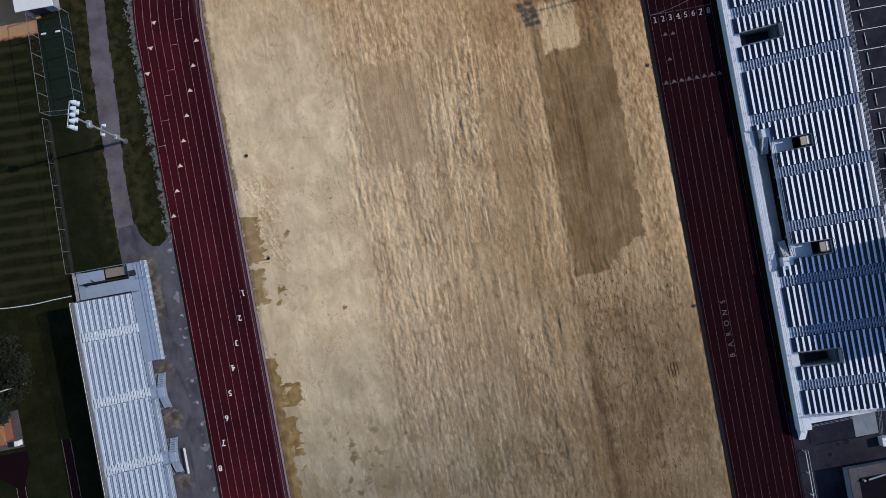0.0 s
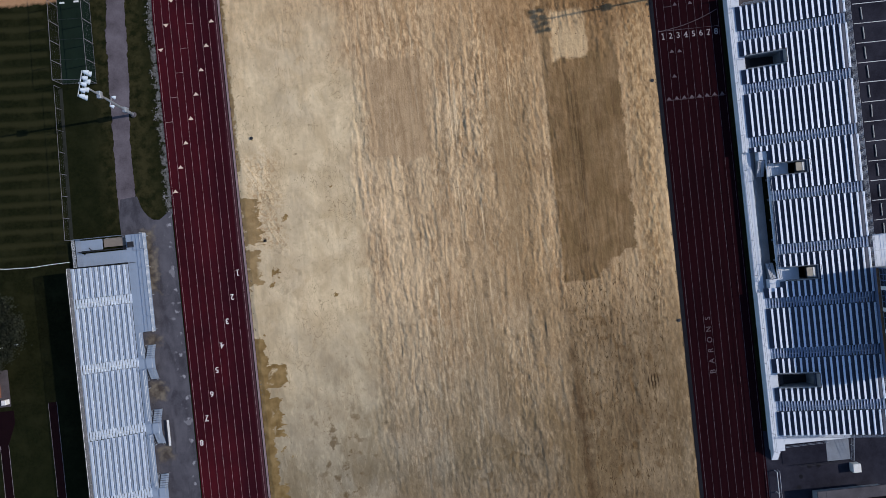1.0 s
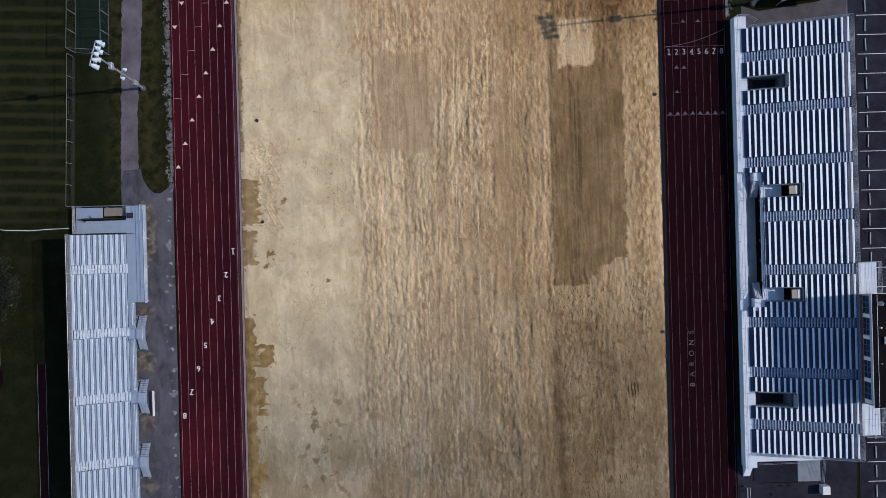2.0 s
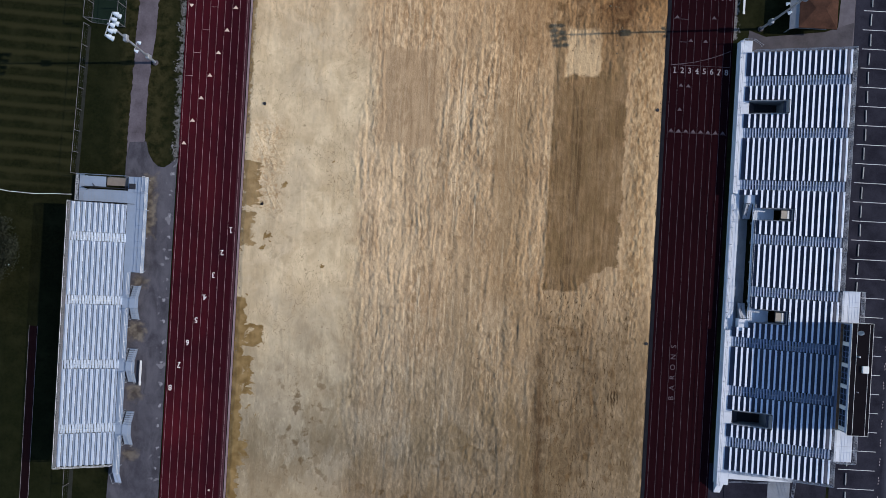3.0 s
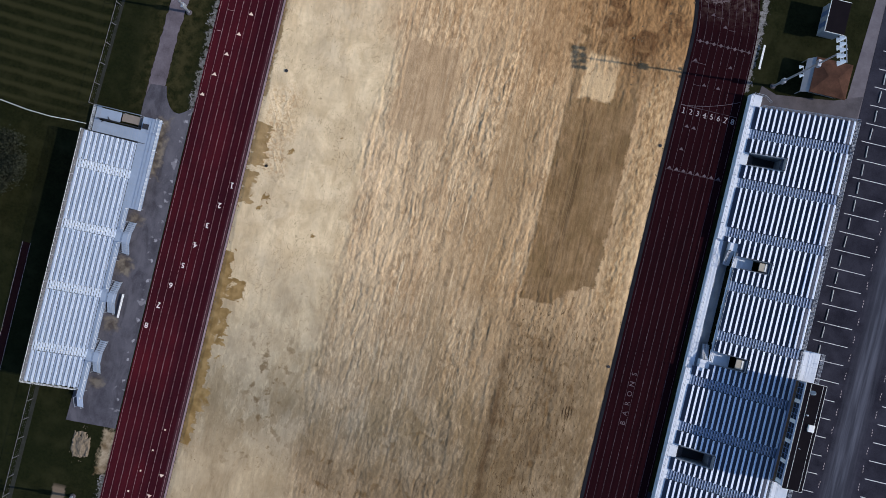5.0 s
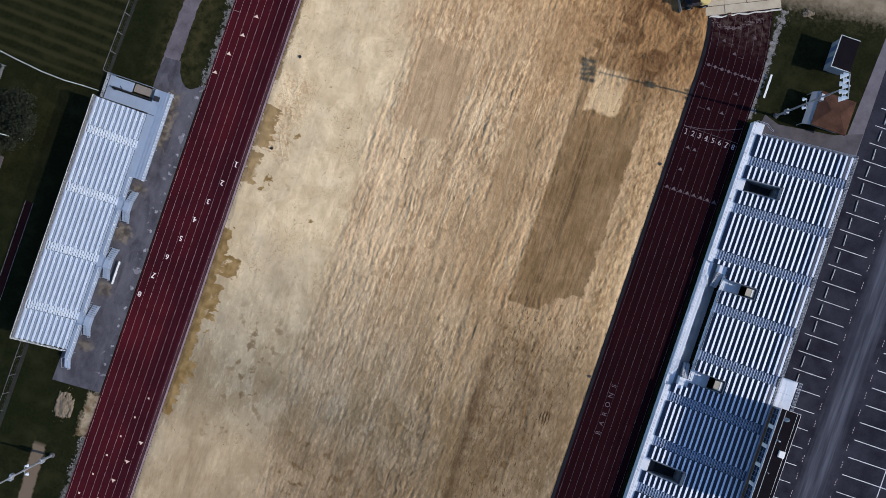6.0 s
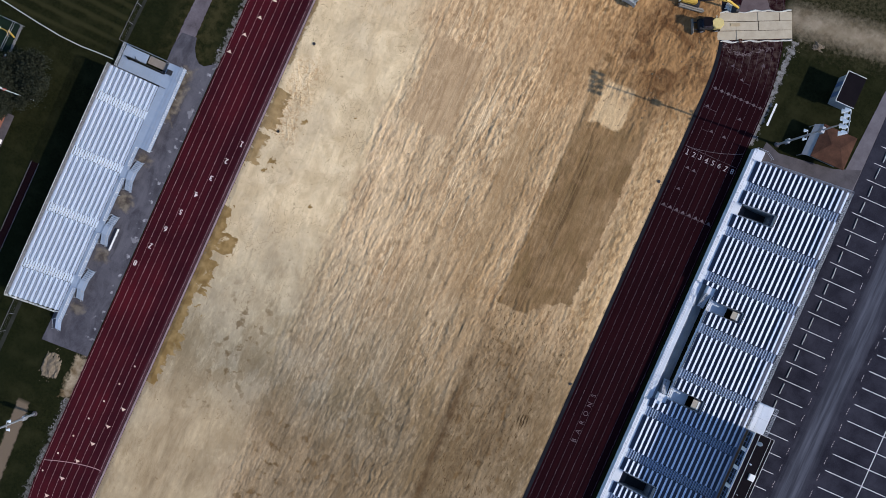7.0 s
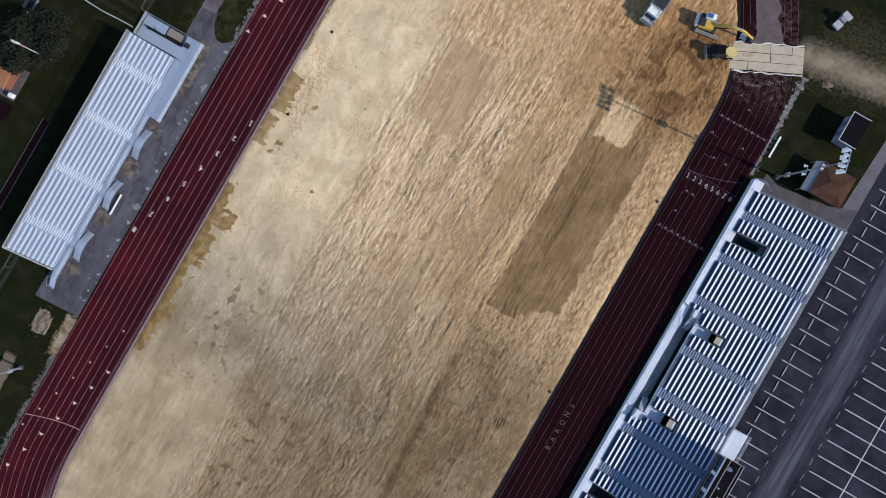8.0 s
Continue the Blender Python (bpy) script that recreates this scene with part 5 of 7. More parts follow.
for y in WA:
    for i in range(WROWS):
        xc, zs = WX - WPITCH * i, WZ0 + WRISE * i - 0.42
        hang("step", WT, None, wb, at=(xc + 0.38, y, zs))
        hang("step", WT, None, wb, at=(xc + 0.06, y, zs + 0.14))
    # Dark sloped plate added under the aisle so no sun leaks through.
    bm = bmesh.new()
    vs = [bm.verts.new(p) for yy in (y - 0.62, y + 0.62) for p in ((WX + 0.6, yy, WZ0 - 0.62), (WX - WPITCH * 9.6, yy, WZ0 - 0.62 + WRISE * 9.7), (WX - WPITCH * 9.6, yy, WZ0 - 0.66 + WRISE * 9.7), (WX + 0.6, yy, WZ0 - 0.66))]
    for f in ((0, 1, 2, 3), (7, 6, 5, 4), (0, 4, 5, 1), (1, 5, 6, 2), (2, 6, 7, 3), (3, 7, 4, 0)):
        bm.faces.new([vs[q] for q in f])
    bmesh.ops.recalc_face_normals(bm, faces=bm.faces)
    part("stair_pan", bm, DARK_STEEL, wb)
    for i in (1, 5):
        xa, xb, za = WX - WPITCH * i, WX - WPITCH * (i + 3), WZ0 + WRISE * i - 0.4
        zb = za + WRISE * 3
        tubes("aisle_rail", [((xa, y, za), (xa, y, za + 0.9), 0.022), ((xb, y, zb), (xb, y, zb + 0.9), 0.022), ((xa, y, za + 0.9), (xb, y, zb + 0.9), 0.03)], WHITE, wb)
for k in range(14):
    y = -61.4 + 36.9 * k / 13
    x0, x1, z0, z1 = WX + 0.3, WX - WPITCH * 9.4, WZ0 - 0.6, WZ0 - 0.6 + WRISE * 9.6
    tubes("frame", [((x0, y, z0), (x1, y, z1), 0.06), ((x0, y, 0), (x0, y, z0), 0.05), ((x1, y, 0), (x1, y, z1), 0.05), (((x0 + x1) / 2, y, 0), ((x0 + x1) / 2, y, (z0 + z1) / 2), 0.05)], STEEL, wb)
XW, ZW = WX - WPITCH * 9.55, WZ0 + WRISE * 9.4 - 0.42
rail("back_rail", (XW - 0.05, -61.6, ZW), (XW - 0.05, -24.3, ZW), 1.15, wb, WHITE, r=0.03, mids=0, step=1.35)
boxes("back_screen", [(XW - 0.02, XW + 0.02, -61.6, -24.3, ZW - 0.3, ZW + 0.2)], OLD_STEEL, wb, "dull kick board behind the top row")
for k in range(13):
    tubes("back_wire", [((XW, -61.6, ZW + 0.26 + 0.065 * k), (XW, -24.3, ZW + 0.26 + 0.065 * k), 0.013)], OLD_STEEL, wb, "", 4)
boxes("top_board", [(XW + 0.04, XW + 0.24, -61.55, -24.35, ZW + 0.18, ZW + 0.22)], WEST_ALU, wb)
rail("end_rail", (XW, -24.25, ZW), (WX + 0.5, -24.25, 1.25), 1.1, wb, DARK_STEEL, mids=3, step=1.3)
rail("end_rail", (XW, -61.7, ZW), (WX + 0.5, -61.7, 1.25), 1.1, wb, WHITE, mids=2, step=1.3)
DZ = 1.18
boxes("walkway", [(-46.25, -45.25, -62.9, -34.0, DZ - 0.06, DZ)], ALU_DECK, wb, "narrow metal front walkway")
boxes("walkway", [(-46.25, -43.4, -34.0, -20.3, DZ - 0.06, DZ)], ALU_DECK, wb, "wide metal ramp deck")
for k in range(5):
    boxes("deck_joint", [(-46.2, -43.45, -22.6 - 2.6 * k - 0.02, -22.6 - 2.6 * k + 0.02, DZ + 0.002, DZ + 0.008)], STEEL, wb)
boxes("deck_joint", [(-44.55, -44.51, -34.0, -20.3, DZ + 0.002, DZ + 0.01)], STEEL, wb)
boxes("walkway", [(-52.6, -46.25, -24.1, -22.35, DZ - 0.06, DZ)], ALU_DECK, wb, "metal cross deck")
boxes("walkway", [(-52.6, -49.5, -21.95, -20.5, DZ - 0.06, DZ)], ALU_DECK, wb, "bright metal deck panel")
boxes("walkway", [(-49.5, -45.1, -21.7, -20.5, DZ - 0.5, DZ - 0.44)], WEATHERED_PLY, wb, "grey-tan worn ramp board")
boxes("hatch", [(-46.1, -45.2, -22.0, -21.3, DZ - 0.4, DZ + 0.15)], DARK_STEEL, wb, "dark folded gate at the ramp head", 0.03)
for y in (-22.05, -24.22):
    boxes("kick_plate", [(-53.0, -45.2, y - 0.03, y + 0.03, DZ, DZ + 0.12)], DARK_STEEL, wb)
for a, b in (((-52.2, -22.5), (-51.0, -21.9)), ((-51.4, -21.6), (-50.7, -22.4))):
    tubes("loose_rail", [((*a, DZ + 0.06), (*b, DZ + 0.10), 0.06)], DARK_STEEL, wb)
for k in range(9):
    boxes("deck_seam", [(-53.28 + 0.09 * k, -53.25 + 0.09 * k, -24.05, -20.4, DZ + 0.002, DZ + 0.008)], STEEL, wb)
for k in range(14):
    boxes("deck_seam", [(-52.4 + 0.46 * k, -52.37 + 0.46 * k, -24.05, -22.4, DZ + 0.002, DZ + 0.006)], STEEL, wb)
boxes("walkway", [(-53.3, -52.6, -24.1, -20.35, DZ - 0.06, DZ)], ALU_DECK, wb)
for a, b in (((-53.35, -20.3), (-46.3, -20.3)), ((-53.35, -24.15), (-53.35, -20.3)), ((-52.5, -22.15), (-46.6, -22.15))):
    rail("deck_rail", (*a, DZ), (*b, DZ), 1.0, wb, DARK_STEEL if b[1] == -22.15 else STEEL, mids=4, step=1.3)
rail("deck_rail", (-43.42, -34.0, DZ), (-43.42, -20.3, DZ), 1.05, wb, WHITE, mids=2)
rail("deck_rail", (-43.9, -20.2, DZ), (-43.9, -22.4, DZ), 1.05, wb, STEEL, mids=2)
legs = [(x, y) for x in (-43.6, -45.2) for y in (-33.8, -29, -25, -20.6)] + [(-45.4, y) for y in range(-62, -34, 4)] + [(x, y) for x in (-52.4, -49, -46.6) for y in (-24.0, -20.5)]
for x, y in legs:
    tubes("deck_leg", [((x, y, 0), (x, y, DZ - 0.05), 0.05)], STEEL, wb)
segs = [(-62.9, -57.4), (-55.3, -48.3), (-46.2, -39.2), (-37.1, -34.1)]
for a, b in segs:
    rail("walk_rail", (-45.28, a, DZ), (-45.28, b, DZ), 1.05, wb, WHITE, mids=1)
# stair units: a landing with flights north and south, and the south end flight
for y in (-38.4, -47.5, -56.6):
    boxes("landing", [(-45.2, -43.95, y - 0.75, y + 0.75, DZ - 0.06, DZ - 0.004)], ALU_DECK, wb)
    for sgn in (-1, 1):
        for s in range(6):
            yy = y + sgn * (0.75 + 0.28 * s)
            boxes("stair_tread", [(-45.15, -44.0, min(yy, yy + sgn * 0.25), max(yy, yy + sgn * 0.25), DZ - 0.17 * (s + 1) - 0.04, DZ - 0.17 * (s + 1))], ALU_DECK, wb)
        e = y + sgn * 2.45
        for x in (-45.18, -43.97):
            tubes("stair_rail", [((x, y + sgn * 0.75, DZ + 0.95), (x, e, 0.95), 0.03), ((x, e, 0.0), (x, e, 0.95), 0.03), ((x, y + sgn * 0.75, DZ), (x, y + sgn * 0.75, DZ + 0.95), 0.03), ((x, y + sgn * 0.75, DZ + 0.5), (x, e, 0.5), 0.02)], STEEL, wb)
    tubes("stair_rail", [((-43.97, y - 0.75, DZ + 0.95), (-43.97, y + 0.75, DZ + 0.95), 0.03)], STEEL, wb)
for s in range(6):
    boxes("stair_tread", [(-46.2, -45.3, -63.2 - 0.28 * s, -62.95 - 0.28 * s, DZ - 0.17 * (s + 1) - 0.04, DZ - 0.17 * (s + 1))], SILL_ALU, wb)
for x in (-46.22, -45.28):
    tubes("stair_rail", [((x, -62.9, DZ + 0.95), (x, -64.6, 0.95), 0.03), ((x, -64.6, 0), (x, -64.6, 0.95), 0.03), ((x, -62.9, DZ), (x, -62.9, DZ + 0.95), 0.03)], STEEL, wb)

# ---- light poles ----
def light_pole(x, y, lean, h, face, label, mid=0.46, spread=0.9):
    """A tall pole with a cross-arm rack of floodlights; face: where they point in the plan."""
    p = thing("light_pole", x, y, 0.0, label, "light pole", "stadium light poles")
    top = Vector((x + lean[0], y + lean[1], h))
    bm = bmesh.new()
    tube(bm, (x, y, 0), top, 0.18, 12, 0.09)
    part("pole", bm, STEEL, p)
    bm = bmesh.new()
    bmesh.ops.create_cone(bm, cap_ends=True, segments=12, radius1=0.42, radius2=0.36, depth=0.3, matrix=Matrix.Translation((x, y, 0.15)))
    part("footing", bm, OLD_CONCRETE, p)
    d = Vector(face).normalized()
    side = Vector((-d.y, d.x, 0))
    arms = [top - Vector((0, 0, 0.25)), top - Vector((0, 0, 1.05))]
    for q, a in enumerate(arms):
        w = 1.75 * spread
        tubes("cross_arm", [(a - side * w, a + side * w, 0.06)], STEEL, p)
        for k in range(5 if q == 0 else 4):
            c = a + side * (w * (-0.92 + 1.84 * k / (4 if q == 0 else 3))) + d * 0.42 + Vector((0, 0, -0.12))
            aim = (d + Vector((0, 0, -0.75))).normalized()
            bm = bmesh.new()
            tube(bm, c - aim * 0.34, c + aim * 0.26, 0.16, 12, 0.34)
            lamp = part("floodlight", bm, LAMP_SHELL, p)
            bm = bmesh.new()
            tube(bm, c + aim * 0.262, c + aim * 0.275, 0.30, 12)
            part("lens", bm, GLASS, lamp)
    m = Vector((x, y, 0)).lerp(top, mid)
    tubes("bracket", [(m - side * 0.7, m + side * 0.7, 0.05)], STEEL, p)
    for s in (-0.6, 0.6):
        bm = bmesh.new()
        c = m + side * s + d * 0.3
        aim = (d + Vector((0, 0, -0.9))).normalized()
        tube(bm, c - aim * 0.25, c + aim * 0.2, 0.1, 10, 0.26)
        part("floodlight", bm, LAMP_SHELL, p)
    m = Vector((x, y, 0)).lerp(top, 0.66)
    boxes("junction_box", [(m.x - 0.22, m.x + 0.22, m.y - 0.45, m.y + 0.45, m.z - 0.4, m.z + 0.4)], STEEL, p, "", 0.02)
    m = Vector((x, y, 0)).lerp(top, 0.17)
    boxes("control_box", [(m.x - 0.2, m.x + 0.2, m.y - 0.35, m.y + 0.35, m.z - 0.6, m.z + 0.6)], STEEL, p, "", 0.02)
    return p


light_pole(-43.8, -3.5, (0.45, 0.75), 17.0, (0.95, -0.25, 0), "tall galvanised floodlight pole beside the gravel path")
light_pole(43.6, 6.3, (0.1, 0.15), 21.0, (-0.96, -0.25, 0), "tall galvanised floodlight pole beside a brown-roofed hut")
light_pole(-43.7, -77.9, (0.2, 0.1), 17.0, (0.95, 0.3, 0), "tall galvanised floodlight pole on grass south of the bleachers")

# ---- east end buildings ----
hut = thing("ticket_hut", 50.6, 8.7, 0.0, "small square hut with brown shingled hip roof", "hut")
boxes("wall", [(48.6, 53.0, 6.7, 10.8, 0.0, 2.5)], GREY_WALL, hut)
bm = bmesh.new()
c4 = [(48.0, 6.05), (53.4, 6.05), (53.4, 11.3), (48.0, 11.3)]
lo = [bm.verts.new((x, y, 2.45)) for x, y in c4]
mid = [bm.verts.new((x, y, 2.6)) for x, y in c4]
ap = [bm.verts.new((50.0, 8.7, 3.25)), bm.verts.new((51.4, 8.7, 3.25))]
bm.faces.new(lo[::-1])
for i in range(4):
    bm.faces.new((lo[i], lo[(i + 1) % 4], mid[(i + 1) % 4], mid[i]))
bm.faces.new((mid[0], mid[1], ap[1], ap[0]))
bm.faces.new((mid[1], mid[2], ap[1]))
bm.faces.new((mid[2], mid[3], ap[0], ap[1]))
bm.faces.new((mid[3], mid[0], ap[0]))
part("roof", bm, SHINGLE, hut, "brown shingled hip roof")
bm = bmesh.new()
vs = [bm.verts.new(p) for p in ((46.9, 5.9, 2.0), (48.0, 6.05, 2.5), (48.0, 11.3, 2.5), (46.9, 10.9, 2.0), (46.9, 5.9, 1.92), (48.0, 6.05, 2.42), (48.0, 11.3, 2.42), (46.9, 10.9, 1.92))]
for f in ((0, 1, 2, 3), (7, 6, 5, 4), (0, 4, 5, 1), (1, 5, 6, 2), (2, 6, 7, 3), (3, 7, 4, 0)):
    bm.faces.new([vs[q] for q in f])
part("awning", bm, GREY_WALL, hut, "grey lean-to awning")
for y in (6.0, 10.8):
    tubes("awning_post", [((47.0, y, 0), (47.0, y, 1.95), 0.06)], STEEL, hut)
boxes("door", [(48.56, 48.6, 8.2, 9.1, 0.0, 2.05)], DARK_STEEL, hut)

shed = thing("storage_shed", 49.3, 17.3, 0.0, "dark flat-roofed storage shed with grey siding on grass", "shed")
boxes("wall", [(48.15, 50.6, 15.2, 19.6, 0.0, 3.0)], GREY_WALL, shed)
for k in range(5):
    boxes("wall_panel", [(48.1, 48.15, 15.3 + 0.86 * k, 16.05 + 0.86 * k, 0.2, 2.8)], BLUE_PANEL if k % 2 else GREY_WALL, shed)
r_ = boxes("roof", [(47.9, 50.8, 15.0, 19.8, 3.0, 3.14)], BLACK_ROOF, shed, "black flat roof", 0.01)
boxes("roof_edge", [(47.84, 47.9, 14.94, 19.86, 3.0, 3.2), (47.9, 50.8, 14.94, 15.0, 3.0, 3.2), (47.9, 50.8, 19.8, 19.86, 3.0, 3.2)], WHITE, r_)
bench = thing("bench", 40.9, 10.1, 0.0, "long white plank bench beside the track", "bench")
boxes("seat", [(40.72, 41.02, 8.2, 11.9, 0.42, 0.48)], WHITE, bench, "", 0.01)
for y in (8.6, 10.05, 11.5):
    boxes("leg", [(40.78, 40.96, y - 0.04, y + 0.04, 0.0, 0.42)], STEEL, bench)
bench = thing("bench", -43.3, -47.6, 0.0, "long white plank bench beside the stair unit", "bench")
boxes("seat", [(-43.45, -43.17, -50.3, -46.7, 0.42, 0.48)], WHITE, bench, "", 0.01)
for y in (-49.9, -48.5, -47.1):
    boxes("leg", [(-43.39, -43.23, y - 0.04, y + 0.04, 0.0, 0.42)], STEEL, bench)

# ---- south-east corner ----
booth = thing("concession_building", 50.2, -71.0, 0.0, "low flat-roofed concession building with pale concrete edge", "building")
boxes("wall", [(45.75, 55.0, -76.0, -66.0, 0.0, 2.3)], GREY_WALL, booth)
boxes("roof", [(46.55, 55.0, -76.0, -66.9, 2.3, 2.4)], BLACK_ROOF, booth, "black membrane roof")
boxes("roof_edge", [(45.35, 46.55, -76.4, -65.4, 2.3, 2.5), (46.55, 55.4, -66.9, -65.4, 2.3, 2.5)], OLD_CONCRETE, booth, "pale concrete roof edge", 0.03)
tubes("roof_vent", [((47.1, -67.2, 2.4), (47.1, -67.2, 3.0), 0.16), ((47.8, -67.3, 2.6), (50.8, -66.9, 2.6), 0.12)], STEEL, booth)
cab = thing("utility_cabinet", 51.9, -63.2, 0.0, "white utility cabinet on dark asphalt", "cabinet")
boxes("body", [(51.3, 52.4, -63.8, -62.6, 0.03, 1.15)], WHITE, cab, "", 0.04)
boxes("handle", [(51.6, 51.7, -63.83, -63.8, 0.6, 0.75)], DARK_STEEL, cab)
for k, (x, y) in enumerate(((44.0, -65.4), (44.4, -63.9), (47.0, -62.6), (45.7, -62.6))):
    bm = bmesh.new()
    bmesh.ops.create_cone(bm, cap_ends=True, segments=16, radius1=0.3, radius2=0.3, depth=0.02, matrix=Matrix.Translation((x, y, 0.04)))
    tagged(part("manhole_cover", bm, BLACK_KERB), "round dark metal cover in asphalt", "manhole cover", "covers")
tf = thing("pipe_fence", 40.75, -73.0, 0.0, "double white pipe fence along the track", "fence")
rail("rail", (40.62, -84.0, 0.0), (40.72, -62.6, 0.0), 1.05, tf, WHITE, 0.05, mids=0, step=3.0)
rail("rail", (41.0, -84.0, 0.0), (41.15, -62.6, 0.0), 0.9, tf, STEEL, 0.04, mids=0, step=3.0)

# ---- west side: fences, cage, shed, runways ----
def chain_fence(pts, h, label):
    """A chain-link fence: posts, top rail and mesh wires."""
    f = thing("chain_link_fence", *pts[0], 0.0, label, "fence", "chain-link fences")
    for a, b in zip(pts, pts[1:]):
        A, B = Vector((*a, 0)), Vector((*b, 0))
        n = max(1, round((B - A).length / 3.0))
        for k in range(n + 1):
            p = A.lerp(B, k / n)
            tubes("post", [(p, p + Vector((0, 0, h)), 0.04)], OLD_STEEL, f)
        rows = [(A + Vector((0, 0, h)), B + Vector((0, 0, h)), 0.03)]
        for k in range(1, 3):
            rows.append((A + Vector((0, 0, h * k / 3)), B + Vector((0, 0, h * k / 3)), 0.003))
        tubes("wire_mesh", rows, OLD_STEEL, f, sides=4)
    return f


chain_fence([(-53.7, 1.3), (-54.4, -20.2)], 1.8, "grey chain-link fence between two lawns")
chain_fence([(-52.9, -62.2), (-53.2, -100.0)], 1.8, "grey chain-link fence south of the bleachers")
strip = slab("mow_strip", [(-54.55, -20.2), (-54.05, -20.2), (-53.4, 1.2), (-53.85, 1.2)], 0.0, 0.025, VERGE)
tagged(strip, "narrow grey gravel strip under the fence", "gravel strip", kind="structure")
strip = slab("mow_strip", [(-53.4, -100), (-52.7, -100), (-52.4, -62.5), (-53.0, -62.5)], 0.0, 0.025, VERGE)
tagged(strip, "narrow grey gravel strip under the fence", "gravel strip", kind="structure")
cage = thing("batting_cage", -51.6, 8.0, 0.0, "netted batting cage with dark green turf", "batting cage")
CG = [(-53.3, 1.8), (-48.5, 1.4), (-48.3, 15.4), (-52.8, 15.4)]
slab("turf", CG, 0.0, 0.03, TURF, cage)
for k in range(6):
    f = k / 5
    for a, b in ((CG[0], CG[3]), (CG[1], CG[2])):
        x, y = a[0] + (b[0] - a[0]) * f, a[1] + (b[1] - a[1]) * f
        tubes("post", [((x, y, 0), (x, y, 2.9), 0.05)], OLD_STEEL, cage)
    xa, ya = CG[0][0] + (CG[3][0] - CG[0][0]) * f, CG[0][1] + (CG[3][1] - CG[0][1]) * f
    xb, yb = CG[1][0] + (CG[2][0] - CG[1][0]) * f, CG[1][1] + (CG[2][1] - CG[1][1]) * f
    tubes("net_wire", [((xa, ya, 2.9), (xb, yb, 2.9), 0.015)], DARK_STEEL, cage)
for a, b in ((CG[0], CG[3]), (CG[1], CG[2]), (CG[0], CG[1])):
    tubes("top_rail", [((*a, 2.9), (*b, 2.9), 0.035)], OLD_STEEL, cage)
    tubes("bottom_rail", [((*a, 0.15), (*b, 0.15), 0.02)], OLD_STEEL, cage)
    rows = [((*a, 0.5 + 0.45 * k), (*b, 0.5 + 0.45 * k), 0.002) for k in range(5)]
    L = math.hypot(b[0] - a[0], b[1] - a[1])
    for k in range(int(L / 0.6)):
        f = k * 0.6 / L
        x, y = a[0] + (b[0] - a[0]) * f, a[1] + (b[1] - a[1]) * f
        rows.append(((x, y, 0.1), (x, y, 2.9), 0.002))
    tubes("side_net", rows, OLD_STEEL, cage, sides=3)
for x, y in ((-52.2, 13.2), (-50.2, 13.2)):
    boxes("home_plate", [(x - 0.35, x + 0.35, y - 0.12, y + 0.12, 0.03, 0.05)], WHITE, cage)
wsh = thing("equipment_shed", -51.6, 18.4, 0.0, "white-roofed equipment shed beside the batting cage", "shed")
boxes("wall", [(-53.9, -49.3, 16.0, 22.0, 0.0, 2.7)], GREY_WALL, wsh)
boxes("roof", [(-54.2, -49.0, 15.7, 22.3, 2.7, 2.86)], WHITE, wsh, "white metal roof", 0.02)
boxes("door", [(-52.8, -50.6, 15.94, 16.0, 0.0, 2.3)], DARK_STEEL, wsh)

bh = thing("brick_hut", -68.2, -39.6, 0.0, "small brick hut with orange shingle roof under a tree", "hut")
boxes("wall", [(-70.2, -66.4, -41.2, -37.9, 0.0, 2.4)], BRICK_RED, bh)
bm = bmesh.new()
c4 = [(-70.5, -41.5), (-66.1, -41.5), (-66.1, -37.6), (-70.5, -37.6)]
lo = [bm.verts.new((x, y, 2.4)) for x, y in c4]
mid = [bm.verts.new((x, y, 2.52)) for x, y in c4]
ap = [bm.verts.new((-70.5, -39.5, 3.3)), bm.verts.new((-66.1, -39.5, 3.3))]
bm.faces.new(lo[::-1])
for i in range(4):
    bm.faces.new((lo[i], lo[(i + 1) % 4], mid[(i + 1) % 4], mid[i]))
bm.faces.new((mid[0], mid[1], ap[1], ap[0]))
bm.faces.new((mid[2], mid[3], ap[0], ap[1]))
bm.faces.new((mid[1], mid[2], ap[1]))
bm.faces.new((mid[3], mid[0], ap[0]))
part("roof", bm, ORANGE_ROOF, bh, "orange-brown shingle roof")
slab("base_slab", [(-71, -42.6), (-65.2, -42.6), (-65.2, -37.4), (-71, -37.4)], 0.0, 0.06, OLD_CONCRETE, bh)
boxes("bin", [(-65.95, -65.3, -42.2, -41.5, 0.06, 1.1)], WHITE, bh, "white bin", 0.04)
rw = slab("runway_west", [(-59.95, -140), (-58.75, -140), (-58.75, -42.6), (-59.95, -42.6)], 0.0, 0.03, MAROON)
tagged(rw, "long maroon jumping runway with white edges", "runway", kind="structure")
boxes("edge_line", [(-59.97, -59.93, -140, -42.6, 0.03, 0.036), (-58.77, -58.73, -140, -42.6, 0.03, 0.036)], DIM_MARK, rw)
fan = slab("runway_fan", [(-72.5, -43.2), (-71.0, -45.2), (-67.3, -48.0), (-67.3, -140), (-66.1, -140), (-66.1, -48.0), (-64.9, -45.0), (-64.9, -43.2)], 0.0, 0.03, MAROON)
tagged(fan, "maroon throwing runway that widens to an apron", "runway", kind="structure")
boxes("edge_line", [(-67.32, -67.28, -140, -48.0, 0.03, 0.036), (-66.12, -66.08, -140, -48.0, 0.03, 0.036)], DIM_MARK, fan)

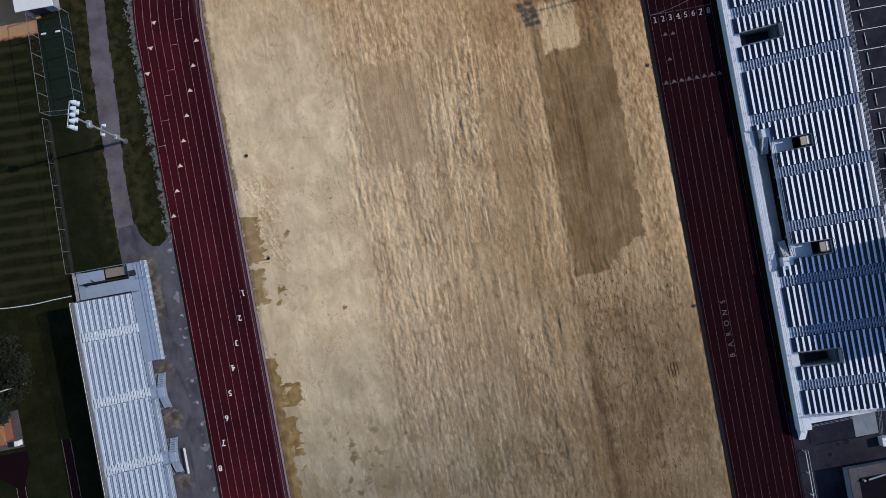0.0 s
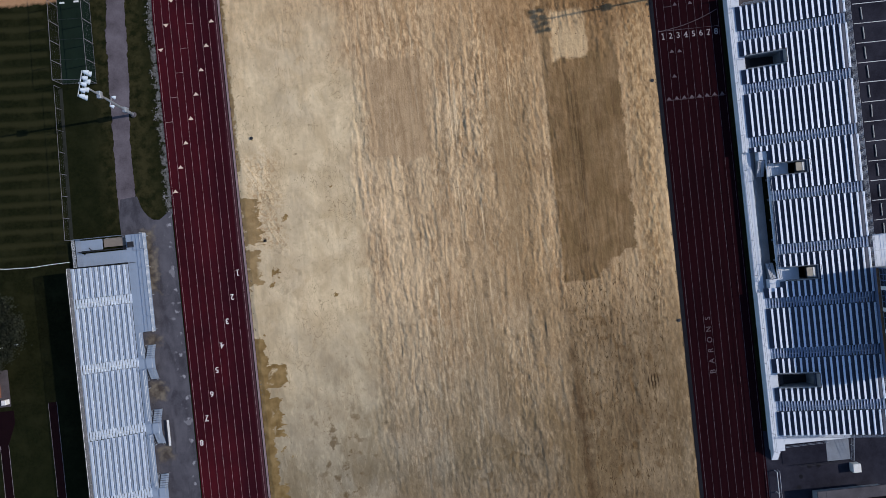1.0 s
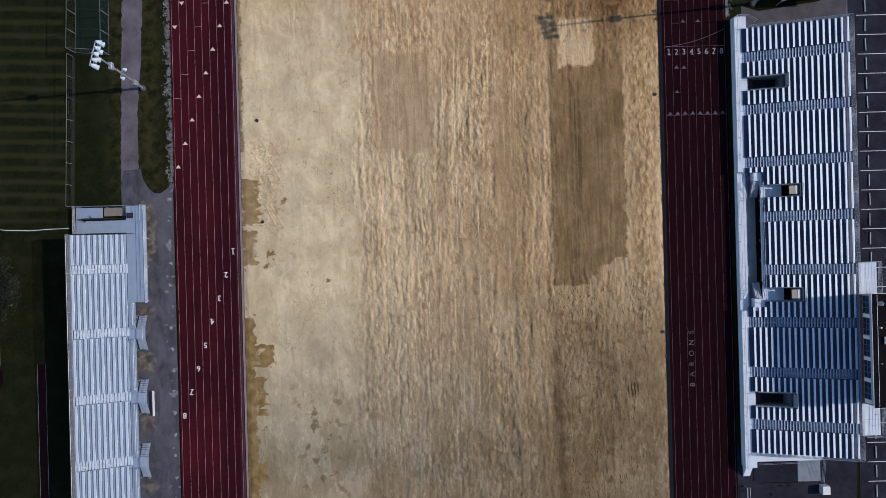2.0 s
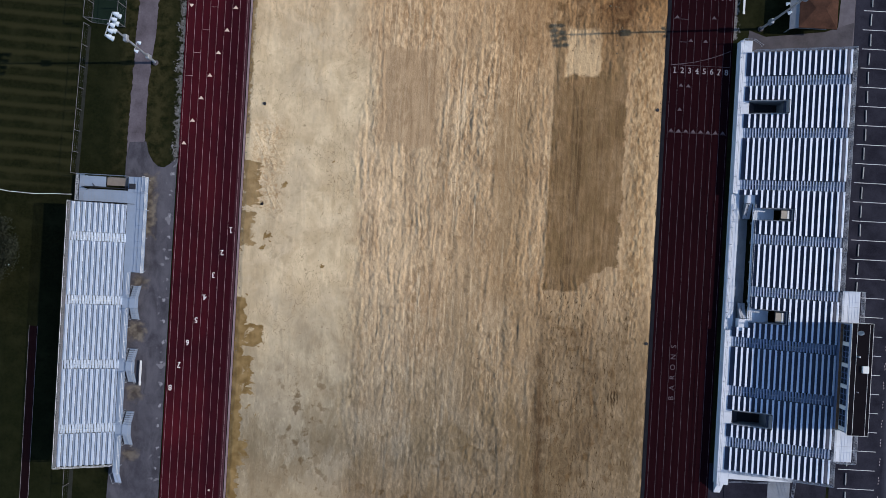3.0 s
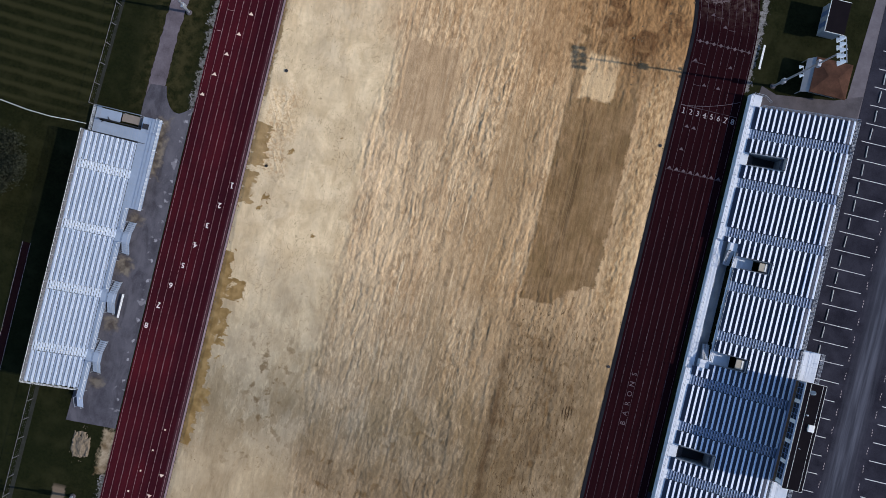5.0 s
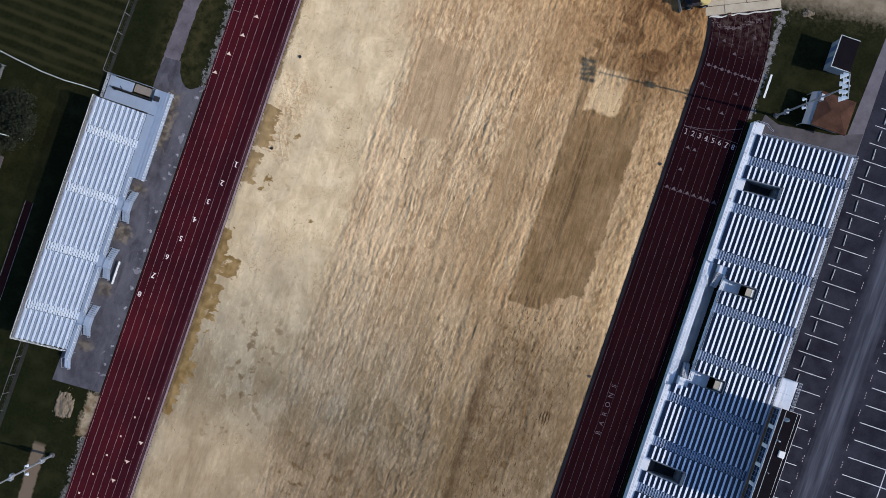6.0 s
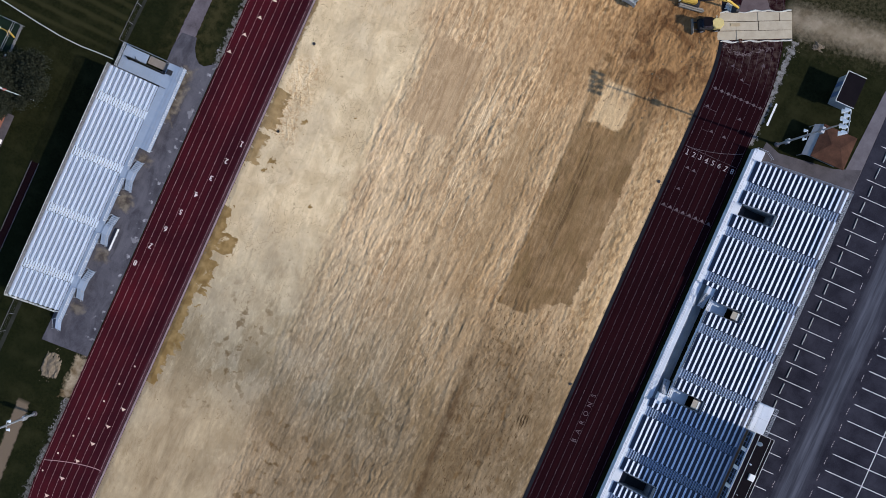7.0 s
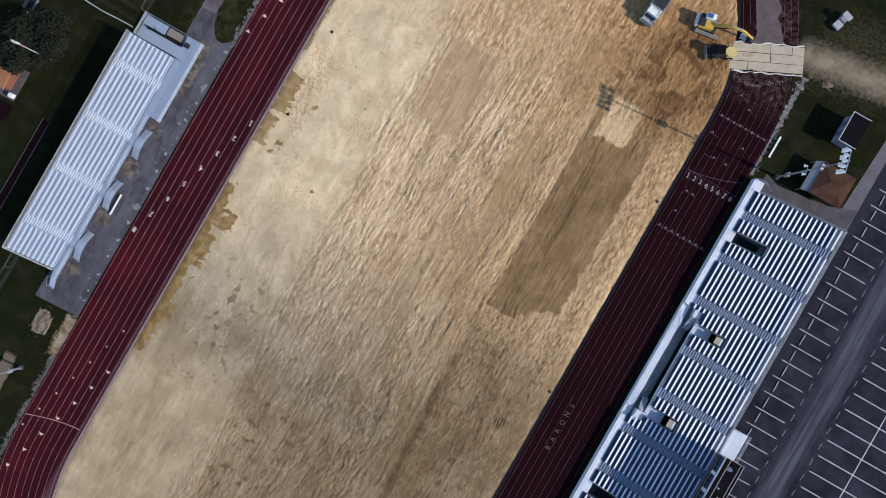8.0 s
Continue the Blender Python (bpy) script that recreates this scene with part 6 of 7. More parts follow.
# white rope line on the grass
pts = [(-54.9, -23.25), (-57.5, -23.3), (-60.3, -23.45), (-63.9, -23.3), (-68.0, -22.8), (-72.8, -22.1), (-84.0, -20.6)]
bm = bmesh.new()
for a, b in zip(pts, pts[1:]):
    tube(bm, (*a, 0.05), (*b, 0.05), 0.055, 6)
tagged(part("white_hose", bm, WHITE), "long white hose lying across the grass", "hose")

# fenced pen by the tree
yard = thing("equipment_pen", -71.8, -26.6, 0.0, "small fenced dark pen with yellow ring and pale edging", "pen")
boxes("pad", [(-76.0, -70.0, -29.0, -24.2, 0.0, 0.05)], TURF, yard)
rail("rail", (-70.75, -29.0, 0.05), (-70.6, -24.2, 0.05), 1.0, yard, STEEL)
rail("rail", (-76.0, -24.2, 0.05), (-69.3, -24.25, 0.05), 1.0, yard, STEEL)
bm = bmesh.new()
for k in range(20):
    t0, t1 = math.radians(20 + 12 * k), math.radians(32 + 12 * k)
    tube(bm, (-71.9 + 1.0 * math.cos(t0), -26.9 + 1.0 * math.sin(t0), 0.3), (-71.9 + 1.0 * math.cos(t1), -26.9 + 1.0 * math.sin(t1), 0.3), 0.05, 6)
part("ring", bm, YELLOW, yard, "yellow pipe ring")
bm = bmesh.new()
tube(bm, (-71.15, -25.8, 0.4), (-69.9, -26.4, 0.4), 0.14, 8)
part("bar", bm, YELLOW, yard, "yellow padded bar")
bm = bmesh.new()
for k in range(16):
    y = -28.7 + 0.28 * k
    j = 0.1 * noise.noise(Vector((k * 0.9, 2, 0)))
    box(bm, -69.95 + j, -69.55 + j, y, y + 0.25, 0.0, 0.12 + 0.5 * abs(j), 0.04)
part("edging", bm, STONE, yard, "pale broken stone edging")
mk = thing("marker_box", -69.8, -29.7, 0.0, "small red and white marker box on grass", "marker")
boxes("body", [(-70.15, -69.5, -30.05, -29.35, 0.0, 0.55)], RED, mk, "", 0.04)
boxes("lid", [(-70.0, -69.6, -29.75, -29.3, 0.55, 0.62)], WHITE, mk, "white lid")
bm = bmesh.new()
bmesh.ops.create_uvsphere(bm, u_segments=12, v_segments=8, radius=0.2, matrix=Matrix.Translation((-72.7, -25.9, 0.25)))
tagged(part("ball", bm, WHITE), "white ball on the dark pen floor", "ball")


# ---- tree ----
def tree(x, y, r, h, seed, label):
    """Tapered trunk, limbs and a crown of many small leaf clumps with gaps."""
    rg = random.Random(seed)
    t = thing("tree", x, y, 0.0, label, "tree", "trees")
    bm = bmesh.new()
    tube(bm, (x, y, 0), (x + 0.1, y, h * 0.42), 0.26, 10, 0.17)
    part("trunk", bm, BARK, t)
    tips = []
    bm = bmesh.new()
    for k in range(13):
        a = k * 2.4 + rg.uniform(-0.3, 0.3)
        rr = r * rg.uniform(0.45, 0.85)
        s = Vector((x + 0.1, y, h * rg.uniform(0.22, 0.42)))
        e = Vector((x + rr * math.cos(a), y + rr * math.sin(a), h * rg.uniform(0.5, 0.9)))
        tube(bm, s, e, 0.09, 6, 0.03)
        tips.append(e)
        for _ in range(4):
            e2 = e + Vector((rg.uniform(-1, 1), rg.uniform(-1, 1), rg.uniform(-0.4, 0.6))) * r * 0.3
            tube(bm, s.lerp(e, rg.uniform(0.5, 0.95)), e2, 0.035, 5, 0.012)
            tips.append(e2)
    part("limbs", bm, BARK, t)
    v, f = [], []
    for _ in range(16000):
        c = rg.choice(tips) + Vector((rg.gauss(0, 1), rg.gauss(0, 1), rg.gauss(0, 0.8))) * r * 0.17
        if c.z < h * 0.2:
            continue
        n = Vector((rg.gauss(0, 1), rg.gauss(0, 1), rg.gauss(0, 1) + 0.6)).normalized()
        u = n.orthogonal().normalized() * rg.uniform(0.12, 0.24)
        w = n.cross(u).normalized() * rg.uniform(0.06, 0.12)
        b = len(v)
        v += [tuple(c - u), tuple(c + w + n * 0.03), tuple(c + u), tuple(c - w + n * 0.03)]
        f.append((b, b + 1, b + 2, b + 3))
    me = bpy.data.meshes.new("crown")
    me.from_pydata(v, [], f)
    ob = hang("crown", me, LEAF, t)
    ob.location = -Vector((x, y, 0))
    return t


tree(-64.2, -31.7, 3.5, 6.0, 5, "dark leafy tree beside the brick hut")
tree(-66.3, -36.2, 2.1, 4.8, 8, "smaller dark leafy tree overhanging the brick hut")
fp = thing("flag_pole", -63.3, -34.0, 0.0, "thin metal flag pole with limp red and white flag", "flag pole")
bm = bmesh.new()
tube(bm, (-63.3, -34.0, 0), (-63.3, -34.0, 11.3), 0.07, 10, 0.04)
part("pole", bm, LAMP_SHELL, fp)
bm = bmesh.new()
bmesh.ops.create_uvsphere(bm, u_segments=10, v_segments=6, radius=0.1, matrix=Matrix.Translation((-63.3, -34.0, 11.35)))
part("finial", bm, STEEL, fp)


def limp_cloth(name, z0, z1, material, label):
    """A hanging strip of cloth with deep folds beside the pole."""
    bm = bmesh.new()
    prev = None
    for k in range(9):
        f = k / 8
        x = -63.36 - 0.5 * f * (0.6 + 0.4 * math.sin(3 * f))
        y = -34.0 + 0.16 * math.sin(f * 9.0)
        row = [bm.verts.new((x - 0.04 * j, y + 0.05 * math.sin(j + f * 4), z1 - (z1 - z0) * j / 6 - 0.5 * f)) for j in range(7)]
        if prev:
            for j in range(6):
                bm.faces.new((prev[j], prev[j + 1], row[j + 1], row[j]))
        prev = row
    bmesh.ops.solidify(bm, geom=bm.faces[:], thickness=0.012)
    return part(name, bm, material, fp, label)


limp_cloth("flag", 8.4, 11.1, WHITE, "white part of a limp flag")
limp_cloth("flag_stripe", 7.2, 8.4, RED, "red part of a limp flag")

# ---- rubble along the track verge, soil heaps, clods ----
def rubble(name, n, place, smin, smax, material, label, cat, seed, z=0.02):
    rg = random.Random(seed)
    shape = bmesh.new()
    bmesh.ops.create_icosphere(shape, subdivisions=1, radius=1.0)
    base_v = [tuple(q.co) for q in shape.verts]
    base_f = [[w.index for w in fc.verts] for fc in shape.faces]
    shape.free()
    v, f = [], []
    for _ in range(n):
        x, y = place(rg)
        s = rg.uniform(smin, smax)
        sx, sy, sz = s * rg.uniform(0.7, 1.4), s * rg.uniform(0.7, 1.4), s * rg.uniform(0.35, 0.7)
        b = len(v)
        for p in base_v:
            j = rg.uniform(0.75, 1.2)
            v.append((x + p[0] * sx * j, y + p[1] * sy * j, z + sz * 0.4 + p[2] * sz * j))
        f += [[b + q for q in fc] for fc in base_f]
    me = bpy.data.meshes.new(name)
    me.from_pydata(v, [], f)
    return tagged(hang(name, me, material), label, cat, kind="stuff")


def clumped(x0, x1, y0, y1, n, seed, sp=0.5):
    rg = random.Random(seed)
    cs = [(rg.uniform(x0, x1), rg.uniform(y0, y1)) for _ in range(n)]
    def pick(r):
        c = r.choice(cs)
        return c[0] + r.gauss(0, sp * 0.7), c[1] + r.gauss(0, sp * 1.6)
    return pick


rubble("rubble", 330, clumped(-40.7, -40.0, -17, 40, 34, 1, 0.24), 0.03, 0.12, STONE, "pale broken rubble along the outer track edge", "rubble", 11)
rubble("rubble", 220, clumped(-40.7, -40.0, -120, -74, 22, 2, 0.24), 0.03, 0.12, STONE, "pale broken rubble along the outer track edge", "rubble", 12)
rubble("rubble", 60, clumped(39.8, 40.3, 5, 21, 11, 3, 0.16), 0.04, 0.11, STONE, "pale broken rubble along the outer track edge", "rubble", 13)
rubble("clods", 260, clumped(21.8, 29.0, 4, 17.5, 22, 4, 0.7), 0.03, 0.15, CLOD, "loose brown dirt clods on churned soil", "soil clods", 14, 0.12)
rubble("clods", 350, clumped(-12, 29.0, -80, 4, 60, 5, 1.2), 0.03, 0.09, CLOD, "scattered small clods on graded dirt", "soil clods", 15, 0.12)
rubble("clods", 120, clumped(-29.5, -16, -70, 5, 60, 6, 0.8), 0.02, 0.08, CLOD, "scattered small clods on pale sand", "soil clods", 16, 0.12)


rubble("clods", 520, lambda r: (29.95 - abs(r.gauss(0, 0.22)), r.uniform(-86, 9)), 0.03, 0.13, CLOD, "dark crumbled soil along the black kerb", "soil clods", 17, 0.06)
rubble("clods", 260, lambda r: (-29.95 + abs(r.gauss(0, 0.25)), r.uniform(-86, 12)), 0.03, 0.10, SAND, "pale crumbled soil along the pink kerb", "soil clods", 18, 0.06)


def heap(x, y, rx, ry, h, seed, material, label):
    bm = bmesh.new()
    bmesh.ops.create_grid(bm, x_segments=36, y_segments=36, size=1.0)
    for q in bm.verts:
        u, w = q.co.x, q.co.y
        d = math.hypot(u, w) * (1 + 0.75 * noise.noise(Vector((u * 1.8 + seed, w * 1.8, 0))) + 0.3 * noise.noise(Vector((u * 6 + seed, w * 6, 1))))
        z = h * max(0.0, 1 - d) ** 0.8 * (1 + 0.5 * noise.noise(Vector((u * 3 + seed, w * 3, 3))) + 0.15 * noise.noise(Vector((u * 9 + seed, w * 9, 7)))) - 0.05 * max(0, d - 0.9) * 8
        q.co = Vector((x + u * rx, y + w * ry, max(z, -0.2)))
    bmesh.ops.delete(bm, geom=[q for q in bm.verts if q.co.z < -0.03], context='VERTS')
    return tagged(part("sand_mound", bm, material), label, "heap")


heap(-44.3, -70.1, 1.4, 2.0, 0.42, 3, SAND, "small pale sand heap on dark grass")
rubble("clods", 90, clumped(-45.3, -43.2, -71.8, -68.2, 12, 31, 0.4), 0.03, 0.09, SAND, "crumbled sand round the heap", "soil clods", 32, 0.0)
heap(43.3, 22.6, 0.9, 0.7, 0.35, 8, SAND, "small pale sand heap beside the haul road")

# ---- timber mats over the track ----
mats = thing("access_mat", 33.6, 21.0, 0.06, "pale timber access mats laid across the running track", "access mat")
du, dv = Vector((0.905, 0.425, 0)), Vector((-0.425, 0.905, 0))
o = Vector((29.7, 17.4, 0.0))
rg = random.Random(9)


def mat_quad(u0, u1, v0, v1, z0, z1):
    return [tuple((o + du * u + dv * v).to_2d()) for u, v in ((u0, v0), (u1, v0), (u1, v1), (u0, v1))], z0, z1


for u0, u1 in ((-1.0, 2.0), (2.04, 5.3), (5.36, 8.55), (8.62, 10.5)):
    for j in range(3):
        a0, a1 = u0 + rg.uniform(-0.15, 0.02), u1 - rg.uniform(0.0, 0.06)
        v0 = 0.25 + j * 1.40
        ol, z0, z1 = mat_quad(a0, a1, v0 + rg.uniform(0, 0.04), v0 + 1.36 - rg.uniform(0, 0.05), 0.07, 0.17 + rg.uniform(0, 0.07))
        slab("mat_board", ol, z0, z1, TIMBER, mats)
ol, z0, z1 = mat_quad(2.2, 2.75, -0.25, 0.35, 0.2, 0.262)
slab("loose_board", ol, z0, z1, SHINGLE, mats, "small dark loose board")
ol, z0, z1 = mat_quad(1.0, 2.5, 2.3, 2.75, 0.2, 0.275)
slab("loose_board", ol, z0, z1, PLY, mats, "thin loose board")
for v in (0.0, 4.55):
    bm = bmesh.new()
    pts_a = []
    for k in range(25):
        u = -0.6 + k * 0.46
        pts_a.append((u, v + 0.3 * noise.noise(Vector((k * 0.35, v, 0))), 0.08 + 0.12 * abs(noise.noise(Vector((k * 0.8, v, 5))))))
    prev = None
    for u, vv, z in pts_a:
        wv = 0.09 + 0.2 * abs(noise.noise(Vector((u * 1.7, vv, 9))))
        a = o + du * u + dv * (vv - wv)
        b = o + du * u + dv * (vv + wv)
        c = (a + b) / 2
        row = [bm.verts.new((a.x, a.y, 0.075)), bm.verts.new((c.x, c.y, 0.16 + z)), bm.verts.new((b.x, b.y, 0.08))]
        if prev:
            bm.faces.new((prev[0], row[0], row[1], prev[1]))
            bm.faces.new((prev[1], row[1], row[2], prev[2]))
        prev = row
    part("sheeting", bm, SHEET, mats, "crumpled white ground sheeting")
rubble("clods", 45, clumped(38.5, 41.0, 19.5, 27.5, 10, 21, 0.5), 0.02, 0.08, SAND, "pale crumbled soil at the end of the mats", "soil clods", 22, 0.05)


# soil dragged over the lanes before the mats, and a crumpled sheet beside them
bm = bmesh.new()
rg = random.Random(41)
for k in range(170):
    f = rg.random()
    x = 29.8 + 7.2 * f + rg.gauss(0, 0.18)
    y = 17.1 - 2.6 * math.sin(math.pi * min(1.0, f * 1.15)) * 0.55 + 2.3 * f + rg.gauss(0, 0.22)
    r = rg.uniform(0.03, 0.17)
    n = 7
    prism(bm, [(x + r * rg.uniform(0.6, 1.3) * math.cos(2 * math.pi * q / n), y + 0.6 * r * rg.uniform(0.6, 1.3) * math.sin(2 * math.pi * q / n)) for q in range(n)], 0.06, 0.066 + 0.01 * rg.random())
tagged(part("soil_smear", bm, GREY_SOIL), "thin pinkish soil dragged across the running lanes", "soil layer", kind="stuff")
bm = bmesh.new()
bmesh.ops.create_grid(bm, x_segments=14, y_segments=14, size=0.75)
for q in bm.verts:
    u, v = q.co.x, q.co.y
    k = 1 - 0.35 * abs(noise.noise(Vector((u * 2, v * 2, 6))))
    q.co = Vector((28.35 + u * k, 22.55 + v * k * 0.8, 0.12 + 0.42 * abs(noise.noise(Vector((u * 2.4, v * 2.4, 2)))) + 0.12 * abs(noise.noise(Vector((u * 6, v * 6, 4))))))
bmesh.ops.solidify(bm, geom=bm.faces[:], thickness=0.01)
tagged(part("crumpled_sheet", bm, SHEET), "crumpled white sheeting on churned soil", "sheeting")

# grey trampled soil over the lanes beyond the mats
bm = bmesh.new()
inner, outer = [], []
for k in range(60):
    t = math.radians(21.0 + k * 0.42)
    j1 = 0.35 * noise.noise(Vector((k * 0.21, 1.0, 0.0))) + 0.15 * noise.noise(Vector((k * 0.8, 5.0, 0.0)))
    j2 = 0.5 * noise.noise(Vector((k * 0.17, 8.0, 0.0))) + 0.15 * noise.noise(Vector((k * 0.7, 3.0, 0.0)))
    r0 = 32.9 + j1 - max(0.0, 1.6 - k * 0.22)
    r1 = 36.6 + j2 + max(0.0, 1.4 - k * 0.09)
    inner.append((r0 * math.cos(t), 9.8 + r0 * math.sin(t)))
    outer.append((r1 * math.cos(t), 9.8 + r1 * math.sin(t)))
prism(bm, outer + inner[::-1], 0.06, 0.078)
tagged(part("soil_layer", bm, GREY_SOIL), "thin grey trampled soil over the running lanes", "soil layer", kind="stuff")


# ---- machines ----
def wheel(parent, c, r, w, axis):
    bm = bmesh.new()
    a = Vector(axis).normalized()
    tube(bm, Vector(c) - a * w / 2, Vector(c) + a * w / 2, r, 18)
    t = part("wheel", bm, RUBBER, parent)
    bm = bmesh.new()
    tube(bm, Vector(c) - a * (w / 2 + 0.02), Vector(c) + a * (w / 2 + 0.02), r * 0.5, 12)
    part("rim", bm, STEEL, t)
    return t


def build_rot(origin, ang):
    """Local to world for a machine: u forward, v to its left."""
    f = Vector((math.cos(ang), math.sin(ang), 0))
    s = Vector((-math.sin(ang), math.cos(ang), 0))
    def w(u, v, z):
        return Vector(origin) + f * u + s * v + Vector((0, 0, z))
    return w


def obox(name, w, u0, u1, v0, v1, z0, z1, material, parent, label="", bevel=0.04, taper=0.0):
    bm = bmesh.new()
    r = box(bm, 0, 1, 0, 1, 0, 1)
    for q in bm.verts:
        k = taper * q.co.z
        u = u0 + (u1 - u0) * (q.co.x * (1 - 2 * k) + k)
        v = v0 + (v1 - v0) * (q.co.y * (1 - 2 * k) + k)
        q.co = w(u, v, z0 + (z1 - z0) * q.co.z)
    if bevel:
        bmesh.ops.bevel(bm, geom=bm.edges[:], offset=bevel, segments=2, affect='EDGES')
    return part(name, bm, material, parent, label)


G0 = 0.10
# excavator
ex_m = thing("excavator", 22.3, 20.9, G0, "small yellow tracked excavator with white cab on churned dirt", "excavator")
w = build_rot((22.2, 21.2, G0), math.radians(12))
wt = build_rot((22.6, 20.9, G0), math.radians(8))
for v in (-1.0, 1.0):
    obox("track_belt", wt, -1.9, 2.2, v - 0.30, v + 0.30, 0.0, 0.8, WORN_STEEL, ex_m, "dusty grey track belt", 0.2)
obox("undercarriage", wt, -1.0, 1.2, -0.8, 0.8, 0.3, 0.95, DARK_STEEL, ex_m, "", 0.08)
obox("house", w, -1.5, 0.9, -1.1, 1.1, 0.95, 1.85, YELLOW, ex_m, "", 0.14)
obox("engine_cover", w, -1.45, -0.5, -0.95, 0.95, 1.85, 2.05, DARK_STEEL, ex_m, "", 0.08)
cabx = obox("cab", w, -0.85, 0.75, 0.15, 1.15, 0.95, 2.75, WHITE, ex_m, "white cab", 0.10, 0.04)
obox("cab_window", w, -0.70, 0.15, 0.28, 1.02, 2.74, 2.79, BLUE_GLASS, cabx, "blue roof glass", 0.02)
obox("cab_window", w, 0.70, 0.75, 0.25, 1.05, 1.5, 2.5, BLUE_GLASS, cabx, "", 0.0)
obox("counterweight", w, -2.0, -1.45, -1.1, 1.1, 0.9, 1.75, WHITE, ex_m, "pale counterweight", 0.2)


def beam(name, pts, wd, hs, material, parent, label=""):
    """A box beam bent through points in one upright plane."""
    bm = bmesh.new()
    side = w(0, wd / 2, 0) - w(0, 0, 0)
    prev = None
    for p, h in zip(pts, hs):
        p = Vector(p)
        ring = [bm.verts.new(p + side * a + Vector((0, 0, b * h / 2))) for a, b in ((-1, -1), (1, -1), (1, 1), (-1, 1))]
        if prev:
            for i in range(4):
                bm.faces.new((prev[i], prev[(i + 1) % 4], ring[(i + 1) % 4], ring[i]))
        else:
            bm.faces.new(ring[::-1])
        prev = ring
    bm.faces.new(prev)
    bmesh.ops.recalc_face_normals(bm, faces=bm.faces[:])
    bmesh.ops.bevel(bm, geom=bm.edges[:], offset=0.03, segments=1, affect='EDGES')
    return part(name, bm, material, parent, label)


beam("boom", [w(0.7, -0.25, 1.5), w(2.4, -0.25, 3.0), w(3.4, -0.25, 3.35), w(5.2, -0.25, 3.1)], 0.36, (0.55, 0.65, 0.6, 0.3), YELLOW, ex_m)
beam("stick", [w(4.6, -0.25, 3.4), w(5.4, -0.25, 2.9), w(7.3, -0.25, 1.3)], 0.30, (0.3, 0.45, 0.28), YELLOW, ex_m)
for v in (-0.48, -0.02):
    tubes("ram", [(w(1.0, v, 1.4), w(2.9, v, 2.9), 0.07)], DARK_STEEL, ex_m)
tubes("ram", [(w(3.0, -0.25, 3.75), w(4.7, -0.25, 3.7), 0.07)], STEEL, ex_m)
bm = bmesh.new()
prev = None
for v in (-0.75, 0.25):
    ring_b = [bm.verts.new(w(u, v, z)) for u, z in ((7.0, 1.35), (7.5, 1.2), (7.55, 0.6), (7.15, 0.2), (6.6, 0.15), (6.9, 0.45), (7.15, 0.75), (7.05, 1.1))]
    if prev:
        for i in range(8):
            bm.faces.new((prev[i], prev[(i + 1) % 8], ring_b[(i + 1) % 8], ring_b[i]))
    bm.faces.new(ring_b if prev else ring_b[::-1])
    prev = ring_b
bmesh.ops.recalc_face_normals(bm, faces=bm.faces[:])
part("bucket", bm, DARK_STEEL, ex_m)
# compactor with yellow hood
ld = thing("soil_compactor", 26.2, 18.4, G0, "small black compactor with pale yellow hood at the mats", "compactor")
w = build_rot((26.2, 18.4, G0), math.radians(27))
obox("body", w, -1.5, 0.9, -0.7, 0.7, 0.55, 1.5, DARK_STEEL, ld, "", 0.1)
bm = bmesh.new()
low, high = [], []
for k in range(8):
    t = math.radians(22.5 + 45 * k)
    low.append(bm.verts.new(w(1.3 + 1.12 * math.cos(t), 0.92 * math.sin(t), 0.75)))
    high.append(bm.verts.new(w(1.3 + 0.98 * math.cos(t), 0.80 * math.sin(t), 1.75)))
for k in range(8):
    bm.faces.new((low[k], low[(k + 1) % 8], high[(k + 1) % 8], high[k]))
bm.faces.new(high)
bm.faces.new(low[::-1])
bmesh.ops.bevel(bm, geom=bm.edges[:], offset=0.06, segments=2, affect='EDGES')
part("hood", bm, PALE_YELLOW, ld, "pale yellow eight-sided hood")
obox("cab", w, -1.1, 0.2, -0.62, 0.62, 1.45, 2.5, GLASS, ld, "dark cab", 0.08, 0.06)
obox("cab_roof", w, -1.15, 0.2, -0.66, 0.66, 2.5, 2.6, BLACK_ROOF, ld)
obox("blade", w, -2.35, -2.15, -1.2, 1.2, 0.1, 0.9, WORN_STEEL, ld, "pale worn blade edge", 0.05, 0.05)
for v in (-0.55, 0.55):
    tubes("push_arm", [(w(-2.2, v, 0.6), w(-0.9, v, 0.7), 0.09)], DARK_STEEL, ld)
ax = w(0, 1, 0) - w(0, 0, 0)
for u in (-0.9, 1.4):
    for v in (-0.78, 0.78):
        wheel(ld, w(u, v, 0.55), 0.55, 0.36, ax)
# dump truck
tr = thing("dump_truck", 14.0, 19.0, G0, "dump truck with pale cab and dark grey bed", "truck")
w = build_rot((14.2, 19.6, G0), math.radians(-97))
obox("bed", w, -3.6, 0.7, -1.1, 1.1, 1.1, 2.2, GREY_WALL, tr, "grey dump bed", 0.06, -0.03)
obox("load", w, -3.35, 0.45, -0.95, 0.95, 2.0, 2.24, DARK_STEEL, tr, "dark bed floor", 0.05)
obox("chassis", w, -3.5, 3.0, -0.5, 0.5, 0.6, 1.05, DARK_STEEL, tr)
cb = obox("cab", w, 0.95, 2.1, -0.95, 0.95, 0.8, 2.5, WHITE, tr, "white cab", 0.12, 0.03)
obox("windscreen", w, 2.05, 2.5, -0.78, 0.78, 1.6, 1.9, GLASS, cb, "dark sloping windscreen", 0.03)
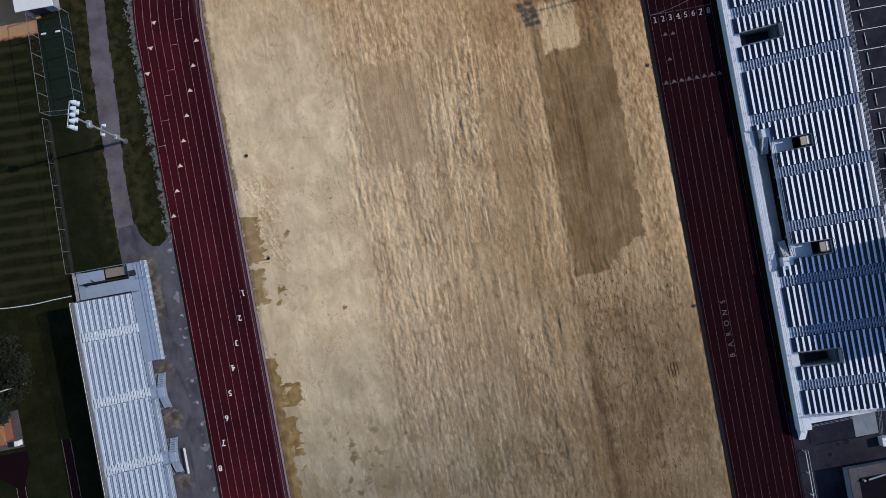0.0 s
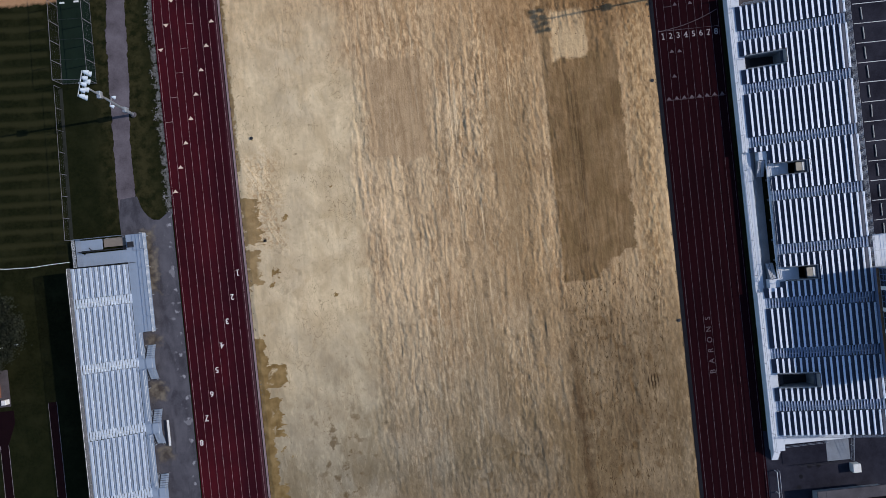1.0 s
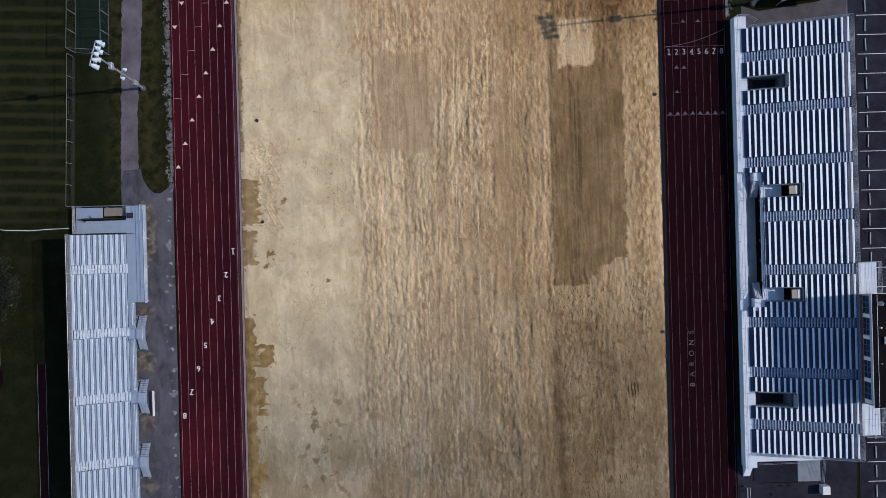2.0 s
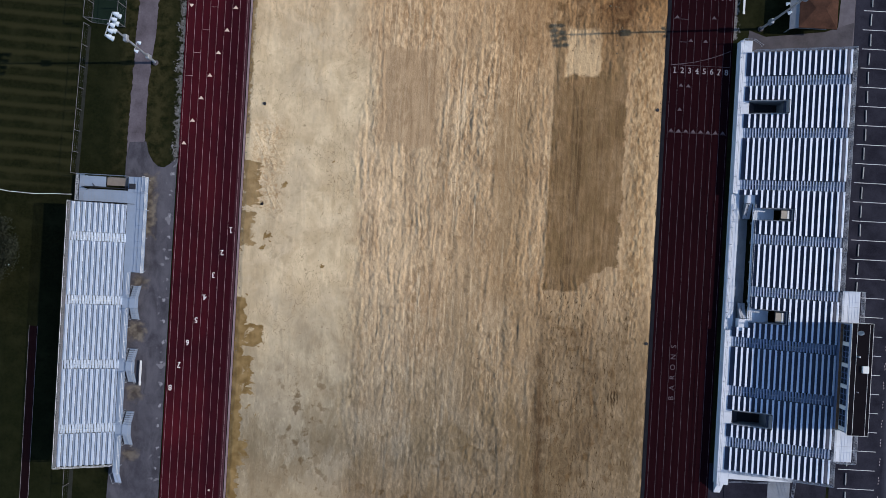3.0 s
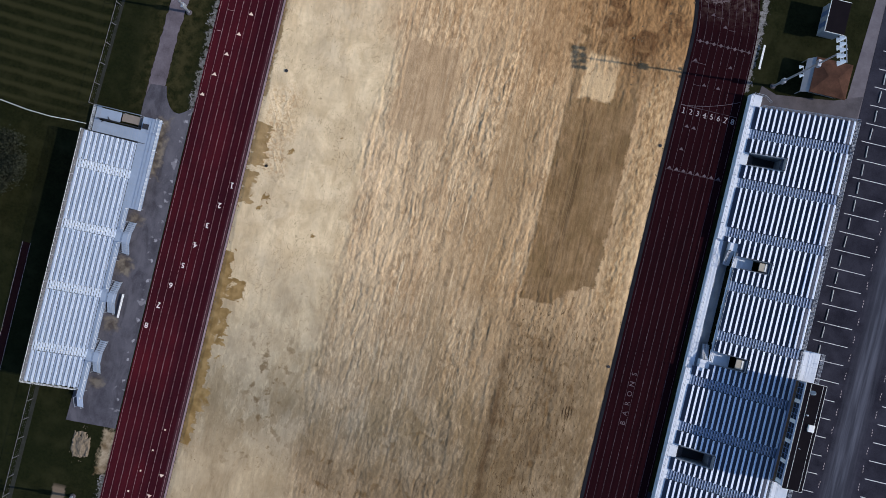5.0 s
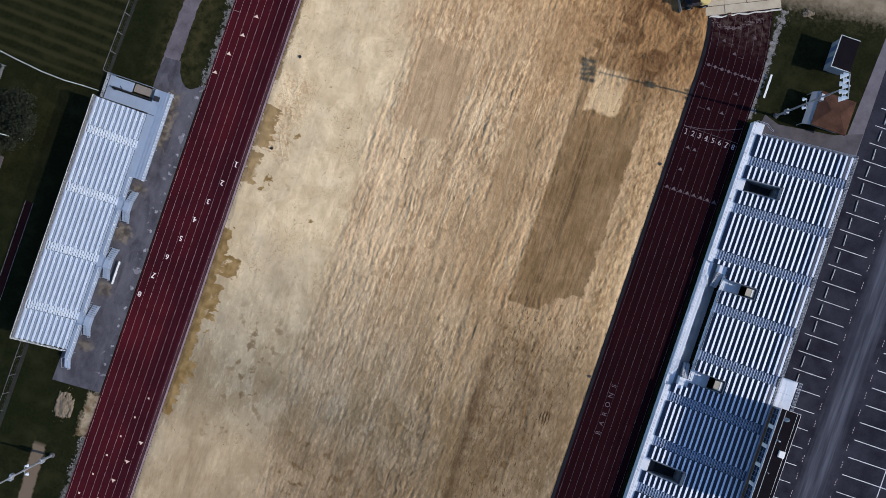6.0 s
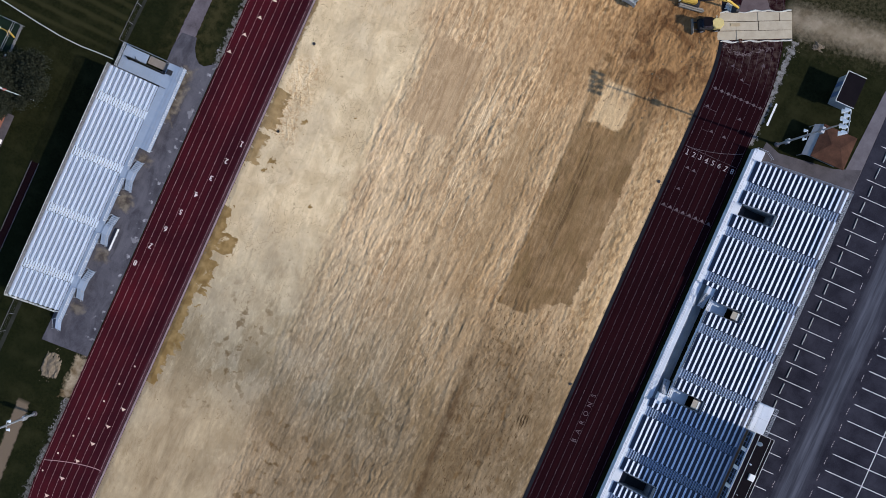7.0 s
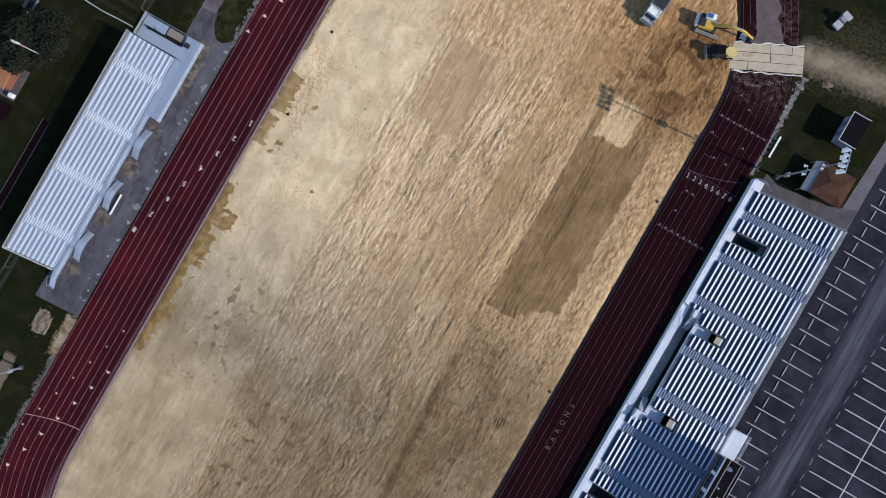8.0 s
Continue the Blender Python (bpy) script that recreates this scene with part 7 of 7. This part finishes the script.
obox("hood", w, 2.1, 3.1, -0.9, 0.9, 0.7, 1.62, PALE_PLASTIC, tr, "pale cream hood", 0.15)
ax = w(0, 1, 0) - w(0, 0, 0)
for u in (-2.6, -1.5, 2.4):
    for v in (-0.9, 0.9):
        wheel(tr, w(u, v, 0.5), 0.5, 0.35, ax)
# utility cart on the grass
ct = thing("utility_cart", 40.0, 32.0, 0.0, "small white utility cart parked on grass", "cart")
w = build_rot((40.0, 32.0, 0.0), math.radians(72))
obox("bed", w, -1.5, -0.2, -0.75, 0.55, 0.5, 0.9, PALE_PLASTIC, ct, "", 0.05)
obox("body", w, 0.0, 1.4, -0.65, 0.65, 0.45, 0.9, GREY_WALL, ct, "", 0.08)
obox("canopy", w, 0.15, 1.1, -0.75, 0.75, 1.75, 1.82, PALE_PLASTIC, ct, "", 0.02)
for u in (0.25, 1.0):
    for v in (-0.55, 0.55):
        tubes("canopy_post", [(w(u, v, 0.85), w(u, v, 1.76), 0.03)], DARK_STEEL, ct)
ax = w(0, 1, 0) - w(0, 0, 0)
for u in (-1.1, 1.0):
    for v in (-0.65, 0.65):
        wheel(ct, w(u, v, 0.3), 0.3, 0.22, ax)
# dark rock half buried in the clay by the west kerb
bm = bmesh.new()
bmesh.ops.create_icosphere(bm, subdivisions=2, radius=1.0)
for q in bm.verts:
    k = 0.8 + 0.5 * noise.noise(q.co * 1.7)
    q.co = Vector((-27.15 + q.co.x * 0.34 * k, -23.1 + q.co.y * 0.26 * k, 0.16 + q.co.z * 0.16 * k))
tagged(part("rock", bm, RUBBER), "dark broken rock half buried in ochre clay", "rock")
# drain lids and marker on the infield
for x, y in ((-27.6, -8.55), (29.3, -6.3), (29.55, -40.2)):
    bm = bmesh.new()
    bmesh.ops.create_cone(bm, cap_ends=True, segments=14, radius1=0.26, radius2=0.22, depth=0.25, matrix=Matrix.Translation((x, y, 0.17)))
    tagged(part("drain_lid", bm, DARK_STEEL), "small dark drain lid in bare dirt", "drain lid", "drain lids")
